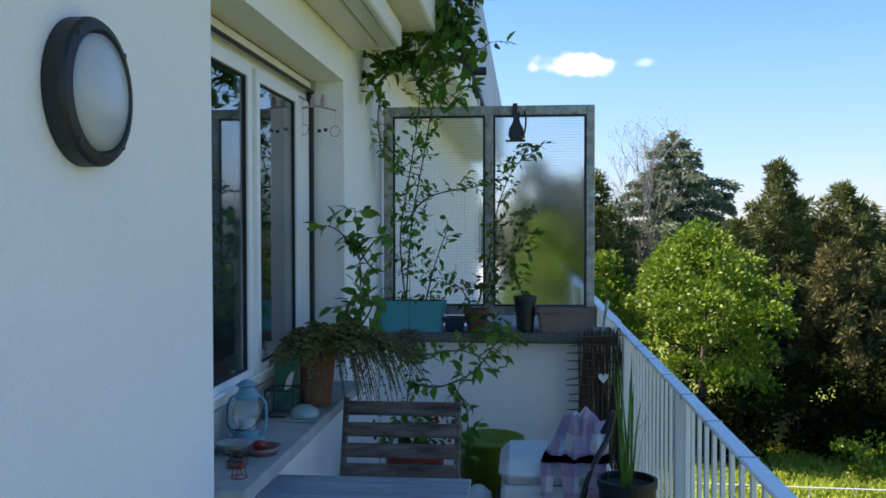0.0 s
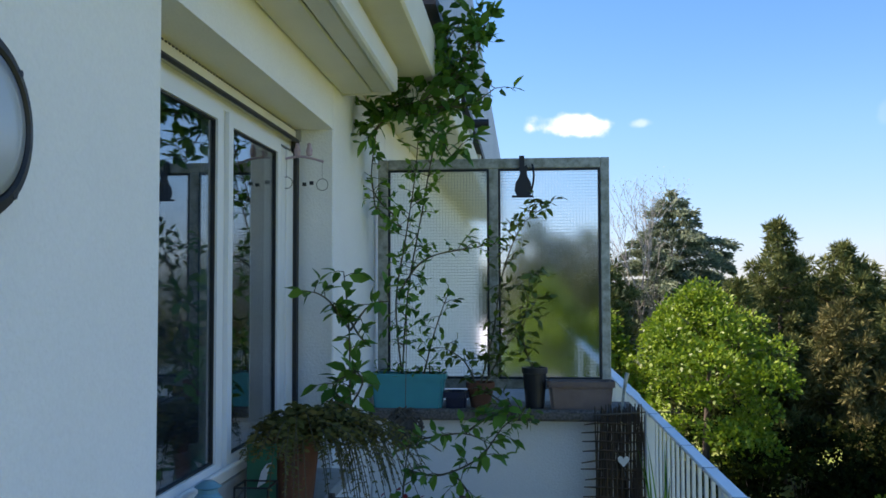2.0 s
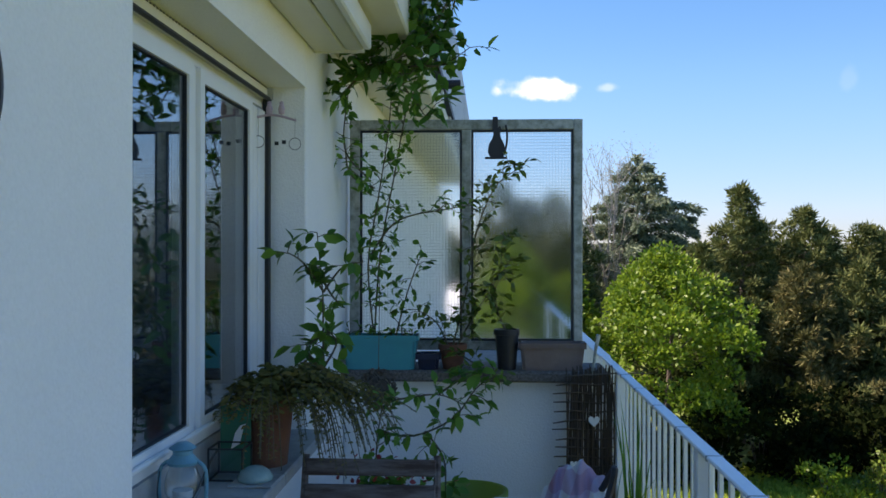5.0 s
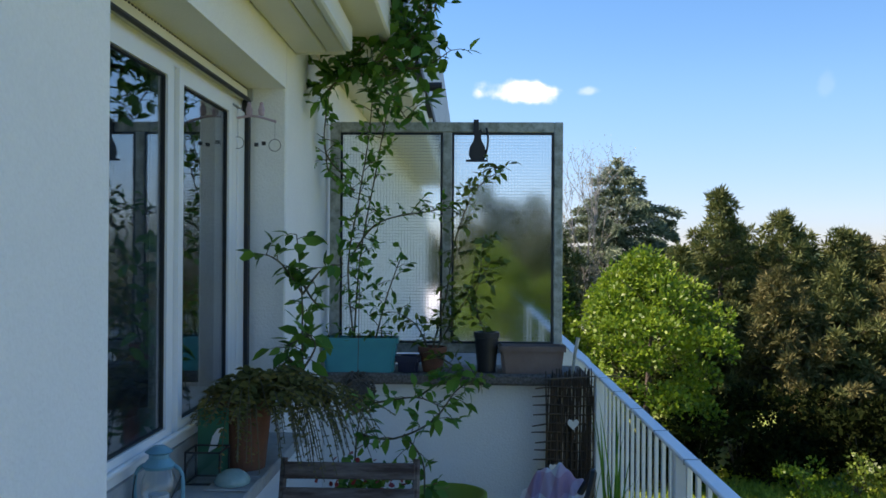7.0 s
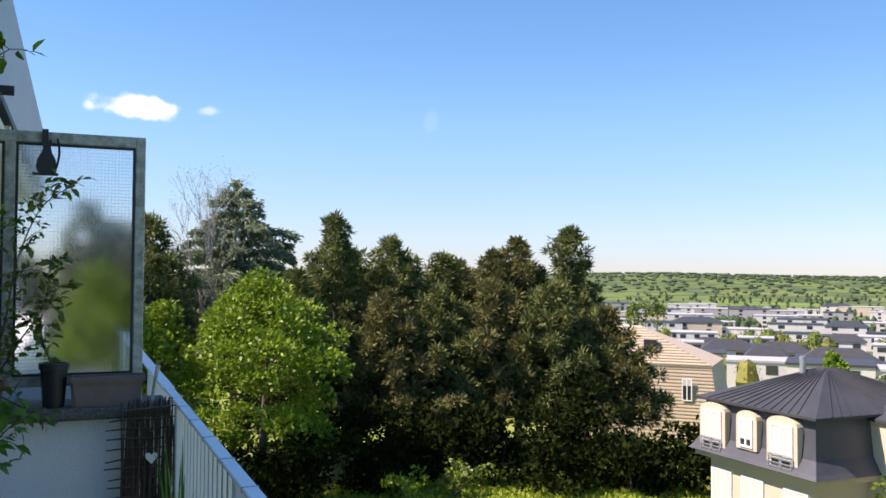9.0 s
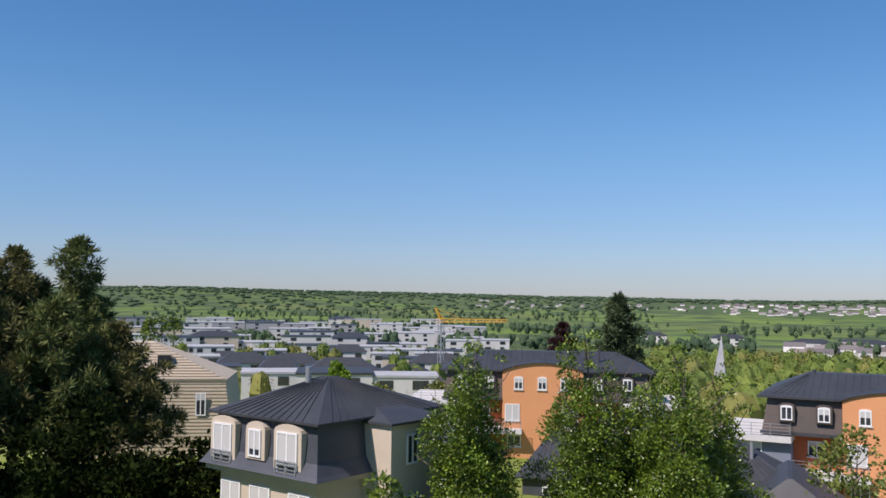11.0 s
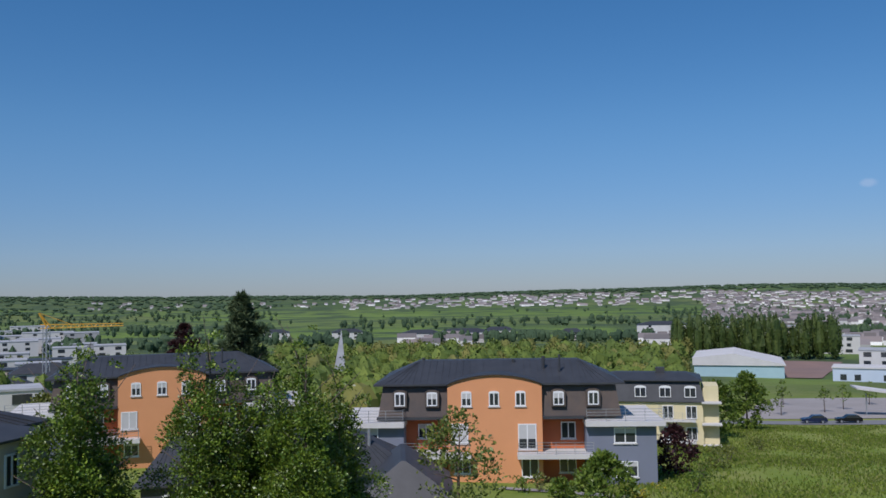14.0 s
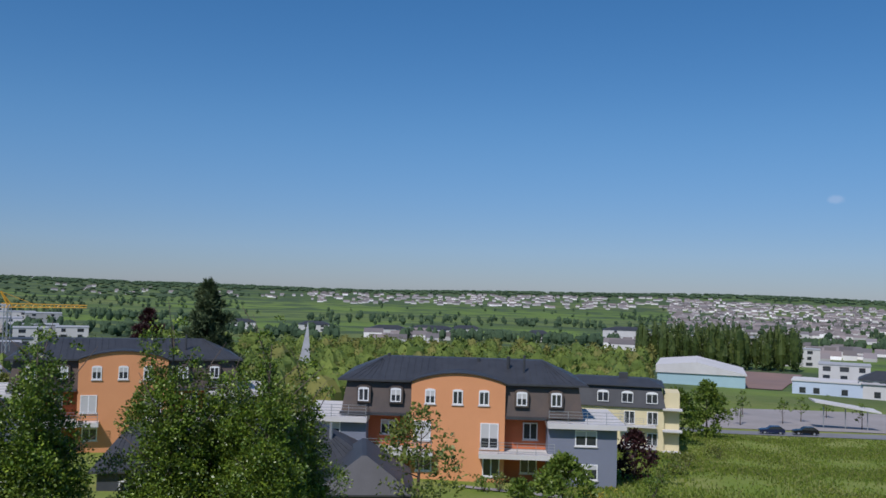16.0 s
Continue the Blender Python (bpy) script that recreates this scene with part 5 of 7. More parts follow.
wood("far_woods", "belt of mixed green trees between houses and fields", 5, ((62, 91.5, 130, 230, 260, 6, 10.5), (60, 91.5, 230, 420, 360, 6, 11), (34, 62, 180, 420, 60, 5, 8)), WOOD_GREEN, 0.0017, 130)
wood("spring_woods", "belt of lighter olive trees coming into leaf", 6, ((64, 92, 120, 240, 150, 5, 9), (66, 92, 240, 450, 180, 6, 10), (40, 60, 150, 400, 40, 5, 7)), WOOD_OLIVE, 0.0017, 130)
wood("poplar_row", "long row of tall dark poplars beyond the meadow", 7, ((91.2, 100.5, 425, 445, 70, 15, 21),), LEAF_ROW, 0.0012, 260, 0.36)
wood("hedgerows", "scattered hedges and copses over the far fields", 8, ((20, 112, 450, 1300, 70, 4, 7), (20, 112, 1300, 2500, 160, 4, 7), (38, 72, 560, 680, 260, 5, 9), (76, 90, 600, 640, 110, 6, 9), (92, 112, 700, 760, 130, 6, 9), (70, 112, 950, 1200, 260, 5, 9), (30, 66, 860, 1120, 300, 5, 9), (34, 66, 1400, 1850, 260, 5, 8), (90, 112, 1300, 1650, 200, 5, 8)), FAR_WOOD, 0.0009, 16)
wood("hill_woods", "dark woods covering the crest of the far hills", 9, ((20, 112, 2500, 3050, 2400, 4.5, 6.5), (20, 66, 1900, 2500, 500, 4, 6)), FAR_WOOD, 0.0006, 3, 4.2)


def far_town():
    """The pale town spread over the far slope: blocks with roofs, too many to count."""
    rng = np.random.default_rng(12)
    bm_v, bm_f = [], []
    for az0, az1, d0, d1, count, big in ((93, 112, 1000, 2300, 950, 11), (70, 96, 1900, 2500, 320, 13), (55, 72, 2000, 2400, 40, 10), (97, 112, 560, 1000, 50, 9), (89.5, 91.7, 560, 640, 8, 12), (74, 80.5, 560, 660, 14, 12), (99.5, 104, 540, 640, 14, 12)):
        for _ in range(count):
            az, d = math.radians(rng.uniform(az0, az1)), math.sqrt(rng.uniform(d0 * d0, d1 * d1))
            x, y = math.sin(az) * d, math.cos(az) * d
            g = land_z(x, y) - 1
            w, dp, h = rng.uniform(0.5, 1.4) * big, rng.uniform(7, 11), rng.uniform(2.5, 5)
            f, r = (math.sin(az), math.cos(az)), (math.cos(az), -math.sin(az))
            o = len(bm_v)
            for zz, q in ((g, 1), (g + h, 1), (g + h + 3, 0.1)):
                for u, v in ((-w / 2, 0), (w / 2, 0), (w / 2, dp), (-w / 2, dp)):
                    vv = v if q == 1 else dp / 2
                    bm_v.append((x + r[0] * u + f[0] * vv, y + r[1] * u + f[1] * vv, zz))
            for s in (0, 4):
                for i in range(4):
                    bm_f.append((o + s + i, o + s + (i + 1) % 4, o + s + 4 + (i + 1) % 4, o + s + 4 + i))
    me = bpy.data.meshes.new("far_town")
    me.from_pydata(bm_v, [], [f for i, f in enumerate(bm_f) if i % 8 < 4])
    roofs = bpy.data.meshes.new("far_roofs")
    roofs.from_pydata(bm_v, [], [f for i, f in enumerate(bm_f) if i % 8 >= 4])
    tagged(part("far_roofs", roofs, material("town_roof_tiles", (0.2, 0.17, 0.155), 0.9, second=(0.15, 0.145, 0.15), scale=0.03, amount=0.9, island=0.4)), "brown and grey roofs of a town on the far slope", "town", kind="stuff")
    ob = part("far_town", me, material("pale_town_walls", (0.74, 0.73, 0.7), 0.9, second=(0.42, 0.4, 0.38), scale=0.03, amount=0.7, island=0.45))
    tagged(ob, "pale houses of a town on the far slope", "town", kind="stuff")


far_town()


def grass(name, label, seed, count, x0, x1, y0, y1, size, mat):
    """Uneven tufts of long grass over a stretch of ground."""
    rng = np.random.default_rng(seed)
    x, y = rng.uniform(x0, x1, count), rng.uniform(y0, y1, count)
    keep = (np.sin(x * 0.21 + 1.3 * np.sin(y * 0.17)) * np.sin(y * 0.26 + x * 0.05) + rng.normal(0, 0.6, count)) > -0.1
    x, y = x[keep], y[keep]
    c = np.stack([x, y, land(x, y) - 0.02], 1)
    q = leaf_quads(rng, c, np.tile(np.array([0.0, 0.0, 1.0]), (len(c), 1)), size, 2.0, 0, 0.45)
    tagged(part(name, quads_mesh(name, q), mat), label, "grass", kind="stuff")


GRASS_A = leaf_material("long_meadow_grass", (0.24, 0.31, 0.045), (0.16, 0.22, 0.03), 0.25, 0.7, 0.5)
GRASS_B = leaf_material("dry_seeding_grass", (0.3, 0.31, 0.1), (0.23, 0.26, 0.06), 0.25, 0.7, 0.5)
grass("meadow_grass", "long green grass of the meadow", 81, 110000, 60, 168, -62, 4, 0.15, GRASS_A)
grass("meadow_seed_heads", "dry pale seed heads in the meadow", 82, 30000, 60, 168, -62, 4, 0.16, GRASS_B)
grass("lawn_grass", "rough green grass of the lawn", 83, 95000, 3, 42, 22, 50, 0.16, leaf_material("bright_lawn_grass", (0.4, 0.5, 0.07), (0.28, 0.4, 0.05), 0.25, 0.7, 0.5))
for i, (az, d, w, h) in enumerate(((92.6, 84, 1.6, 2.4), (93.4, 92, 1.8, 2.2), (92.2, 74, 1.5, 2.0), (94.2, 100, 1.6, 1.8), (88.8, 66, 1.4, 1.8), (96.0, 120, 1.6, 1.6), (81.6, 69, 1.1, 1.3), (82.6, 70, 1.2, 1.4), (85.4, 71, 1.2, 1.5))):
    p = frame_at(az, d)(0, 0, 0)
    bush("bush", p[0], p[1], w, h, LEAF_YELLOW if i in (4,) else (LEAF_MID, LEAF_OLIVE)[i % 2], "low green shrub on the meadow slope" if i != 4 else "shrub with yellow blossom by the grey wing", 400 + i, leaf=0.14, dense=90, clumps=14, group="shrubs on the slope")
for i, (x, y) in enumerate(((186, -24), (192, -33), (200, -38), (206, -27), (214, -46), (188, -47))):
    leafy_tree("young_tree", x, y, 5.2, 1.7, LEAF_MID, "small young tree planted on the parking area", 420 + i, leaf=0.34, dense=70, clumps=10, low=0.3, group="young trees on the parking area")


# ---- window ----
def rect_frame(bm, x0, x1, y0, y1, z0, z1, t):
    """An upright rectangular frame in a plane of constant x."""
    box(bm, x0, x1, y0, y0 + t, z0, z1)
    box(bm, x0, x1, y1 - t, y1, z0, z1)
    box(bm, x0, x1, y0 + t, y1 - t, z0, z0 + t)
    box(bm, x0, x1, y0 + t, y1 - t, z1 - t, z1)


def main_window():
    w = thing("window_1", (GLASS_X, 2.5, SILL_Z), "white two-leaf plastic window with clear reflecting panes", "window", kind="structure")
    y0, y1, z0, z1 = NEAR_Y + 0.003, FAR_Y - 0.003, 0.993, 2.265
    bm = bmesh.new()
    rect_frame(bm, GLASS_X - 0.06, GLASS_X, y0, y1, z0, z1, 0.035)
    box(bm, GLASS_X - 0.055, GLASS_X - 0.004, 2.54, 2.60, z0 + 0.035, z1 - 0.035)
    part("window_frame", bm, WHITE_PVC, w)
    for a, b in ((y0 + 0.037, 2.538), (2.602, 3.245)):
        bm = bmesh.new()
        rect_frame(bm, GLASS_X - 0.045, GLASS_X + 0.012, a, b, z0 + 0.037, z1 - 0.037, 0.045)
        s = part("sash", bm, WHITE_PVC, w)
        bm = bmesh.new()
        rect_frame(bm, GLASS_X - 0.008, GLASS_X + 0.004, a + 0.045, b - 0.045, z0 + 0.082, z1 - 0.082, 0.005)
        part("gasket", bm, GASKET, s)
        p = part("pane", boxes((GLASS_X - 0.008, GLASS_X - 0.004, a + 0.047, b - 0.047, z0 + 0.084, z1 - 0.084)), GLASS, s)
        p.visible_shadow = False
    bm = boxes((GLASS_X - 0.05, GLASS_X + 0.012, 3.25, 3.315, z0 + 0.05, z1 - 0.05), (GLASS_X - 0.05, GLASS_X + 0.014, 3.325, 3.43, z0 + 0.05, z1 - 0.05), bevel=0.004)
    part("cover_strip", bm, WHITE_PVC, w)
    part("gasket", boxes((GLASS_X - 0.05, GLASS_X + 0.008, 3.3155, 3.3245, z0 + 0.05, z1 - 0.05)), GASKET, w)
    part("guide_rail", boxes((GLASS_X + 0.004, GLASS_X + 0.03, FAR_Y - 0.038, FAR_Y - 0.004, SILL_Z + 0.002, 2.3)), GASKET, w, "dark shutter guide rail")
    part("window_sill", boxes((GLASS_X + 0.014, GLASS_X + 0.031, y0, y1, 1.036, 1.052), bevel=0.004), WHITE_PVC, w, "white plastic inner sill ledge")
    part("plinth", boxes((GLASS_X - 0.06, GLASS_X + 0.01, y0, y1, SILL_Z - 0.04, 0.991)), SILL, w, "grey stone upstand below the frame")
    # shutter casing and its dotted seal
    part("shutter_casing", boxes((GLASS_X - 0.06, GLASS_X + 0.028, y0, y1, 2.267, TOP_Z - 0.004), bevel=0.006), CREAM, w, "cream shutter casing above the window")
    part("end_bar", bar([(GLASS_X + 0.034, y0 + 0.01, 2.262), (GLASS_X + 0.034, FAR_Y - 0.04, 2.262)], 0.009, 6), GASKET, w)
    part("bracket", boxes((GLASS_X + 0.029, GLASS_X + 0.05, FAR_Y - 0.06, FAR_Y - 0.045, 2.26, 2.31)), GREY_STEEL, w)
    bm = bmesh.new()
    for k in range(70):
        y = y0 + 0.02 + k * 0.0252
        box(bm, GLASS_X + 0.0285, GLASS_X + 0.031, y, y + 0.012, 2.304, 2.309)
    tagged(part("seal_dots", bm, GASKET, w), kind="stuff")


main_window()
sill = tagged(part("sill_outer", boxes((GLASS_X + 0.032, -0.618, NEAR_Y + 0.004, 2.72, SILL_Z - 0.045, SILL_Z), (GLASS_X + 0.032, -0.618, 2.726, FAR_Y - 0.004, SILL_Z - 0.045, SILL_Z), bevel=0.005), SILL), "worn grey stone window sill with a joint", "sill", kind="structure")

# the room behind the glass, its dimness put into the dark wall colour
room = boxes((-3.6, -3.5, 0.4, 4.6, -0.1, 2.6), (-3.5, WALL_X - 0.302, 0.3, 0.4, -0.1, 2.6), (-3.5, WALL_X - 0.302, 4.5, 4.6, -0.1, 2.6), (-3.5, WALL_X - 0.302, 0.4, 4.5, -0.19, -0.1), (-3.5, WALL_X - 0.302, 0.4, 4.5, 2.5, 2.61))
tagged(part("wall_room", room, DARK), "grey walls of the room behind the window, coloured dark for its dimness", "wall", kind="structure")
CURTAIN = material("blue_grey_curtain", (0.17, 0.2, 0.25), 0.9, second=(0.12, 0.145, 0.18), scale=6, amount=0.6)
bm = bmesh.new()
pts = [(GLASS_X - 0.22 + 0.03 * math.sin(k * 1.25), 2.5 + 0.045 * k) for k in range(17)]
for (xa, ya), (xb, yb) in zip(pts, pts[1:]):
    bm.faces.new([bm.verts.new(p) for p in ((xa, ya, 0.2), (xb, yb, 0.2), (xb, yb, 2.3), (xa, ya, 2.3))])
bmesh.ops.remove_doubles(bm, verts=bm.verts, dist=0.001)
bmesh.ops.solidify(bm, geom=bm.faces[:], thickness=0.004)
tagged(part("curtain", bm, CURTAIN, smooth=True), "blue-grey curtain hanging behind the window leaf", "curtain")
tagged(part("shelf_inner", boxes((-1.25, GLASS_X - 0.105, 1.65, 3.46, 1.02, 1.06)), WHITE_PVC), "inner window board", "sill", kind="structure")
SAIL = material("pale_canvas", (0.5, 0.55, 0.56), 0.8)
boat = thing("model_sailboat", (-0.98, 2.24, 1.06), "small model sailing boat with pale sail behind the pane", "ornament")
bm = bmesh.new()
prism(bm, [(2.05, 1.14), (2.24, 1.14), (2.2, 1.56)], lambda u, v, s: (-0.985 + 0.006 * s, u, v))
part("sail", bm, SAIL, boat)
part("hull", boxes((-1.01, -0.95, 2.02, 2.28, 1.061, 1.12), bevel=0.015), SLATE, boat)
BLUE_CLOTH = material("blue_white_cloth", (0.08, 0.3, 0.5), 0.9, second=(0.45, 0.55, 0.6), scale=40, amount=0.9)
tagged(part("folded_cloth", boxes((-1.12, -0.965, 1.72, 2.3, 1.061, 1.14), bevel=0.02), BLUE_CLOTH), "folded blue and white cloth behind the pane", "cloth")


# ---- awning and the storey above ----
def awning():
    a = thing("awning", (-0.58, 1.3, 2.5), "closed beige awning cassette under the slab", "awning")
    part("cassette", boxes((WALL_X + 0.004, -0.56, -1.6, 3.62, 2.505, 2.62), (-0.555, -0.478, -1.6, 3.6, 2.505, 2.62), bevel=0.006), AWNING, a)
    part("front_bar", boxes((-0.474, -0.44, -1.6, 3.575, 2.5, 2.61), bevel=0.008), WHITE_PVC, a, "white front bar")
    part("end_cap", boxes((WALL_X + 0.006, -0.478, 3.622, 3.635, 2.5, 2.615), bevel=0.003), AWNING, a)


awning()
CORRUGATED = material("grey_upright_metal_sheets", (0.46, 0.48, 0.5), 0.5, 0.4, second=(0.38, 0.4, 0.42), scale=0.6, amount=0.6, fine=0.05)
par = thing("wall_parapet_above", (-0.3, 9.0, 3.0), "parapet of upright grey metal sheets on the storey above", "wall", kind="structure")
sheet = bmesh.new()
prism(sheet, [(0, 0), (0.02, 0.014), (0.1, 0.014), (0.12, 0)], lambda u, v, s: (v, u, 0.96 * s))
sheet_me = bpy.data.meshes.new("sheet")
bmesh.ops.recalc_face_normals(sheet, faces=sheet.faces)
sheet.to_mesh(sheet_me)
sheet.free()
sheet_me.materials.append(CORRUGATED)
for k in range(108):
    s = new("sheet", sheet_me)
    s.parent = par
    s.location = (0.0, -5.2 + 0.121 * k, 0.0)
part("backing", boxes((-0.36, -0.302, 3.7, 16.9, 2.99, 3.95)), CORRUGATED, par)
part("foot_rail", boxes((-0.37, -0.283, 3.7, 16.9, 2.93, 2.985)), GASKET, par, "dark foot rail")
for k in range(9):
    part("bracket", boxes((-0.44, -0.372, 4.1 + 1.4 * k, 4.22 + 1.4 * k, 2.84, 3.5), (-0.44, -0.3, 4.1 + 1.4 * k, 4.22 + 1.4 * k, 2.835, 2.925)), WHITE_PVC, par, "white steel bracket")
tagged(part("window_upper_band", boxes((-0.5, -0.45, 3.7, 16.5, 2.84, 3.9)), material("blue_grey_upper_glass", (0.12, 0.16, 0.2), 0.15, second=(0.18, 0.22, 0.26), scale=0.8)), "blue-grey glazed band of the upper storey", "window", kind="structure")
tagged(part("drain_pipe", bar([(-0.5, 6.0, 2.8), (-0.13, 6.0, 2.8)], 0.032, 12), LAMP_RING), "short dark drain spout from the slab above", "pipe")


# ---- wall lamp ----
LAMP_YZ = (0.905, 1.877, 0.145)
def wall_lamp():
    y, z, r = LAMP_YZ
    at = lambda rad, out, a: Vector((WALL_X + out, y + rad * math.cos(a), z + rad * math.sin(a)))
    h = thing("wall_lamp", (WALL_X, y, z), "round black bulkhead wall lamp with frosted glass", "lamp")

    def turned(profile, n=48):
        bm = bmesh.new()
        rings = [[bm.verts.new(at(max(q, 1e-4), o, 2 * math.pi * k / n)) for k in range(n)] for q, o in profile]
        for a, b in zip(rings, rings[1:]):
            for k in range(n):
                bm.faces.new((a[k], a[(k + 1) % n], b[(k + 1) % n], b[k]))
        return bm

    part("ring", turned([(0, 0.001), (r, 0.001), (r, 0.036), (r - 0.006, 0.044), (r * 0.84, 0.05), (r * 0.81, 0.046), (r * 0.8, 0.02), (0, 0.02)]), LAMP_RING, h, smooth=False)
    part("glass", turned([(r * 0.795, 0.03), (r * 0.78, 0.047), (r * 0.55, 0.06), (r * 0.3, 0.066), (0, 0.068)]), LAMP_GLASS, h, "frosted glass dome", smooth=True)
    for a in (2.3, 0.75, -0.85, -2.3):
        c = at(r * 0.91, 0.044, a)
        part("screw", bar([c, c + Vector((0.004, 0, 0))], 0.006, 8), GASKET, h)


wall_lamp()


# ---- glass screen on the divider ----
def patterned_glass():
    m = bpy.data.materials.new("wired_pattern_glass")
    m.use_nodes = True
    n, l = m.node_tree.nodes, m.node_tree.links
    b = n["Principled BSDF"]
    b.inputs["Base Color"].default_value = (0.93, 0.97, 0.9, 1)
    b.inputs["Roughness"].default_value, b.inputs["Transmission Weight"].default_value, b.inputs["IOR"].default_value = 0.12, 1.0, 1.2
    g = n.new("ShaderNodeNewGeometry")
    sep = n.new("ShaderNodeSeparateXYZ")
    l.new(g.outputs["Position"], sep.inputs[0])
    waves = []
    for axis in ("X", "Z"):
        s = n.new("ShaderNodeMath")
        s.operation = "MULTIPLY"
        s.inputs[1].default_value = math.pi / 0.0165
        l.new(sep.outputs[axis], s.inputs[0])
        w = n.new("ShaderNodeMath")
        w.operation = "SINE"
        l.new(s.outputs[0], w.inputs[0])
        p = n.new("ShaderNodeMath")
        p.operation = "ABSOLUTE"
        l.new(w.outputs[0], p.inputs[0])
        waves.append(p)
    low = n.new("ShaderNodeMath")
    low.operation = "MINIMUM"
    l.new(waves[0].outputs[0], low.inputs[0])
    l.new(waves[1].outputs[0], low.inputs[1])
    bp = n.new("ShaderNodeBump")
    bp.inputs["Strength"].default_value, bp.inputs["Distance"].default_value = 0.6, 0.004
    l.new(low.outputs[0], bp.inputs["Height"])
    l.new(bp.outputs["Normal"], b.inputs["Normal"])
    wire = n.new("ShaderNodeMapRange")
    wire.inputs["From Min"].default_value, wire.inputs["From Max"].default_value = 0.04, 0.26
    wire.inputs["To Min"].default_value, wire.inputs["To Max"].default_value = 0.45, 1.0
    l.new(low.outputs[0], wire.inputs["Value"])
    mix = n.new("ShaderNodeMix")
    mix.data_type = "RGBA"
    mix.inputs["A"].default_value, mix.inputs["B"].default_value = (0.24, 0.26, 0.26, 1), (0.82, 0.86, 0.84, 1)
    l.new(wire.outputs["Result"], mix.inputs["Factor"])
    l.new(mix.outputs["Result"], b.inputs["Base Color"])
    return m


def screen():
    x0, x1, z0, z1, m = -0.685, 0.572, 1.07, 2.335, -0.05
    h = thing("glass_screen", (0, SCREEN_Y, 1.005), "weathered metal screen with two panes of wired patterned glass", "screen")
    bm = boxes((x0, x0 + 0.055, SCREEN_Y - 0.025, SCREEN_Y + 0.025, 1.006, z1), (x1 - 0.048, x1, SCREEN_Y - 0.025, SCREEN_Y + 0.025, 1.006, z1), (x0 + 0.055, x1 - 0.048, SCREEN_Y - 0.025, SCREEN_Y + 0.025, z1 - 0.055, z1), (x0 + 0.055, x1 - 0.048, SCREEN_Y - 0.025, SCREEN_Y + 0.025, z0 + 0.02, z0 + 0.07), bevel=0.004)
    part("frame", bm, PANEL_FRAME, h)
    part("mullion", boxes((m - 0.024, m + 0.024, SCREEN_Y - 0.023, SCREEN_Y + 0.023, z0 + 0.07, z1 - 0.055), bevel=0.004), PANEL_FRAME, h)
    pg = patterned_glass()
    for a, b in ((x0 + 0.056, m - 0.025), (m + 0.025, x1 - 0.049)):
        p = part("pane", boxes((a, b, SCREEN_Y - 0.004, SCREEN_Y + 0.004, z0 + 0.071, z1 - 0.056)), pg, h)
        p.visible_shadow = False
        bm = bmesh.new()
        for q in ((a, a + 0.012, z0 + 0.071, z1 - 0.056), (b - 0.012, b, z0 + 0.071, z1 - 0.056), (a + 0.012, b - 0.012, z0 + 0.071, z0 + 0.083), (a + 0.012, b - 0.012, z1 - 0.068, z1 - 0.056)):
            box(bm, q[0], q[1], SCREEN_Y - 0.02, SCREEN_Y - 0.0045, q[2], q[3])
        part("bead", bm, GASKET, h)


screen()


def cat_ornament():
    """A flat black cut-out of a seated cat, hung on the screen's top bar."""
    bm = bmesh.new()
    body = [(0.0, 0.0), (0.05, 0.002), (0.058, 0.03), (0.052, 0.07), (0.036, 0.1), (0.03, 0.125), (0.036, 0.15), (0.03, 0.168), (0.018, 0.158), (0.004, 0.158), (-0.008, 0.168), (-0.012, 0.15), (-0.006, 0.125), (-0.012, 0.1), (-0.03, 0.07), (-0.036, 0.03), (-0.026, 0.004)]
    prism(bm, [(0.1 + u, 2.128 + v) for u, v in body], lambda u, v, s: (u, SCREEN_Y - 0.045 - 0.006 * s, v))
    tail = [(0.15 + 0.018 * math.sin(t * 2.6), SCREEN_Y - 0.048, 2.14 + 0.16 * t) for t in np.linspace(0, 1, 8)]
    tube(bm, tail, 0.006, 6)
    box(bm, 0.05, 0.165, SCREEN_Y - 0.055, SCREEN_Y - 0.043, 2.118, 2.13)
    box(bm, 0.09, 0.118, SCREEN_Y - 0.05, SCREEN_Y - 0.026, 2.27, 2.345)
    tagged(part("cat_ornament", bm, LAMP_RING), "black cut-out seated cat hung on the screen", "ornament")


cat_ornament()


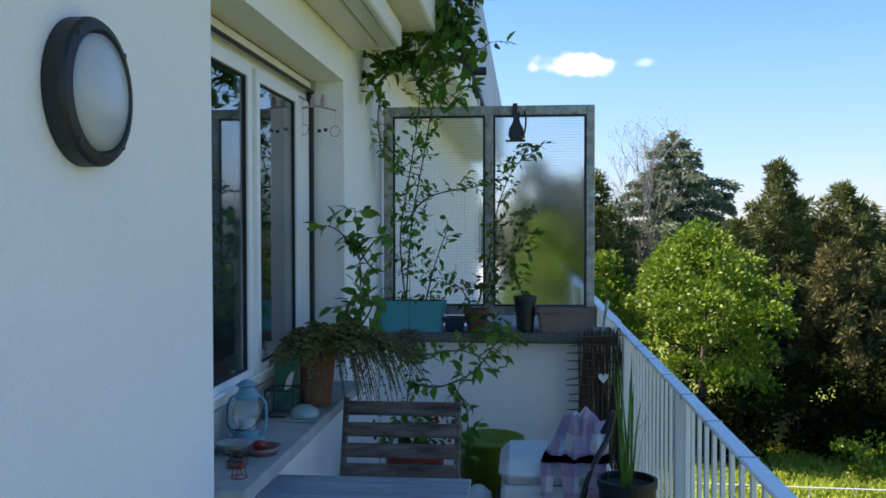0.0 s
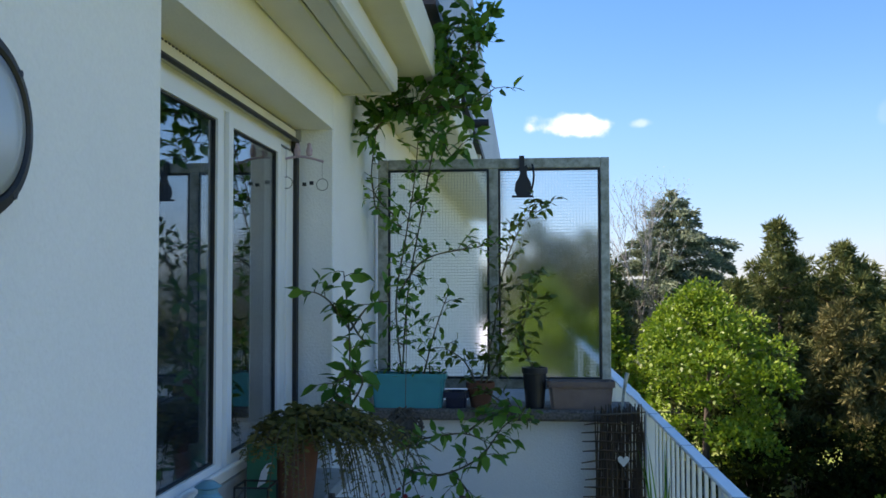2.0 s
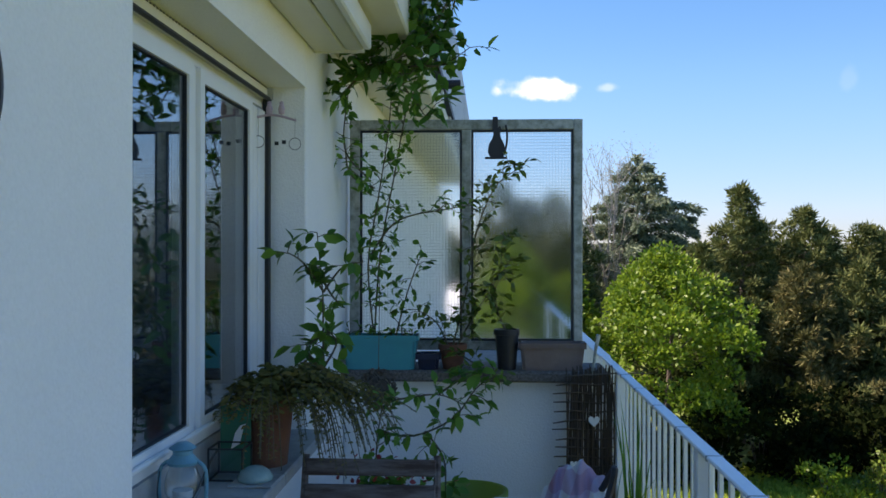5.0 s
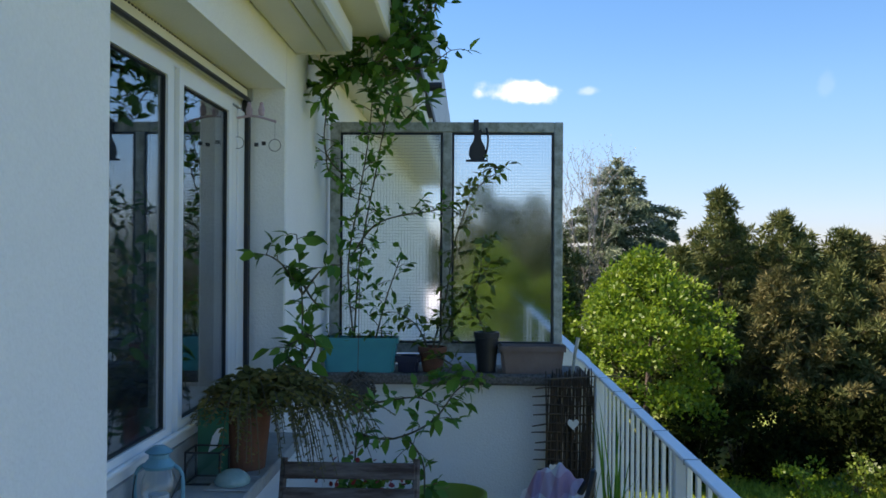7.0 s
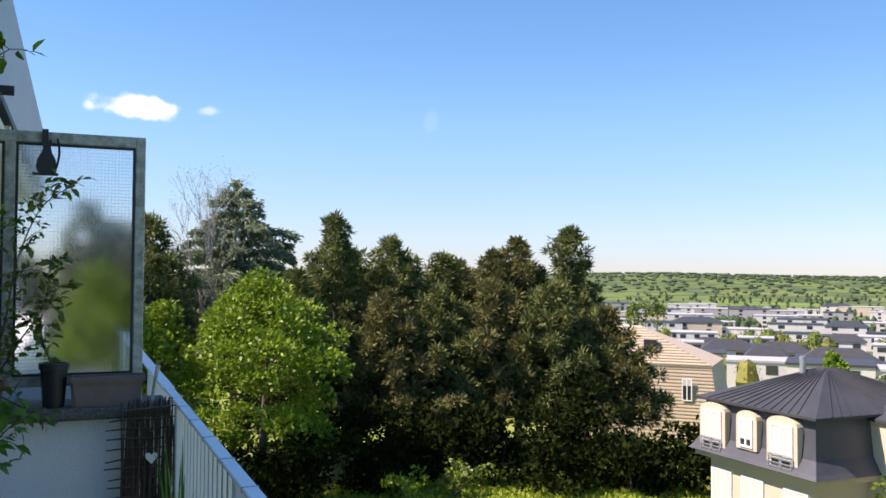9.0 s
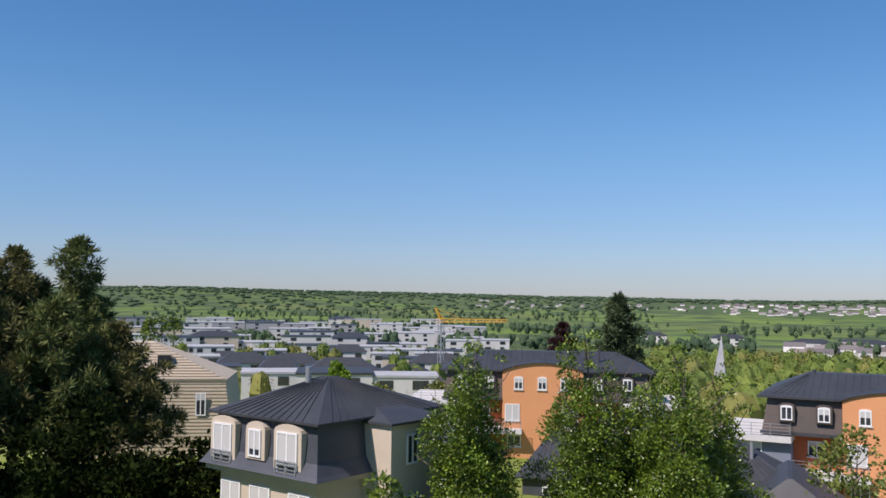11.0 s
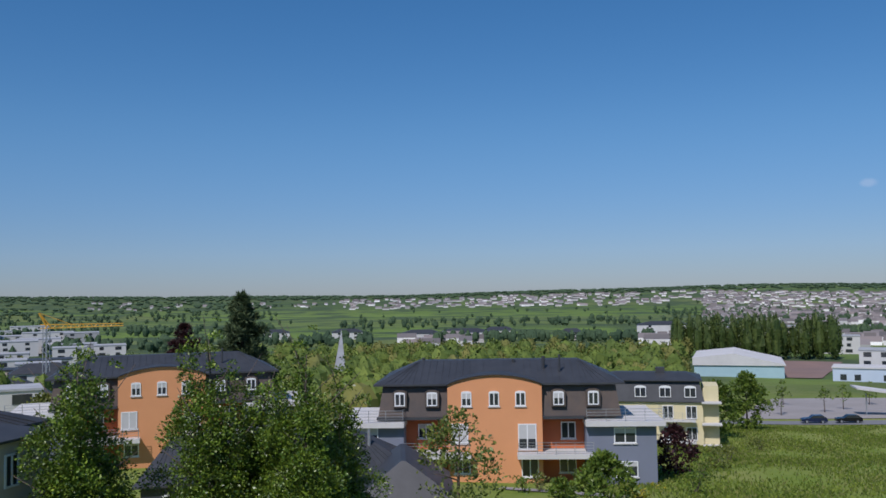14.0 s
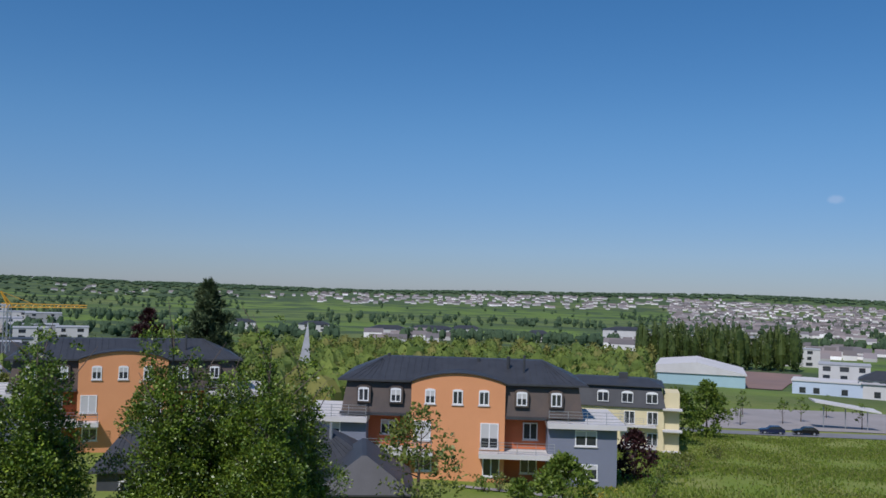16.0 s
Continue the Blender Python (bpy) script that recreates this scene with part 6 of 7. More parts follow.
# ---- railing ----
def balcony_railing():
    h = thing("railing", (RAIL_X, 0, 0), "pale painted steel balcony railing with upright slats", "railing", kind="structure")
    part("handrail", boxes((RAIL_X - 0.024, RAIL_X + 0.024, -6.0, SCREEN_Y + 0.2, RAIL_Z - 0.014, RAIL_Z), bevel=0.004), RAIL, h)
    part("handrail", boxes((RAIL_X - 0.03, RAIL_X + 0.03, SCREEN_Y + 0.203, 9.6, RAIL_Z - 0.014, RAIL_Z)), RAIL, h)
    for z in (0.12,):
        part("cross_bar", boxes((RAIL_X - 0.008, RAIL_X + 0.008, -6.0, 9.6, z - 0.018, z + 0.018)), RAIL, h)
    bm = boxes((-0.006, 0.006, -0.011, 0.011, 0.08, RAIL_Z - 0.016))
    me = bpy.data.meshes.new("slat")
    bmesh.ops.recalc_face_normals(bm, faces=bm.faces)
    bm.to_mesh(me)
    bm.free()
    me.materials.append(RAIL)
    for k in range(105):
        s = new("slat", me)
        s.parent = h
        s.location = (0.016, -5.9 + 0.116 * k, 0)
    for y in (-2.9, -1.1, 0.7, 2.5, 4.2, 6.0, 7.8, 9.6):
        part("post", boxes((RAIL_X - 0.02, RAIL_X + 0.035, y - 0.025, y + 0.025, -0.15, RAIL_Z - 0.016), bevel=0.004), RAIL, h)
    bm = bmesh.new()
    for y in np.arange(-0.6, 4.4, 0.42):
        box(bm, RAIL_X - 0.0255, RAIL_X + 0.0255, y, y + 0.006, RAIL_Z - 0.0155, RAIL_Z + 0.0015)
    tagged(part("tie", bm, GREY_STEEL, h), kind="stuff")


balcony_railing()

# ---- plants ----
TERRACOTTA = material("brown_terracotta", (0.2, 0.075, 0.04), 0.85, second=(0.13, 0.055, 0.035), scale=9, amount=0.8, fine=0.1, bump=0.1)
BROWN_PLASTIC = material("dusty_brown_plastic", (0.2, 0.13, 0.105), 0.7, second=(0.26, 0.19, 0.16), scale=8, amount=0.7, fine=0.05)
TURQUOISE = material("turquoise_glazed_plastic", (0.015, 0.3, 0.33), 0.4, second=(0.012, 0.23, 0.27), scale=6, amount=0.6)
NAVY = material("dark_navy_glaze", (0.015, 0.02, 0.05), 0.35)
BLACK_PLASTIC = material("black_pot_plastic", (0.014, 0.014, 0.016), 0.5, fine=0.1)
LIME = material("lime_green_plastic", (0.19, 0.27, 0.02), 0.5, second=(0.15, 0.22, 0.02), scale=6, amount=0.5)


def trough(name, x0, x1, y0, y1, z0, z1, mat, label, lip=0.012, ribs=0):
    h = thing(name, ((x0 + x1) / 2, (y0 + y1) / 2, z0), label, "plant pot", "pots on the coping")
    bm = bmesh.new()
    t = 0.92

    def ring(k, inset, z):
        cx, cy = (x0 + x1) / 2, (y0 + y1) / 2
        return [bm.verts.new((cx + sx * ((x1 - x0) / 2 * k - inset), cy + sy * ((y1 - y0) / 2 * k - inset), z)) for sx, sy in ((-1, -1), (1, -1), (1, 1), (-1, 1))]

    zs = [ring(t, 0, z0), ring(1, 0, z1 - 0.03), ring(1, -lip, z1 - 0.03), ring(1, -lip, z1), ring(1, 0.012, z1), ring(0.97, 0.012, z1 - 0.04)]
    for a, b in zip(zs, zs[1:]):
        for k in range(4):
            bm.faces.new((a[k], a[(k + 1) % 4], b[(k + 1) % 4], b[k]))
    bm.faces.new(zs[0][::-1])
    bmesh.ops.bevel(bm, geom=[e for e in bm.edges if abs(e.verts[0].co.z - e.verts[1].co.z) > 0.02], offset=0.015, segments=2, affect="EDGES")
    part("pot", bm, mat, h)
    part("soil", boxes((x0 + 0.02, x1 - 0.02, y0 + 0.02, y1 - 0.02, z1 - 0.05, z1 - 0.035)), GROUND_SOIL, h)
    if ribs:
        bm = bmesh.new()
        for k in range(ribs):
            u = x0 + (x1 - x0) * (k + 0.5) / ribs
            box(bm, u - 0.008, u + 0.008, y0 - lip - 0.004, y0 - lip + 0.002, z1 - 0.026, z1 - 0.006)
        part("rim_pattern", bm, mat, h)
    return h


def round_pot(name, x, y, z0, r0, r1, high, mat, label, group="pots on the coping"):
    h = thing(name, (x, y, z0), label, "plant pot", group)
    part("pot", spun([(0, 0), (r0, 0), (r1, high - 0.03), (r1 + 0.006, high - 0.028), (r1 + 0.006, high), (r1 - 0.006, high), (r1 - 0.008, high - 0.03), (0, high - 0.03)], (x, y, z0), 28), mat, h, smooth=False)
    part("soil", spun([(0, high - 0.024), (r1 - 0.008, high - 0.026)], (x, y, z0), 16), GROUND_SOIL, h)
    return h


def leaf6(rng, c, along, size, wide=0.3):
    """Broad pointed leaves with a fold along the middle."""
    n = len(c)
    along = unit(along)
    side = unit(np.cross(along, unit(rng.normal(0, 0.5, (n, 3)) + np.array([0, 0, 1.0]))))
    up = np.cross(side, along)
    s = size * rng.uniform(0.6, 1.25, (n, 1))
    bend = -up * s * rng.uniform(0.0, 0.3, (n, 1))
    w = side * s * wide
    lift = up * s * 0.09
    return np.stack([c, c + along * s * 0.3 + w * 0.8 + lift, c + along * s * 0.65 + w * 0.75 + lift + bend * 0.5, c + along * s + bend, c + along * s * 0.65 - w * 0.75 + lift + bend * 0.5, c + along * s * 0.3 - w * 0.8 + lift], 1)


def curve_points(ctrl, n):
    """A smooth line through control points."""
    p = np.array(ctrl, float)
    t = np.linspace(0, len(p) - 1, n)
    out = []
    for u in t:
        i = min(int(u), len(p) - 2)
        f = u - i
        p0, p1, p2, p3 = p[max(i - 1, 0)], p[i], p[i + 1], p[min(i + 2, len(p) - 1)]
        out.append(0.5 * (2 * p1 + (p2 - p0) * f + (2 * p0 - 5 * p1 + 4 * p2 - p3) * f * f + (3 * p1 - p0 - 3 * p2 + p3) * f ** 3))
    return np.array(out)


def balcony_plant(name, label, stems, seed, size=0.055, every=0.05, twigs=0.12, mat=None, start=0.1, radius=0.0055, drop=0.1, tops=0.0):
    """Thin stems with side twigs that carry single leaves."""
    rng = np.random.default_rng(seed)
    h = thing(name, stems[0][0], label, "plant", "plants on the balcony")
    bm = bmesh.new()
    cs, ds = [], []
    for ctrl in stems:
        ln = sum(math.dist(a, b) for a, b in zip(ctrl, ctrl[1:]))
        n = max(8, int(ln / 0.03))
        pts = curve_points(ctrl, n)
        tube(bm, pts, list(np.linspace(radius, radius * 0.4, n)), 5)
        k = int(ln / every)
        for j in range(k):
            u = start + (1 - start) * (j + rng.random()) / max(1, k)
            p = pts[min(n - 1, int(u * n))]
            d = unit(rng.normal(0, 1, 3) * np.array([1, 0.8, 0.6]) + np.array([0, -0.25, 0.25]))
            tl = twigs * rng.uniform(0.2, 1.1)
            q = p + d * tl
            tube(bm, [p, (p + q) / 2 + np.array([0, 0, tl * 0.08]), q], [radius * 0.45, radius * 0.35, 0.001], 4, caps=False)
            for f in np.linspace(0.35, 1.0, 2 + int(tl / 0.035)):
                cs.append(p + (q - p) * f)
                ds.append(d + rng.normal(0, 0.7, 3) - np.array([0, 0, drop]))
        if tops:
            for _ in range(int(tops)):
                cs.append(pts[-1] + rng.normal(0, 0.03, 3))
                ds.append(rng.normal(0, 1, 3) + np.array([0, -0.3, 0.2]))
    part("stem", bm, TWIG, h)
    part("leaves", quads_mesh("leaves", leaf6(rng, np.array(cs), np.array(ds), size), 6), mat or LEAF_BALCONY, h)
    return h


trough("planter_trough", -0.69, -0.305, 4.335, 4.47, 1.006, 1.185, TURQUOISE, "long turquoise planter on the coping", 0.008)
trough("planter_box", -0.3, -0.19, 4.35, 4.46, 1.006, 1.09, NAVY, "small dark navy planter box")
round_pot("plant_pot", -0.12, 4.42, 1.006, 0.05, 0.07, 0.13, TERRACOTTA, "reddish brown clay pot on the coping")
round_pot("plant_pot", 0.165, 4.41, 1.006, 0.048, 0.062, 0.21, BLACK_PLASTIC, "tall black plastic plant pot on the coping")
trough("planter_trough", 0.235, 0.565, 4.345, 4.46, 1.006, 1.15, BROWN_PLASTIC, "dusty brown window-box planter with patterned rim", 0.01, 14)

balcony_plant("climbing_plant", "tall thin-stemmed plant climbing from the turquoise planter", [
    [(-0.53, 4.38, 1.16), (-0.56, 4.36, 1.55), (-0.5, 4.3, 1.9), (-0.44, 4.2, 2.2), (-0.4, 4.05, 2.45)],
    [(-0.53, 4.38, 1.16), (-0.5, 4.38, 1.6), (-0.42, 4.3, 2.0), (-0.33, 4.2, 2.4), (-0.2, 4.1, 2.75)],
    [(-0.42, 4.38, 1.16), (-0.36, 4.4, 1.4), (-0.28, 4.38, 1.62)],
    [(-0.55, 4.36, 1.6), (-0.4, 4.3, 1.78), (-0.15, 4.3, 1.84), (-0.02, 4.3, 1.86)],
    [(-0.55, 4.3, 2.0), (-0.66, 4.2, 2.15), (-0.62, 4.1, 2.45)],
    [(-0.52, 4.3, 1.95), (-0.64, 4.25, 2.02), (-0.66, 4.2, 2.2)]], 41, size=0.05, every=0.03, twigs=0.13)
balcony_plant("leafy_crown", "dense leafy vine tangled under the awning's end", [
    [(-0.62, 3.95, 2.42), (-0.5, 3.9, 2.5), (-0.35, 3.85, 2.52), (-0.22, 3.9, 2.62)],
    [(-0.6, 3.95, 2.4), (-0.45, 3.9, 2.58), (-0.3, 3.9, 2.75), (-0.2, 3.95, 2.9)],
    [(-0.4, 3.9, 2.5), (-0.3, 3.9, 2.36), (-0.22, 3.95, 2.25)],
    [(-0.3, 3.9, 2.6), (-0.18, 3.9, 2.7), (-0.1, 3.9, 2.86)],
    [(-0.64, 3.95, 2.36), (-0.55, 3.92, 2.44), (-0.42, 3.9, 2.46), (-0.3, 3.9, 2.46)],
    [(-0.25, 3.9, 2.6), (-0.12, 3.9, 2.72), (-0.06, 3.88, 2.9)],
    [(-0.3, 3.92, 2.5), (-0.15, 3.9, 2.5), (-0.02, 3.9, 2.58)]], 42, size=0.078, every=0.018, twigs=0.15)
balcony_plant("wall_vine", "leafy vine hanging in front of the window recess", [
    [(-0.58, 3.34, 0.95), (-0.6, 3.32, 1.2), (-0.6, 3.3, 1.45), (-0.62, 3.28, 1.7)],
    [(-0.6, 3.32, 1.46), (-0.66, 3.2, 1.58), (-0.7, 3.1, 1.62)],
    [(-0.6, 3.32, 1.46), (-0.52, 3.3, 1.56), (-0.44, 3.32, 1.58)],
    [(-0.6, 3.32, 1.5), (-0.55, 3.26, 1.44), (-0.5, 3.24, 1.4)],
    [(-0.6, 3.32, 1.15), (-0.66, 3.25, 1.24), (-0.56, 3.25, 1.3)],
    [(-0.6, 3.32, 1.15), (-0.54, 3.28, 1.26), (-0.6, 3.24, 1.33)]], 43, size=0.075, every=0.035, twigs=0.08)
balcony_plant("shrub_plant", "bushy light green shrub growing from the small pots", [
    [(-0.12, 4.4, 1.12), (-0.05, 4.38, 1.4), (0.0, 4.36, 1.7), (0.1, 4.34, 1.95), (0.24, 4.3, 2.06)],
    [(-0.1, 4.4, 1.12), (0.0, 4.38, 1.3), (0.12, 4.36, 1.5), (0.14, 4.34, 1.72)],
    [(-0.14, 4.4, 1.12), (-0.2, 4.36, 1.25), (-0.3, 4.34, 1.32)],
    [(0.16, 4.4, 1.2), (0.1, 4.36, 1.4), (0.18, 4.34, 1.58)],
    [(-0.1, 4.36, 1.1), (0.05, 4.28, 1.02), (0.12, 4.2, 1.0)]], 44, size=0.05, every=0.018, twigs=0.11, mat=LEAF_MID)
balcony_plant("citrus_plant", "young citrus with curved twigs and large leaves", [
    [(-0.42, 3.55, 0.5), (-0.41, 3.55, 0.8), (-0.38, 3.55, 1.0)],
    [(-0.4, 3.55, 0.85), (-0.25, 3.5, 0.84), (-0.08, 3.48, 0.92), (0.02, 3.48, 1.05), (0.1, 3.48, 1.1)],
    [(-0.4, 3.55, 0.97), (-0.28, 3.5, 1.0), (-0.14, 3.48, 1.02), (-0.04, 3.48, 0.98)],
    [(-0.2, 3.5, 0.86), (-0.12, 3.46, 0.76), (-0.11, 3.46, 0.62), (-0.12, 3.46, 0.5)],
    [(-0.14, 3.5, 1.02), (-0.02, 3.48, 1.1), (0.08, 3.46, 1.12)]], 45, size=0.065, every=0.032, twigs=0.1, drop=0.4)
balcony_plant("herb_plant", "low herbs filling the turquoise planter", [[(-0.66 + 0.055 * k, 4.4, 1.15), (-0.66 + 0.055 * k, 4.36, 1.2 + 0.02 * (k % 3))] for k in range(7)], 46, size=0.035, every=0.012, twigs=0.05, start=0.3)


def nest():
    rng = np.random.default_rng(50)
    bm = bmesh.new()
    for _ in range(70):
        d = unit(rng.normal(0, 1, 3))
        a = np.array([-0.43, 3.75, 1.0]) + d * np.array([0.065, 0.06, 0.075])
        t = unit(np.cross(d, rng.normal(0, 1, 3))) * 0.06
        tube(bm, [a - t, a + d * 0.012, a + t], 0.0035, 4)
    bmesh.ops.create_icosphere(bm, subdivisions=2, radius=0.058, matrix=Matrix.Translation((-0.43, 3.75, 1.0)))
    tube(bm, [(-0.43, 3.75, 1.06), (-0.43, 3.8, 1.5)], 0.002, 4)
    tagged(part("woven_ball", bm, BARK), "dark brown woven twig ball hanging on a cord", "ornament")


nest()


def fern():
    rng = np.random.default_rng(51)
    x, y, z = -0.72, 2.86, SILL_Z
    h = round_pot("fern_pot", x, y, z, 0.075, 0.1, 0.27, TERRACOTTA, "brown clay pot with a sprawling drying fern on the sill", "pots on the sill")
    h["category"] = "potted fern"
    quads, bm = [], bmesh.new()
    for k in range(120):
        a = rng.normal(-0.2, 1.0)
        ln = rng.uniform(0.2, 0.52)
        out = np.array([math.cos(a) * (1.0 if math.cos(a) > 0 else 0.35), math.sin(a) * 0.75, 0])
        p0 = np.array([x, y, z + 0.25]) + rng.normal(0, 0.03, 3) * np.array([1, 1, 0.2])
        pts = curve_points([p0, p0 + out * ln * 0.4 + np.array([0, 0, 0.075 * rng.uniform(0.2, 1.2)]), p0 + out * ln * 0.8 + np.array([0, 0, 0.0]), p0 + out * ln * 1.0 + np.array([0, 0, -0.2 * rng.uniform(0.1, 1.2)])], 26)
        tube(bm, pts, 0.0016, 4, caps=False)
        for j in range(1, 26):
            d = pts[j] - pts[j - 1]
            s = unit(np.cross(d, np.array([0.0, 0.0, 1.0])))
            for sg in (-1, 1):
                quads.append((pts[j], s * sg * 1.0 + unit(d) * 0.35 + rng.normal(0, 0.2, 3), 0.046 * (1.12 - j / 26)))
    tagged(part("frond_stalk", bm, TWIG, h), kind="stuff")
    c, d, s = np.array([q[0] for q in quads]), np.array([q[1] for q in quads]), np.array([[q[2]] for q in quads])
    part("fronds", quads_mesh("fronds", leaf6(rng, c, d, s, 0.3), 6), FERN, h)


fern()


# ---- furniture ----
CHAIR_WOOD = material("worn_dark_brown_wood", (0.06, 0.03, 0.022), 0.75, second=(0.36, 0.33, 0.31), scale=26, amount=0.42, fine=0.15, bump=0.2, bump_scale=90, stretch=(0.25, 1, 1.6))
TABLE_WOOD = material("weathered_grey_blue_wood", (0.36, 0.4, 0.44), 0.8, second=(0.2, 0.22, 0.24), scale=16, amount=0.8, fine=0.15, bump=0.25, bump_scale=90, stretch=(0.15, 1.4, 1))
FOAM = material("white_foam", (0.72, 0.74, 0.75), 0.8, second=(0.62, 0.64, 0.66), scale=4, amount=0.5, fine=0.06, bump=0.15, bump_scale=200)


def folding_chair():
    h = thing("folding_chair", (-0.34, 2.7, 0), "dark brown slatted folding chair with worn flaking paint", "chair")
    xl, xr = -0.575, -0.108
    for x in (xl, xr):
        part("back_post", bar([(x, 2.48, 0.0), (x, 2.72, 0.45), (x, 2.86, 0.905)], [0.014, 0.014, 0.013], 6), CHAIR_WOOD, h)
        part("leg", bar([(x + 0.02 * (1 if x < -0.3 else -1), 2.86, 0.0), (x + 0.02 * (1 if x < -0.3 else -1), 2.42, 0.45)], 0.013, 6), CHAIR_WOOD, h)
    for z in (0.868, 0.785, 0.705, 0.628):
        y = 2.72 + (z - 0.45) * 0.3
        m = pose((xl + xr) / 2, y - 0.014, z, -16)
        bm = bmesh.new()
        box(bm, -(xr - xl) / 2 + 0.004, (xr - xl) / 2 - 0.004, -0.006, 0.006, -0.029, 0.029, 0.004, m)
        part("back_slat", bm, CHAIR_WOOD, h)
    for k in range(6):
        bm = boxes((xl + 0.01, xr - 0.01, 2.36 + 0.06 * k, 2.41 + 0.06 * k, 0.444, 0.458), bevel=0.003)
        part("seat_slat", bm, CHAIR_WOOD, h)
    part("cross_bar", bar([(xl, 2.58, 0.2), (xr, 2.58, 0.2)], 0.009, 6), CHAIR_WOOD, h)


folding_chair()


def slatted_table():
    h = thing("folding_table", (-0.37, 1.85, 0), "slatted wooden balcony table in weathered grey-blue", "table")
    for k in range(11):
        y = 1.66 + 0.056 * k
        part("slat", boxes((-0.7, -0.02, y, y + 0.047, 0.725, 0.745), bevel=0.003), TABLE_WOOD, h)
    for x in (-0.66, -0.08):
        part("batten", boxes((x - 0.015, x + 0.015, 1.66, 2.26, 0.69, 0.723)), TABLE_WOOD, h)
        part("leg", bar([(x, 1.74, 0.0), (x, 2.18, 0.7)], 0.014, 6), TABLE_WOOD, h)
        part("leg", bar([(x + 0.03, 2.18, 0.0), (x + 0.03, 1.74, 0.7)], 0.014, 6), TABLE_WOOD, h)


slatted_table()


def foam_box():
    h = thing("foam_box", (0.29, 3.25, 0.3), "white foam cooling box with its lid, on a black crate", "box")
    part("body", boxes((0.06, 0.53, 3.02, 3.48, 0.362, 0.5), bevel=0.02), FOAM, h)
    bm = bmesh.new()
    box(bm, 0.05, 0.54, 3.01, 3.49, 0.502, 0.6, 0.045)
    part("lid", bm, FOAM, h)
    tagged(part("crate", boxes((0.03, 0.56, 2.98, 3.5, 0.0, 0.36), bevel=0.012), BLACK_PLASTIC), "black plastic crate on the balcony floor", "crate")


foam_box()


def blanket():
    """A checked fleece thrown over the box: a heap with deep folds."""
    m = bpy.data.materials.new("pink_white_checked_fleece")
    m.use_nodes = True
    n, l = m.node_tree.nodes, m.node_tree.links
    b = n["Principled BSDF"]
    b.inputs["Roughness"].default_value = 0.95
    uv = n.new("ShaderNodeTexCoord")
    mp = n.new("ShaderNodeMapping")
    mp.inputs["Rotation"].default_value = (0, 0, radians(20))
    l.new(uv.outputs["Object"], mp.inputs["Vector"])
    sep = n.new("ShaderNodeSeparateXYZ")
    l.new(mp.outputs["Vector"], sep.inputs[0])
    got = []
    for axis, k in (("X", 9.0), ("Z", 8.0)):
        a = n.new("ShaderNodeMath")
        a.operation = "MULTIPLY"
        a.inputs[1].default_value = k
        l.new(sep.outputs[axis], a.inputs[0])
        f = n.new("ShaderNodeMath")
        f.operation = "FRACT"
        l.new(a.outputs[0], f.inputs[0])
        s = n.new("ShaderNodeMath")
        s.operation = "GREATER_THAN"
        s.inputs[1].default_value = 0.5
        l.new(f.outputs[0], s.inputs[0])
        got.append(s)
    add = n.new("ShaderNodeMath")
    l.new(got[0].outputs[0], add.inputs[0])
    l.new(got[1].outputs[0], add.inputs[1])
    ramp = n.new("ShaderNodeValToRGB")
    half = n.new("ShaderNodeMath")
    half.operation = "MULTIPLY"
    half.inputs[1].default_value = 0.5
    l.new(add.outputs[0], half.inputs[0])
    l.new(half.outputs[0], ramp.inputs["Fac"])
    e = ramp.color_ramp.elements
    e[0].color, e[1].color = (0.88, 0.87, 0.88, 1), (0.62, 0.4, 0.52, 1)
    e.new(0.5).color = (0.7, 0.56, 0.66, 1)
    l.new(ramp.outputs["Color"], b.inputs["Base Color"])
    t = n.new("ShaderNodeTexNoise")
    t.inputs["Scale"].default_value = 300
    bp = n.new("ShaderNodeBump")
    bp.inputs["Strength"].default_value, bp.inputs["Distance"].default_value = 0.4, 0.002
    l.new(t.outputs["Fac"], bp.inputs["Height"])
    l.new(bp.outputs["Normal"], b.inputs["Normal"])
    bm = bmesh.new()
    nu, nv = 40, 40
    grid = []
    for i in range(nu + 1):
        row = []
        u = i / nu * 2 - 1
        for j in range(nv + 1):
            v = j / nv
            fold = 0.028 * math.sin(u * 9 + v * 3) + 0.015 * math.sin(u * 17 - v * 5)
            x = 0.38 + u * (0.13 + 0.02 * v) + 0.05 * (1 - v) * (1 - v)
            y = 3.36 - 0.4 * v - fold * (0.4 + v)
            z = 0.77 - 0.36 * v ** 1.7 - 0.1 * u * u * (1 - 0.5 * v) + fold * 0.5 * (1 - v)
            if v > 0.35:
                z = max(z, 0.612) if y > 2.99 else 0.612 - (2.99 - y) * 3.2
            row.append(bm.verts.new((x, y, z)))
        grid.append(row)
    for i in range(nu):
        for j in range(nv):
            bm.faces.new((grid[i][j], grid[i + 1][j], grid[i + 1][j + 1], grid[i][j + 1]))
    bmesh.ops.solidify(bm, geom=bm.faces[:], thickness=0.008)
    tagged(part("blanket", bm, m, smooth=True), "pink and white checked fleece blanket heaped on the box", "blanket")
    bm = bmesh.new()
    tube(bm, curve_points([(0.5, 3.3, 0.64), (0.53, 3.2, 0.74), (0.55, 3.14, 0.8), (0.52, 3.1, 0.7), (0.45, 3.0, 0.6), (0.4, 2.96, 0.45), (0.38, 2.95, 0.3)], 24), 0.014, 6)
    tube(bm, curve_points([(0.44, 2.97, 0.52), (0.48, 2.96, 0.4), (0.49, 2.96, 0.25)], 10), 0.011, 6)
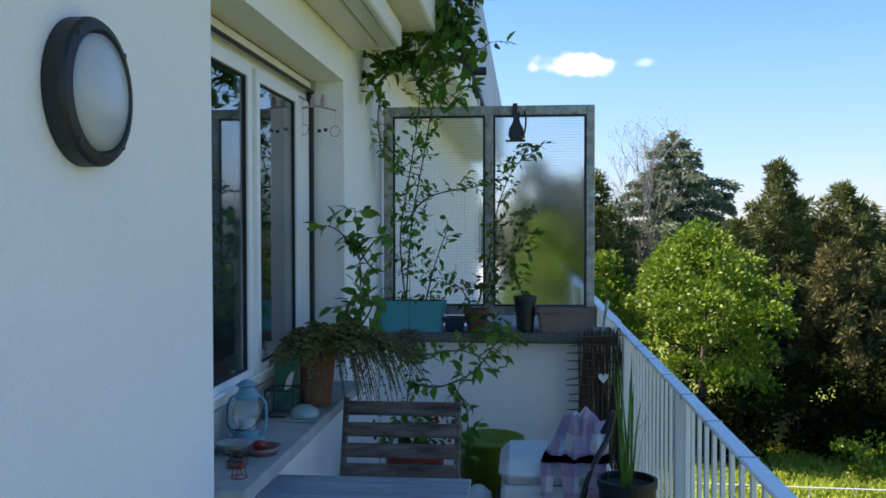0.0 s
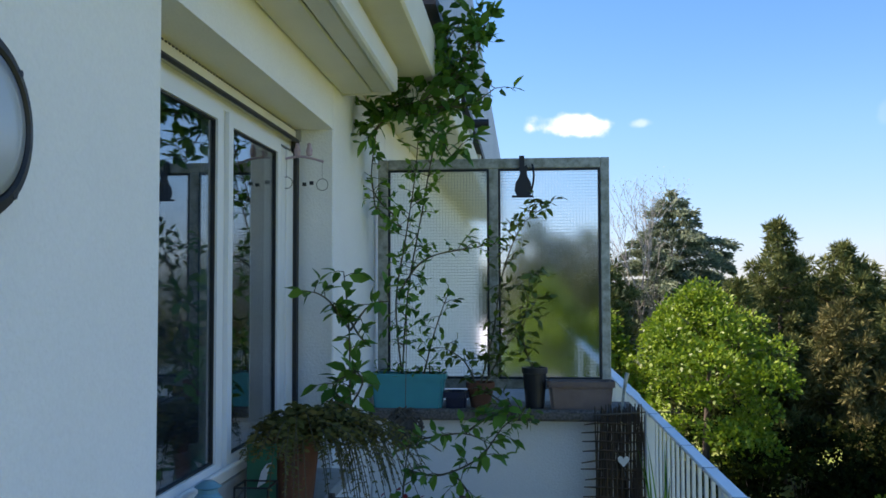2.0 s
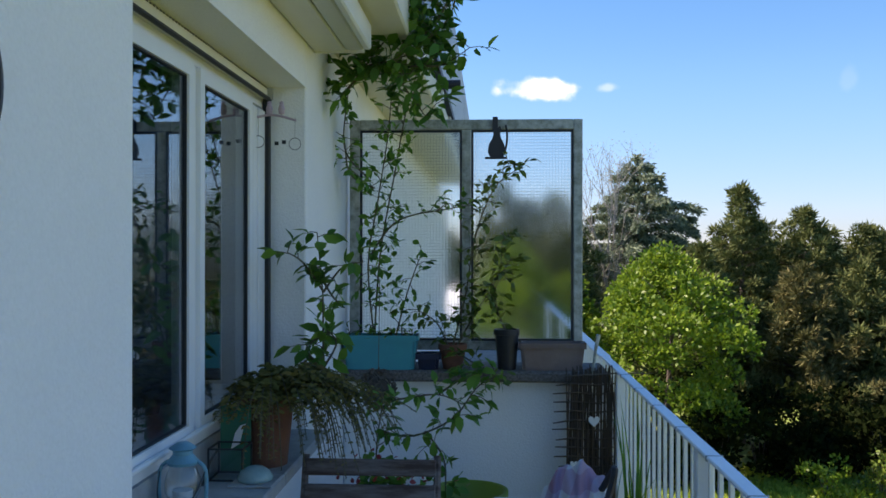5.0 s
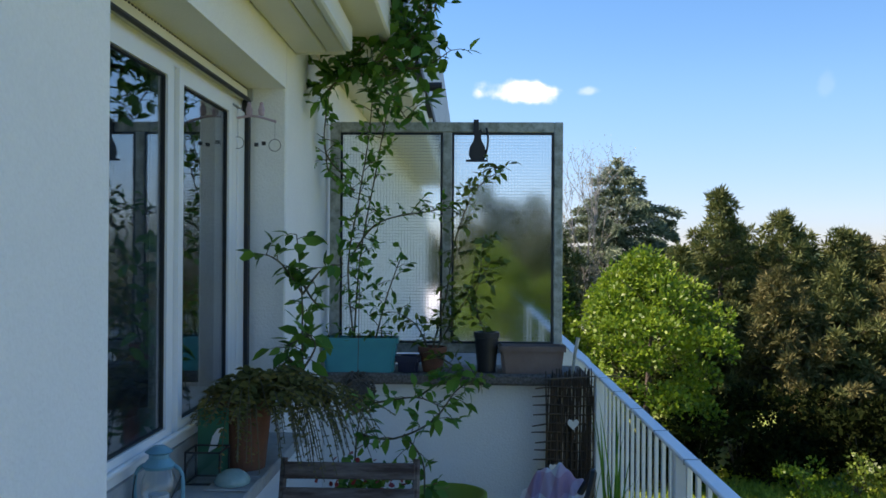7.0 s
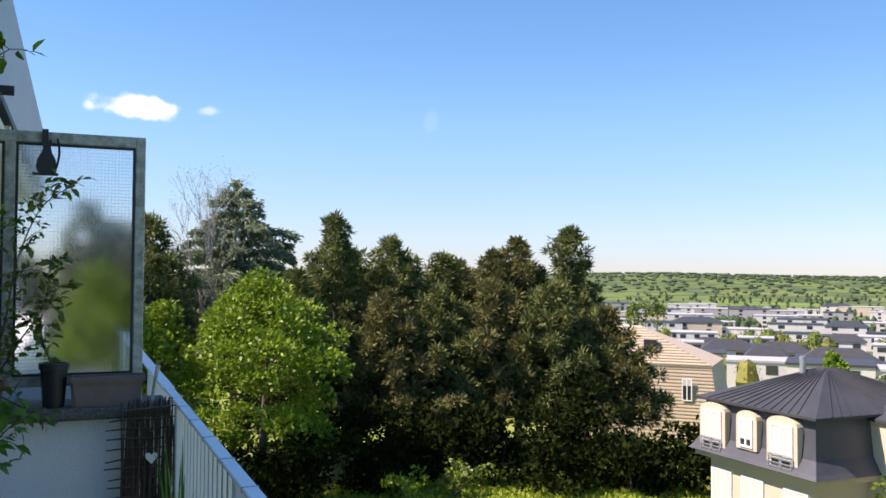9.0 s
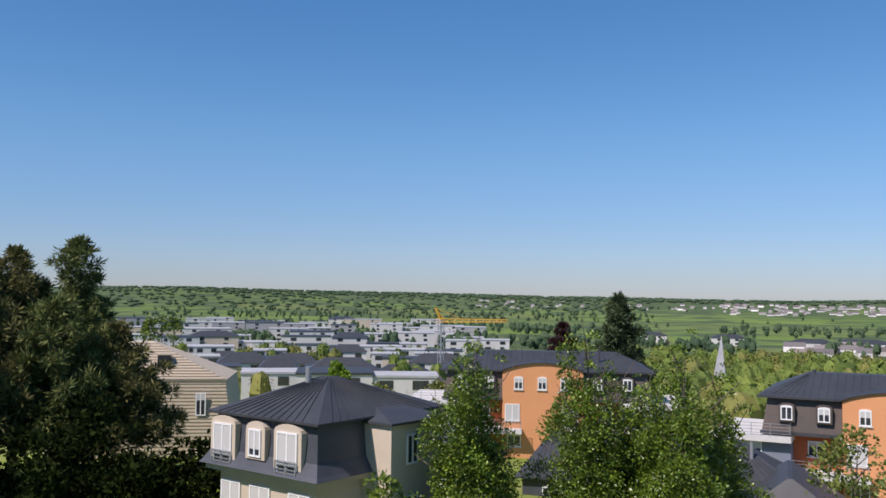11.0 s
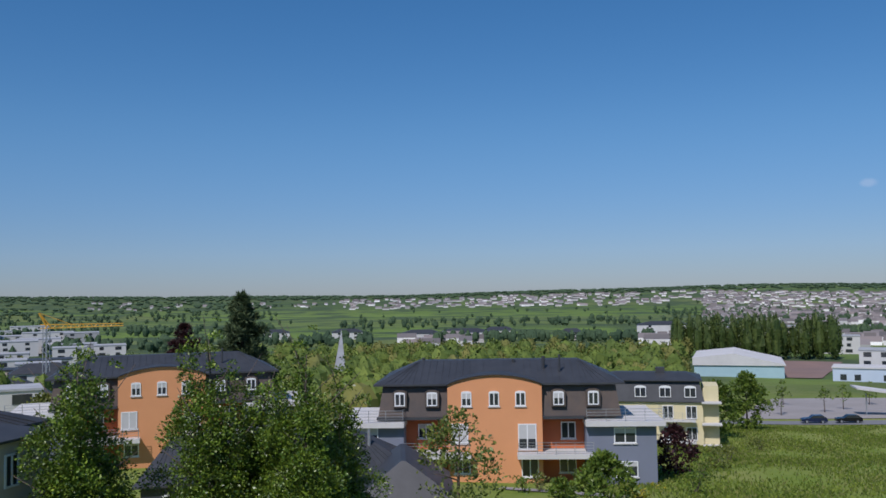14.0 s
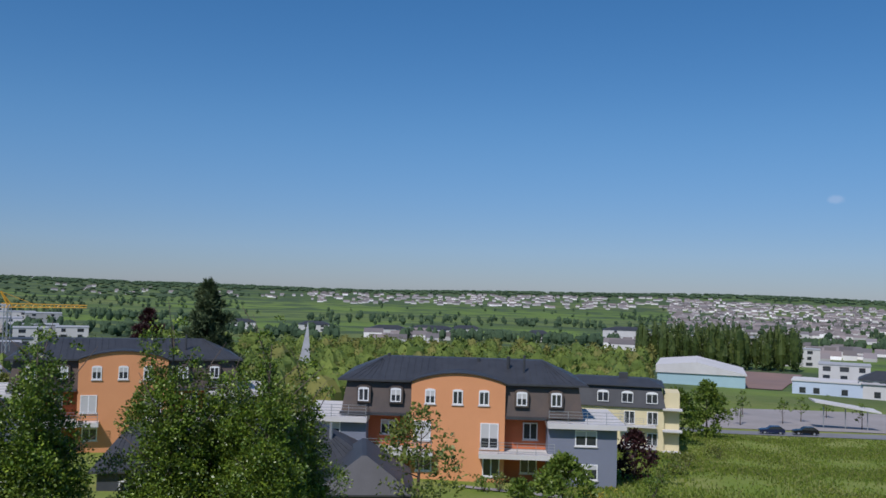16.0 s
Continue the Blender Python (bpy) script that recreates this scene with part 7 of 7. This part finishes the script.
    tagged(part("bag_strap", bm, GASKET), "black webbing strap of a bag over the box", "strap")


blanket()


def bucket():
    x, y = -0.02, 3.85
    h = thing("bucket", (x, y, 0), "lime green plastic tub on the balcony floor", "tub")
    part("shell", spun([(0, 0.0), (0.12, 0.0), (0.17, 0.49), (0.182, 0.495), (0.182, 0.52), (0.165, 0.52), (0.115, 0.02), (0, 0.02)], (x, y, 0), 40), LIME, h, smooth=True)
    tagged(part("white_gourd", spun([(0, 0), (0.05, 0.01), (0.07, 0.06), (0.06, 0.11), (0.025, 0.14), (0, 0.142)], (-0.05, 3.3, 0.28), 20), FOAM, smooth=True), "small round white ornament beside the tub", "ornament")
    tagged(part("flower_box", boxes((-0.14, 0.0, 3.2, 3.42, 0.0, 0.28), bevel=0.01), TERRACOTTA), "red-brown box under the ornament", "box")


bucket()


def reed_pot():
    x, y = 0.575, 2.84
    h = round_pot("reed_pot", x, y, 0.0, 0.085, 0.115, 0.6, BLACK_PLASTIC, "tall black pot with upright reed leaves beside the railing", "floor pots")
    rng = np.random.default_rng(61)
    quads = []
    for _ in range(16):
        a = rng.uniform(0, 6.283)
        p0 = np.array([x, y, 0.57]) + rng.normal(0, 0.03, 3) * np.array([1, 1, 0])
        top = p0 + np.array([math.cos(a) * rng.uniform(0.02, 0.14), math.sin(a) * rng.uniform(0.02, 0.12), rng.uniform(0.25, 0.55)])
        mid = (p0 + top) / 2 + np.array([0, 0, 0.06])
        pts = curve_points([p0, mid, top], 7)
        w = np.array([math.sin(a), -math.cos(a), 0]) * 0.0055
        for i in range(6):
            f0, f1 = 1 - (i / 6) ** 2, 1 - ((i + 1) / 6) ** 2
            quads.append([pts[i] - w * f0, pts[i] + w * f0, pts[i + 1] + w * f1, pts[i + 1] - w * f1])
    part("reeds", quads_mesh("reeds", np.array(quads)), LEAF_BALCONY, h)


reed_pot()


def willow_screen():
    rng = np.random.default_rng(62)
    WILLOW = material("brown_willow_rods", (0.11, 0.07, 0.045), 0.9, second=(0.05, 0.034, 0.025), scale=14, amount=0.8, fine=0.2, stretch=(1, 1, 0.3))
    h = thing("willow_screen", (0.6, 4.28, 0.0), "rough screen of woven brown willow rods in the corner", "screen")
    for k in range(62):
        x = 0.475 + 0.0039 * k + rng.normal(0, 0.003)
        y = 4.27 + 0.012 * math.sin(k * 2.2)
        pts = [(x + rng.normal(0, 0.007), y + rng.normal(0, 0.006), z) for z in (0.02, 0.35, 0.7, 1.0 + rng.uniform(-0.02, 0.05))]
        part("rod", bar(pts, [0.005, 0.0055, 0.005, 0.003], 5), WILLOW, h)
    for k in range(19):
        z = 0.12 + 0.046 * k
        pts = [(0.385 + rng.uniform(0, 0.04), 4.25, z + rng.normal(0, 0.006)), (0.5, 4.255, z + 0.008), (0.62, 4.262, z), (0.72, 4.262, z + 0.01)]
        part("cross_rod", bar(pts, [0.003, 0.0055, 0.0055, 0.004], 5), WILLOW, h)
    heart = [(0.0, -0.03), (0.026, -0.002), (0.028, 0.014), (0.018, 0.024), (0.006, 0.02), (0, 0.01), (-0.006, 0.02), (-0.018, 0.024), (-0.028, 0.014), (-0.026, -0.002)]
    for cx, cz, s in ((0.6, 0.77, 1.0), (0.5, 0.55, 0.7)):
        bm = bmesh.new()
        prism(bm, [(cx + u * s, cz + v * s) for u, v in heart], lambda u, v, q: (u, 4.235 + 0.006 * q, v))
        tagged(part("heart_ornament", bm, WHITE_PVC), "small white heart hung on the willow screen", "ornament")
    tagged(part("garden_stick", bar([(0.6, 4.3, 1.0), (0.615, 4.3, 1.12), (0.63, 4.3, 1.2)], [0.008, 0.008, 0.012], 6), PANEL_FRAME), "short grey stick leaning in the corner", "stick")
    tagged(part("long_twig", bar([(0.45, 4.2, 1.0), (0.75, 4.2, 1.02), (0.88, 4.18, 1.02)], [0.005, 0.004, 0.002], 5), BARK), "thin bare twig lying across the railing's corner", "twig")


willow_screen()


# ---- small things on the sill ----
LANTERN_BLUE = material("pale_blue_painted_tin", (0.12, 0.35, 0.43), 0.5, second=(0.09, 0.27, 0.34), scale=25, amount=0.6)


def settle(ob, foot, at, size):
    """Sets a thing down at another place, at its true size."""
    if ob.data is None:
        ob.location = at
        for c in ob.children_recursive:
            c.data.transform(Matrix.Scale(size, 4))
    else:
        ob.data.transform(Matrix.Translation(at) @ Matrix.Scale(size, 4) @ Matrix.Translation(-Vector(foot)))
    return ob


def lantern(x, y):
    z = SILL_Z
    h = thing("lantern", (x, y, z), "small pale blue tin storm lantern with clear glass", "lantern")
    part("base", spun([(0, 0), (0.0487, 0.), (0.0510, 0.0139), (0.0348, 0.0255), (0.0348, 0.0394), (0, 0.0394)], (x, y, z), 24), LANTERN_BLUE, h)
    part("glass", spun([(0.0278, 0.0394), (0.0417, 0.0672), (0.0429, 0.0904), (0.0302, 0.1252), (0.0278, 0.1299)], (x, y, z), 24), THIN_GLASS, h, smooth=True)
    part("candle", spun([(0, 0.0406), (0.0232, 0.0406), (0.0232, 0.0696), (0, 0.0719)], (x, y, z), 16), FOAM, h)
    part("cap", spun([(0.0348, 0.1299), (0.0371, 0.1368), (0.0232, 0.1530), (0.0232, 0.1623), (0.0324, 0.1681), (0.0139, 0.1809), (0, 0.1820)], (x, y, z), 24), LANTERN_BLUE, h)
    for s in (-1, 1):
        part("side_tube", bar(curve_points([(x + s * 0.0348, y, z + 0.0232), (x + s * 0.0545, y, z + 0.0464), (x + s * 0.0545, y, z + 0.1159), (x + s * 0.0348, y, z + 0.1368)], 10), 0.0046, 6), LANTERN_BLUE, h)
    part("handle", bar(curve_points([(x - 0.0545, y, z + 0.1159), (x - 0.0348, y - 0.0580, z + 0.0580), (x + 0.0348, y - 0.0580, z + 0.0580), (x + 0.0545, y, z + 0.1159)], 16), 0.0015, 5), GASKET, h)
    return h


settle(lantern(0, 0), None, (-0.79, 2.2, SILL_Z), 1.2)


def picture_box(x, y):
    z = SILL_Z
    h = thing("glass_box", (x, y, z), "small glass box with dried flowers and a green card behind", "ornament")
    bm = bmesh.new()
    s = 0.045
    for a in (-1, 1):
        for b in (-1, 1):
            tube(bm, [(x + a * s, y + b * s, z), (x + a * s, y + b * s, z + 0.085)], 0.003, 4)
        for q in (0.003, 0.085):
            tube(bm, [(x - s, y + a * s, z + q), (x + s, y + a * s, z + q)], 0.003, 4)
            tube(bm, [(x + a * s, y - s, z + q), (x + a * s, y + s, z + q)], 0.003, 4)
    part("edge_frame", bm, GASKET, h)
    part("pane", boxes((x - s, x + s, y - s, y - s + 0.002, z + 0.003, z + 0.083)), THIN_GLASS, h)
    CARD = material("green_printed_card", (0.02, 0.17, 0.1), 0.7, second=(0.015, 0.13, 0.08), scale=20)
    part("card", boxes((x - 0.042, x + 0.042, y + 0.05, y + 0.053, z, z + 0.185)), CARD, h)
    bm = bmesh.new()
    prism(bm, [(x - 0.012, z + 0.065), (x + 0.012, z + 0.08), (x + 0.022, z + 0.12), (x + 0.03, z + 0.135), (x + 0.014, z + 0.13), (x, z + 0.11)], lambda u, v, q: (u, y + 0.047 - 0.002 * q, v))
    part("printed_shape", bm, FOAM, h, "pale printed shape")
    settle(h, None, (-0.79, 2.66, SILL_Z), 1.25)
    x, y = -0.79, 2.64
    tagged(part("dried_sprig", bar(curve_points([(x - 0.08, y + 0.02, z + 0.01), (x - 0.06, y, z + 0.06), (x - 0.03, y - 0.02, z + 0.1)], 8), 0.004, 5), BARK), "dry brown sprig beside the glass box", "sprig")


picture_box(0, 0)
AQUA = material("pale_green_glass_lump", (0.2, 0.34, 0.33), 0.15, second=(0.3, 0.42, 0.4), scale=30, amount=0.7)
settle(tagged(part("paperweight", spun([(0.043, 0.006), (0.045, 0.014), (0.036, 0.03), (0.018, 0.04), (0, 0.043)], (-0.545, 1.97, SILL_Z), 24), AQUA, smooth=True), "pale green glass dome paperweight on a tile", "paperweight"), (-0.545, 1.97, SILL_Z), (-0.69, 2.6, SILL_Z + 0.002), 1.3)
settle(tagged(part("coaster", boxes((-0.605, -0.485, 1.91, 2.03, SILL_Z + 0.001, SILL_Z + 0.006), bevel=0.002), SILL), "flat square stone tile under the paperweight", "tile"), (-0.545, 1.97, SILL_Z), (-0.69, 2.6, SILL_Z), 1.2)
RED_WAX = material("red_wax", (0.4, 0.03, 0.025), 0.5, fine=0.1)
settle(tagged(part("glass_saucer", spun([(0, 0.002), (0.035, 0.003), (0.045, 0.02), (0.047, 0.02), (0.037, 0.0), (0, 0.0)], (-0.535, 1.66, SILL_Z + 0.001), 28), material("reddish_clear_glass", (0.25, 0.1, 0.1), 0.1, spec=0.8), smooth=True), "round reddish glass saucer on the sill", "saucer"), (-0.535, 1.66, SILL_Z), (-0.692, 2.06, SILL_Z), 1.28)
bm = bmesh.new()
bmesh.ops.create_icosphere(bm, subdivisions=2, radius=0.018, matrix=Matrix.Translation((-0.545, 1.665, SILL_Z + 0.02)) @ Matrix.Diagonal((1, 0.8, 0.9, 1)))
for v in bm.verts:
    v.co += Vector((noise.noise(v.co * 60), noise.noise(v.co * 55 + Vector((3, 0, 0))), noise.noise(v.co * 70))) * 0.006
settle(tagged(part("wax_stub", bm, RED_WAX), "red candle stub lying in the saucer", "candle"), (-0.535, 1.66, SILL_Z), (-0.692, 2.06, SILL_Z), 1.28)
settle(tagged(part("shell_bowl", spun([(0, 0.004), (0.03, 0.006), (0.052, 0.03), (0.056, 0.034), (0.045, 0.034), (0.02, 0.016), (0, 0.014)], (-0.62, 1.665, SILL_Z), 24, (1, 0.8)), SILL), "shallow grey shell-shaped bowl on the sill", "bowl"), (-0.62, 1.665, SILL_Z), (-0.79, 2.05, SILL_Z), 1.15)

box_wood = thing("trinket_box", (-0.53, 1.69, SILL_Z), "small open wooden box with trinkets on the sill", "box")
part("tray", boxes((-0.5, -0.465, 1.72, 1.76, SILL_Z + 0.001, SILL_Z + 0.022), bevel=0.002), CHAIR_WOOD, box_wood)
part("trinket", spun([(0, 0.022), (0.012, 0.024), (0.012, 0.034), (0, 0.038)], (-0.482, 1.74, SILL_Z), 12), GASKET, box_wood)
settle(box_wood, None, (-0.79, 1.83, SILL_Z), 1.4)
CORK = material("cork", (0.32, 0.2, 0.11), 0.9, second=(0.2, 0.12, 0.07), scale=60, amount=0.8)
settle(tagged(part("bottle_cork", spun([(0, 0.0), (0.01, 0.0), (0.011, 0.03), (0.014, 0.033), (0.014, 0.042), (0, 0.044)], (-0.58, 1.64, SILL_Z + 0.001), 14), CORK), "champagne cork standing on the sill", "cork"), (-0.58, 1.64, SILL_Z), (-0.755, 1.95, SILL_Z), 1.1)
bm = bmesh.new()
for k in range(4):
    a = k * math.pi / 2
    tube(bm, [(-0.515 + 0.012 * math.cos(a), 1.64 + 0.012 * math.sin(a), SILL_Z + 0.028), (-0.515 + 0.018 * math.cos(a), 1.64 + 0.018 * math.sin(a), SILL_Z + 0.001)], 0.0013, 4)
for r, z in ((0.012, 0.028), (0.018, 0.002)):
    tube(bm, [(-0.515 + r * math.cos(a), 1.64 + r * math.sin(a), SILL_Z + z) for a in np.linspace(0, 6.283, 13)], 0.0013, 4)
settle(tagged(part("wire_cage", bm, RED_WAX), "thin wire cage of a champagne cork", "wire cage"), (-0.515, 1.64, SILL_Z), (-0.68, 1.78, SILL_Z), 1.3)


def wind_chime():
    x, y, z = -0.80, 3.3, 2.2
    h = thing("wind_chime", (x, y, z - 0.2), "small pink wind chime with rings hung by the window", "wind chime")
    PINK = material("pale_pink_wood", (0.5, 0.38, 0.45), 0.8, second=(0.4, 0.3, 0.36), scale=30)
    part("bar", bar(curve_points([(x - 0.07, y, z - 0.03), (x, y, z - 0.022), (x + 0.09, y, z - 0.045)], 8), 0.005, 6), PINK, h)
    for u in (-0.02, 0.03):
        part("figure", spun([(0, 0), (0.012, 0.004), (0.014, 0.025), (0.008, 0.045), (0.009, 0.052), (0, 0.058)], (x + u, y, z - 0.022), 12), PINK, h)
    for u, drop in ((-0.065, 0.1), (0.085, 0.11)):
        part("ring", bar([(x + u + 0.024 * math.cos(a), y, z - 0.03 - drop + 0.024 * math.sin(a)) for a in np.linspace(0, 6.283, 25)], 0.0013, 5), GASKET, h)
        part("cord", bar([(x + u, y, z - 0.032), (x + u, y, z - 0.03 - drop + 0.024)], 0.0007, 4), GASKET, h)
    for u, q in ((-0.03, 0.09), (0.01, 0.1), (0.04, 0.095)):
        part("charm", boxes((x + u - 0.008, x + u + 0.008, y - 0.003, y + 0.003, z - 0.045 - q, z - 0.03 - q)), GASKET, h)


wind_chime()

RED_POT = material("red_glazed_pot", (0.3, 0.03, 0.02), 0.4, second=(0.22, 0.025, 0.02), scale=8)
red = round_pot("geranium_pot", -0.36, 3.42, 0.0, 0.1, 0.14, 0.55, RED_POT, "tall red pot with red flowers behind the chair", "floor pots")
rng = np.random.default_rng(90)
c = np.array([-0.36, 3.42, 0.62]) + rng.normal(0, 1, (160, 3)) * np.array([0.09, 0.06, 0.05])
part("leaves", quads_mesh("leaves", leaf6(rng, c, rng.normal(0, 1, (160, 3)) + np.array([0, 0, 0.4]), 0.05, 0.45), 6), LEAF_BALCONY, red)
c = np.array([-0.36, 3.38, 0.7]) + rng.normal(0, 1, (60, 3)) * np.array([0.1, 0.04, 0.05])
tagged(part("flowers", quads_mesh("flowers", leaf6(rng, c, rng.normal(0, 1, (60, 3)), 0.028, 0.5), 6), RED_WAX, red, "red petals"), kind="stuff")
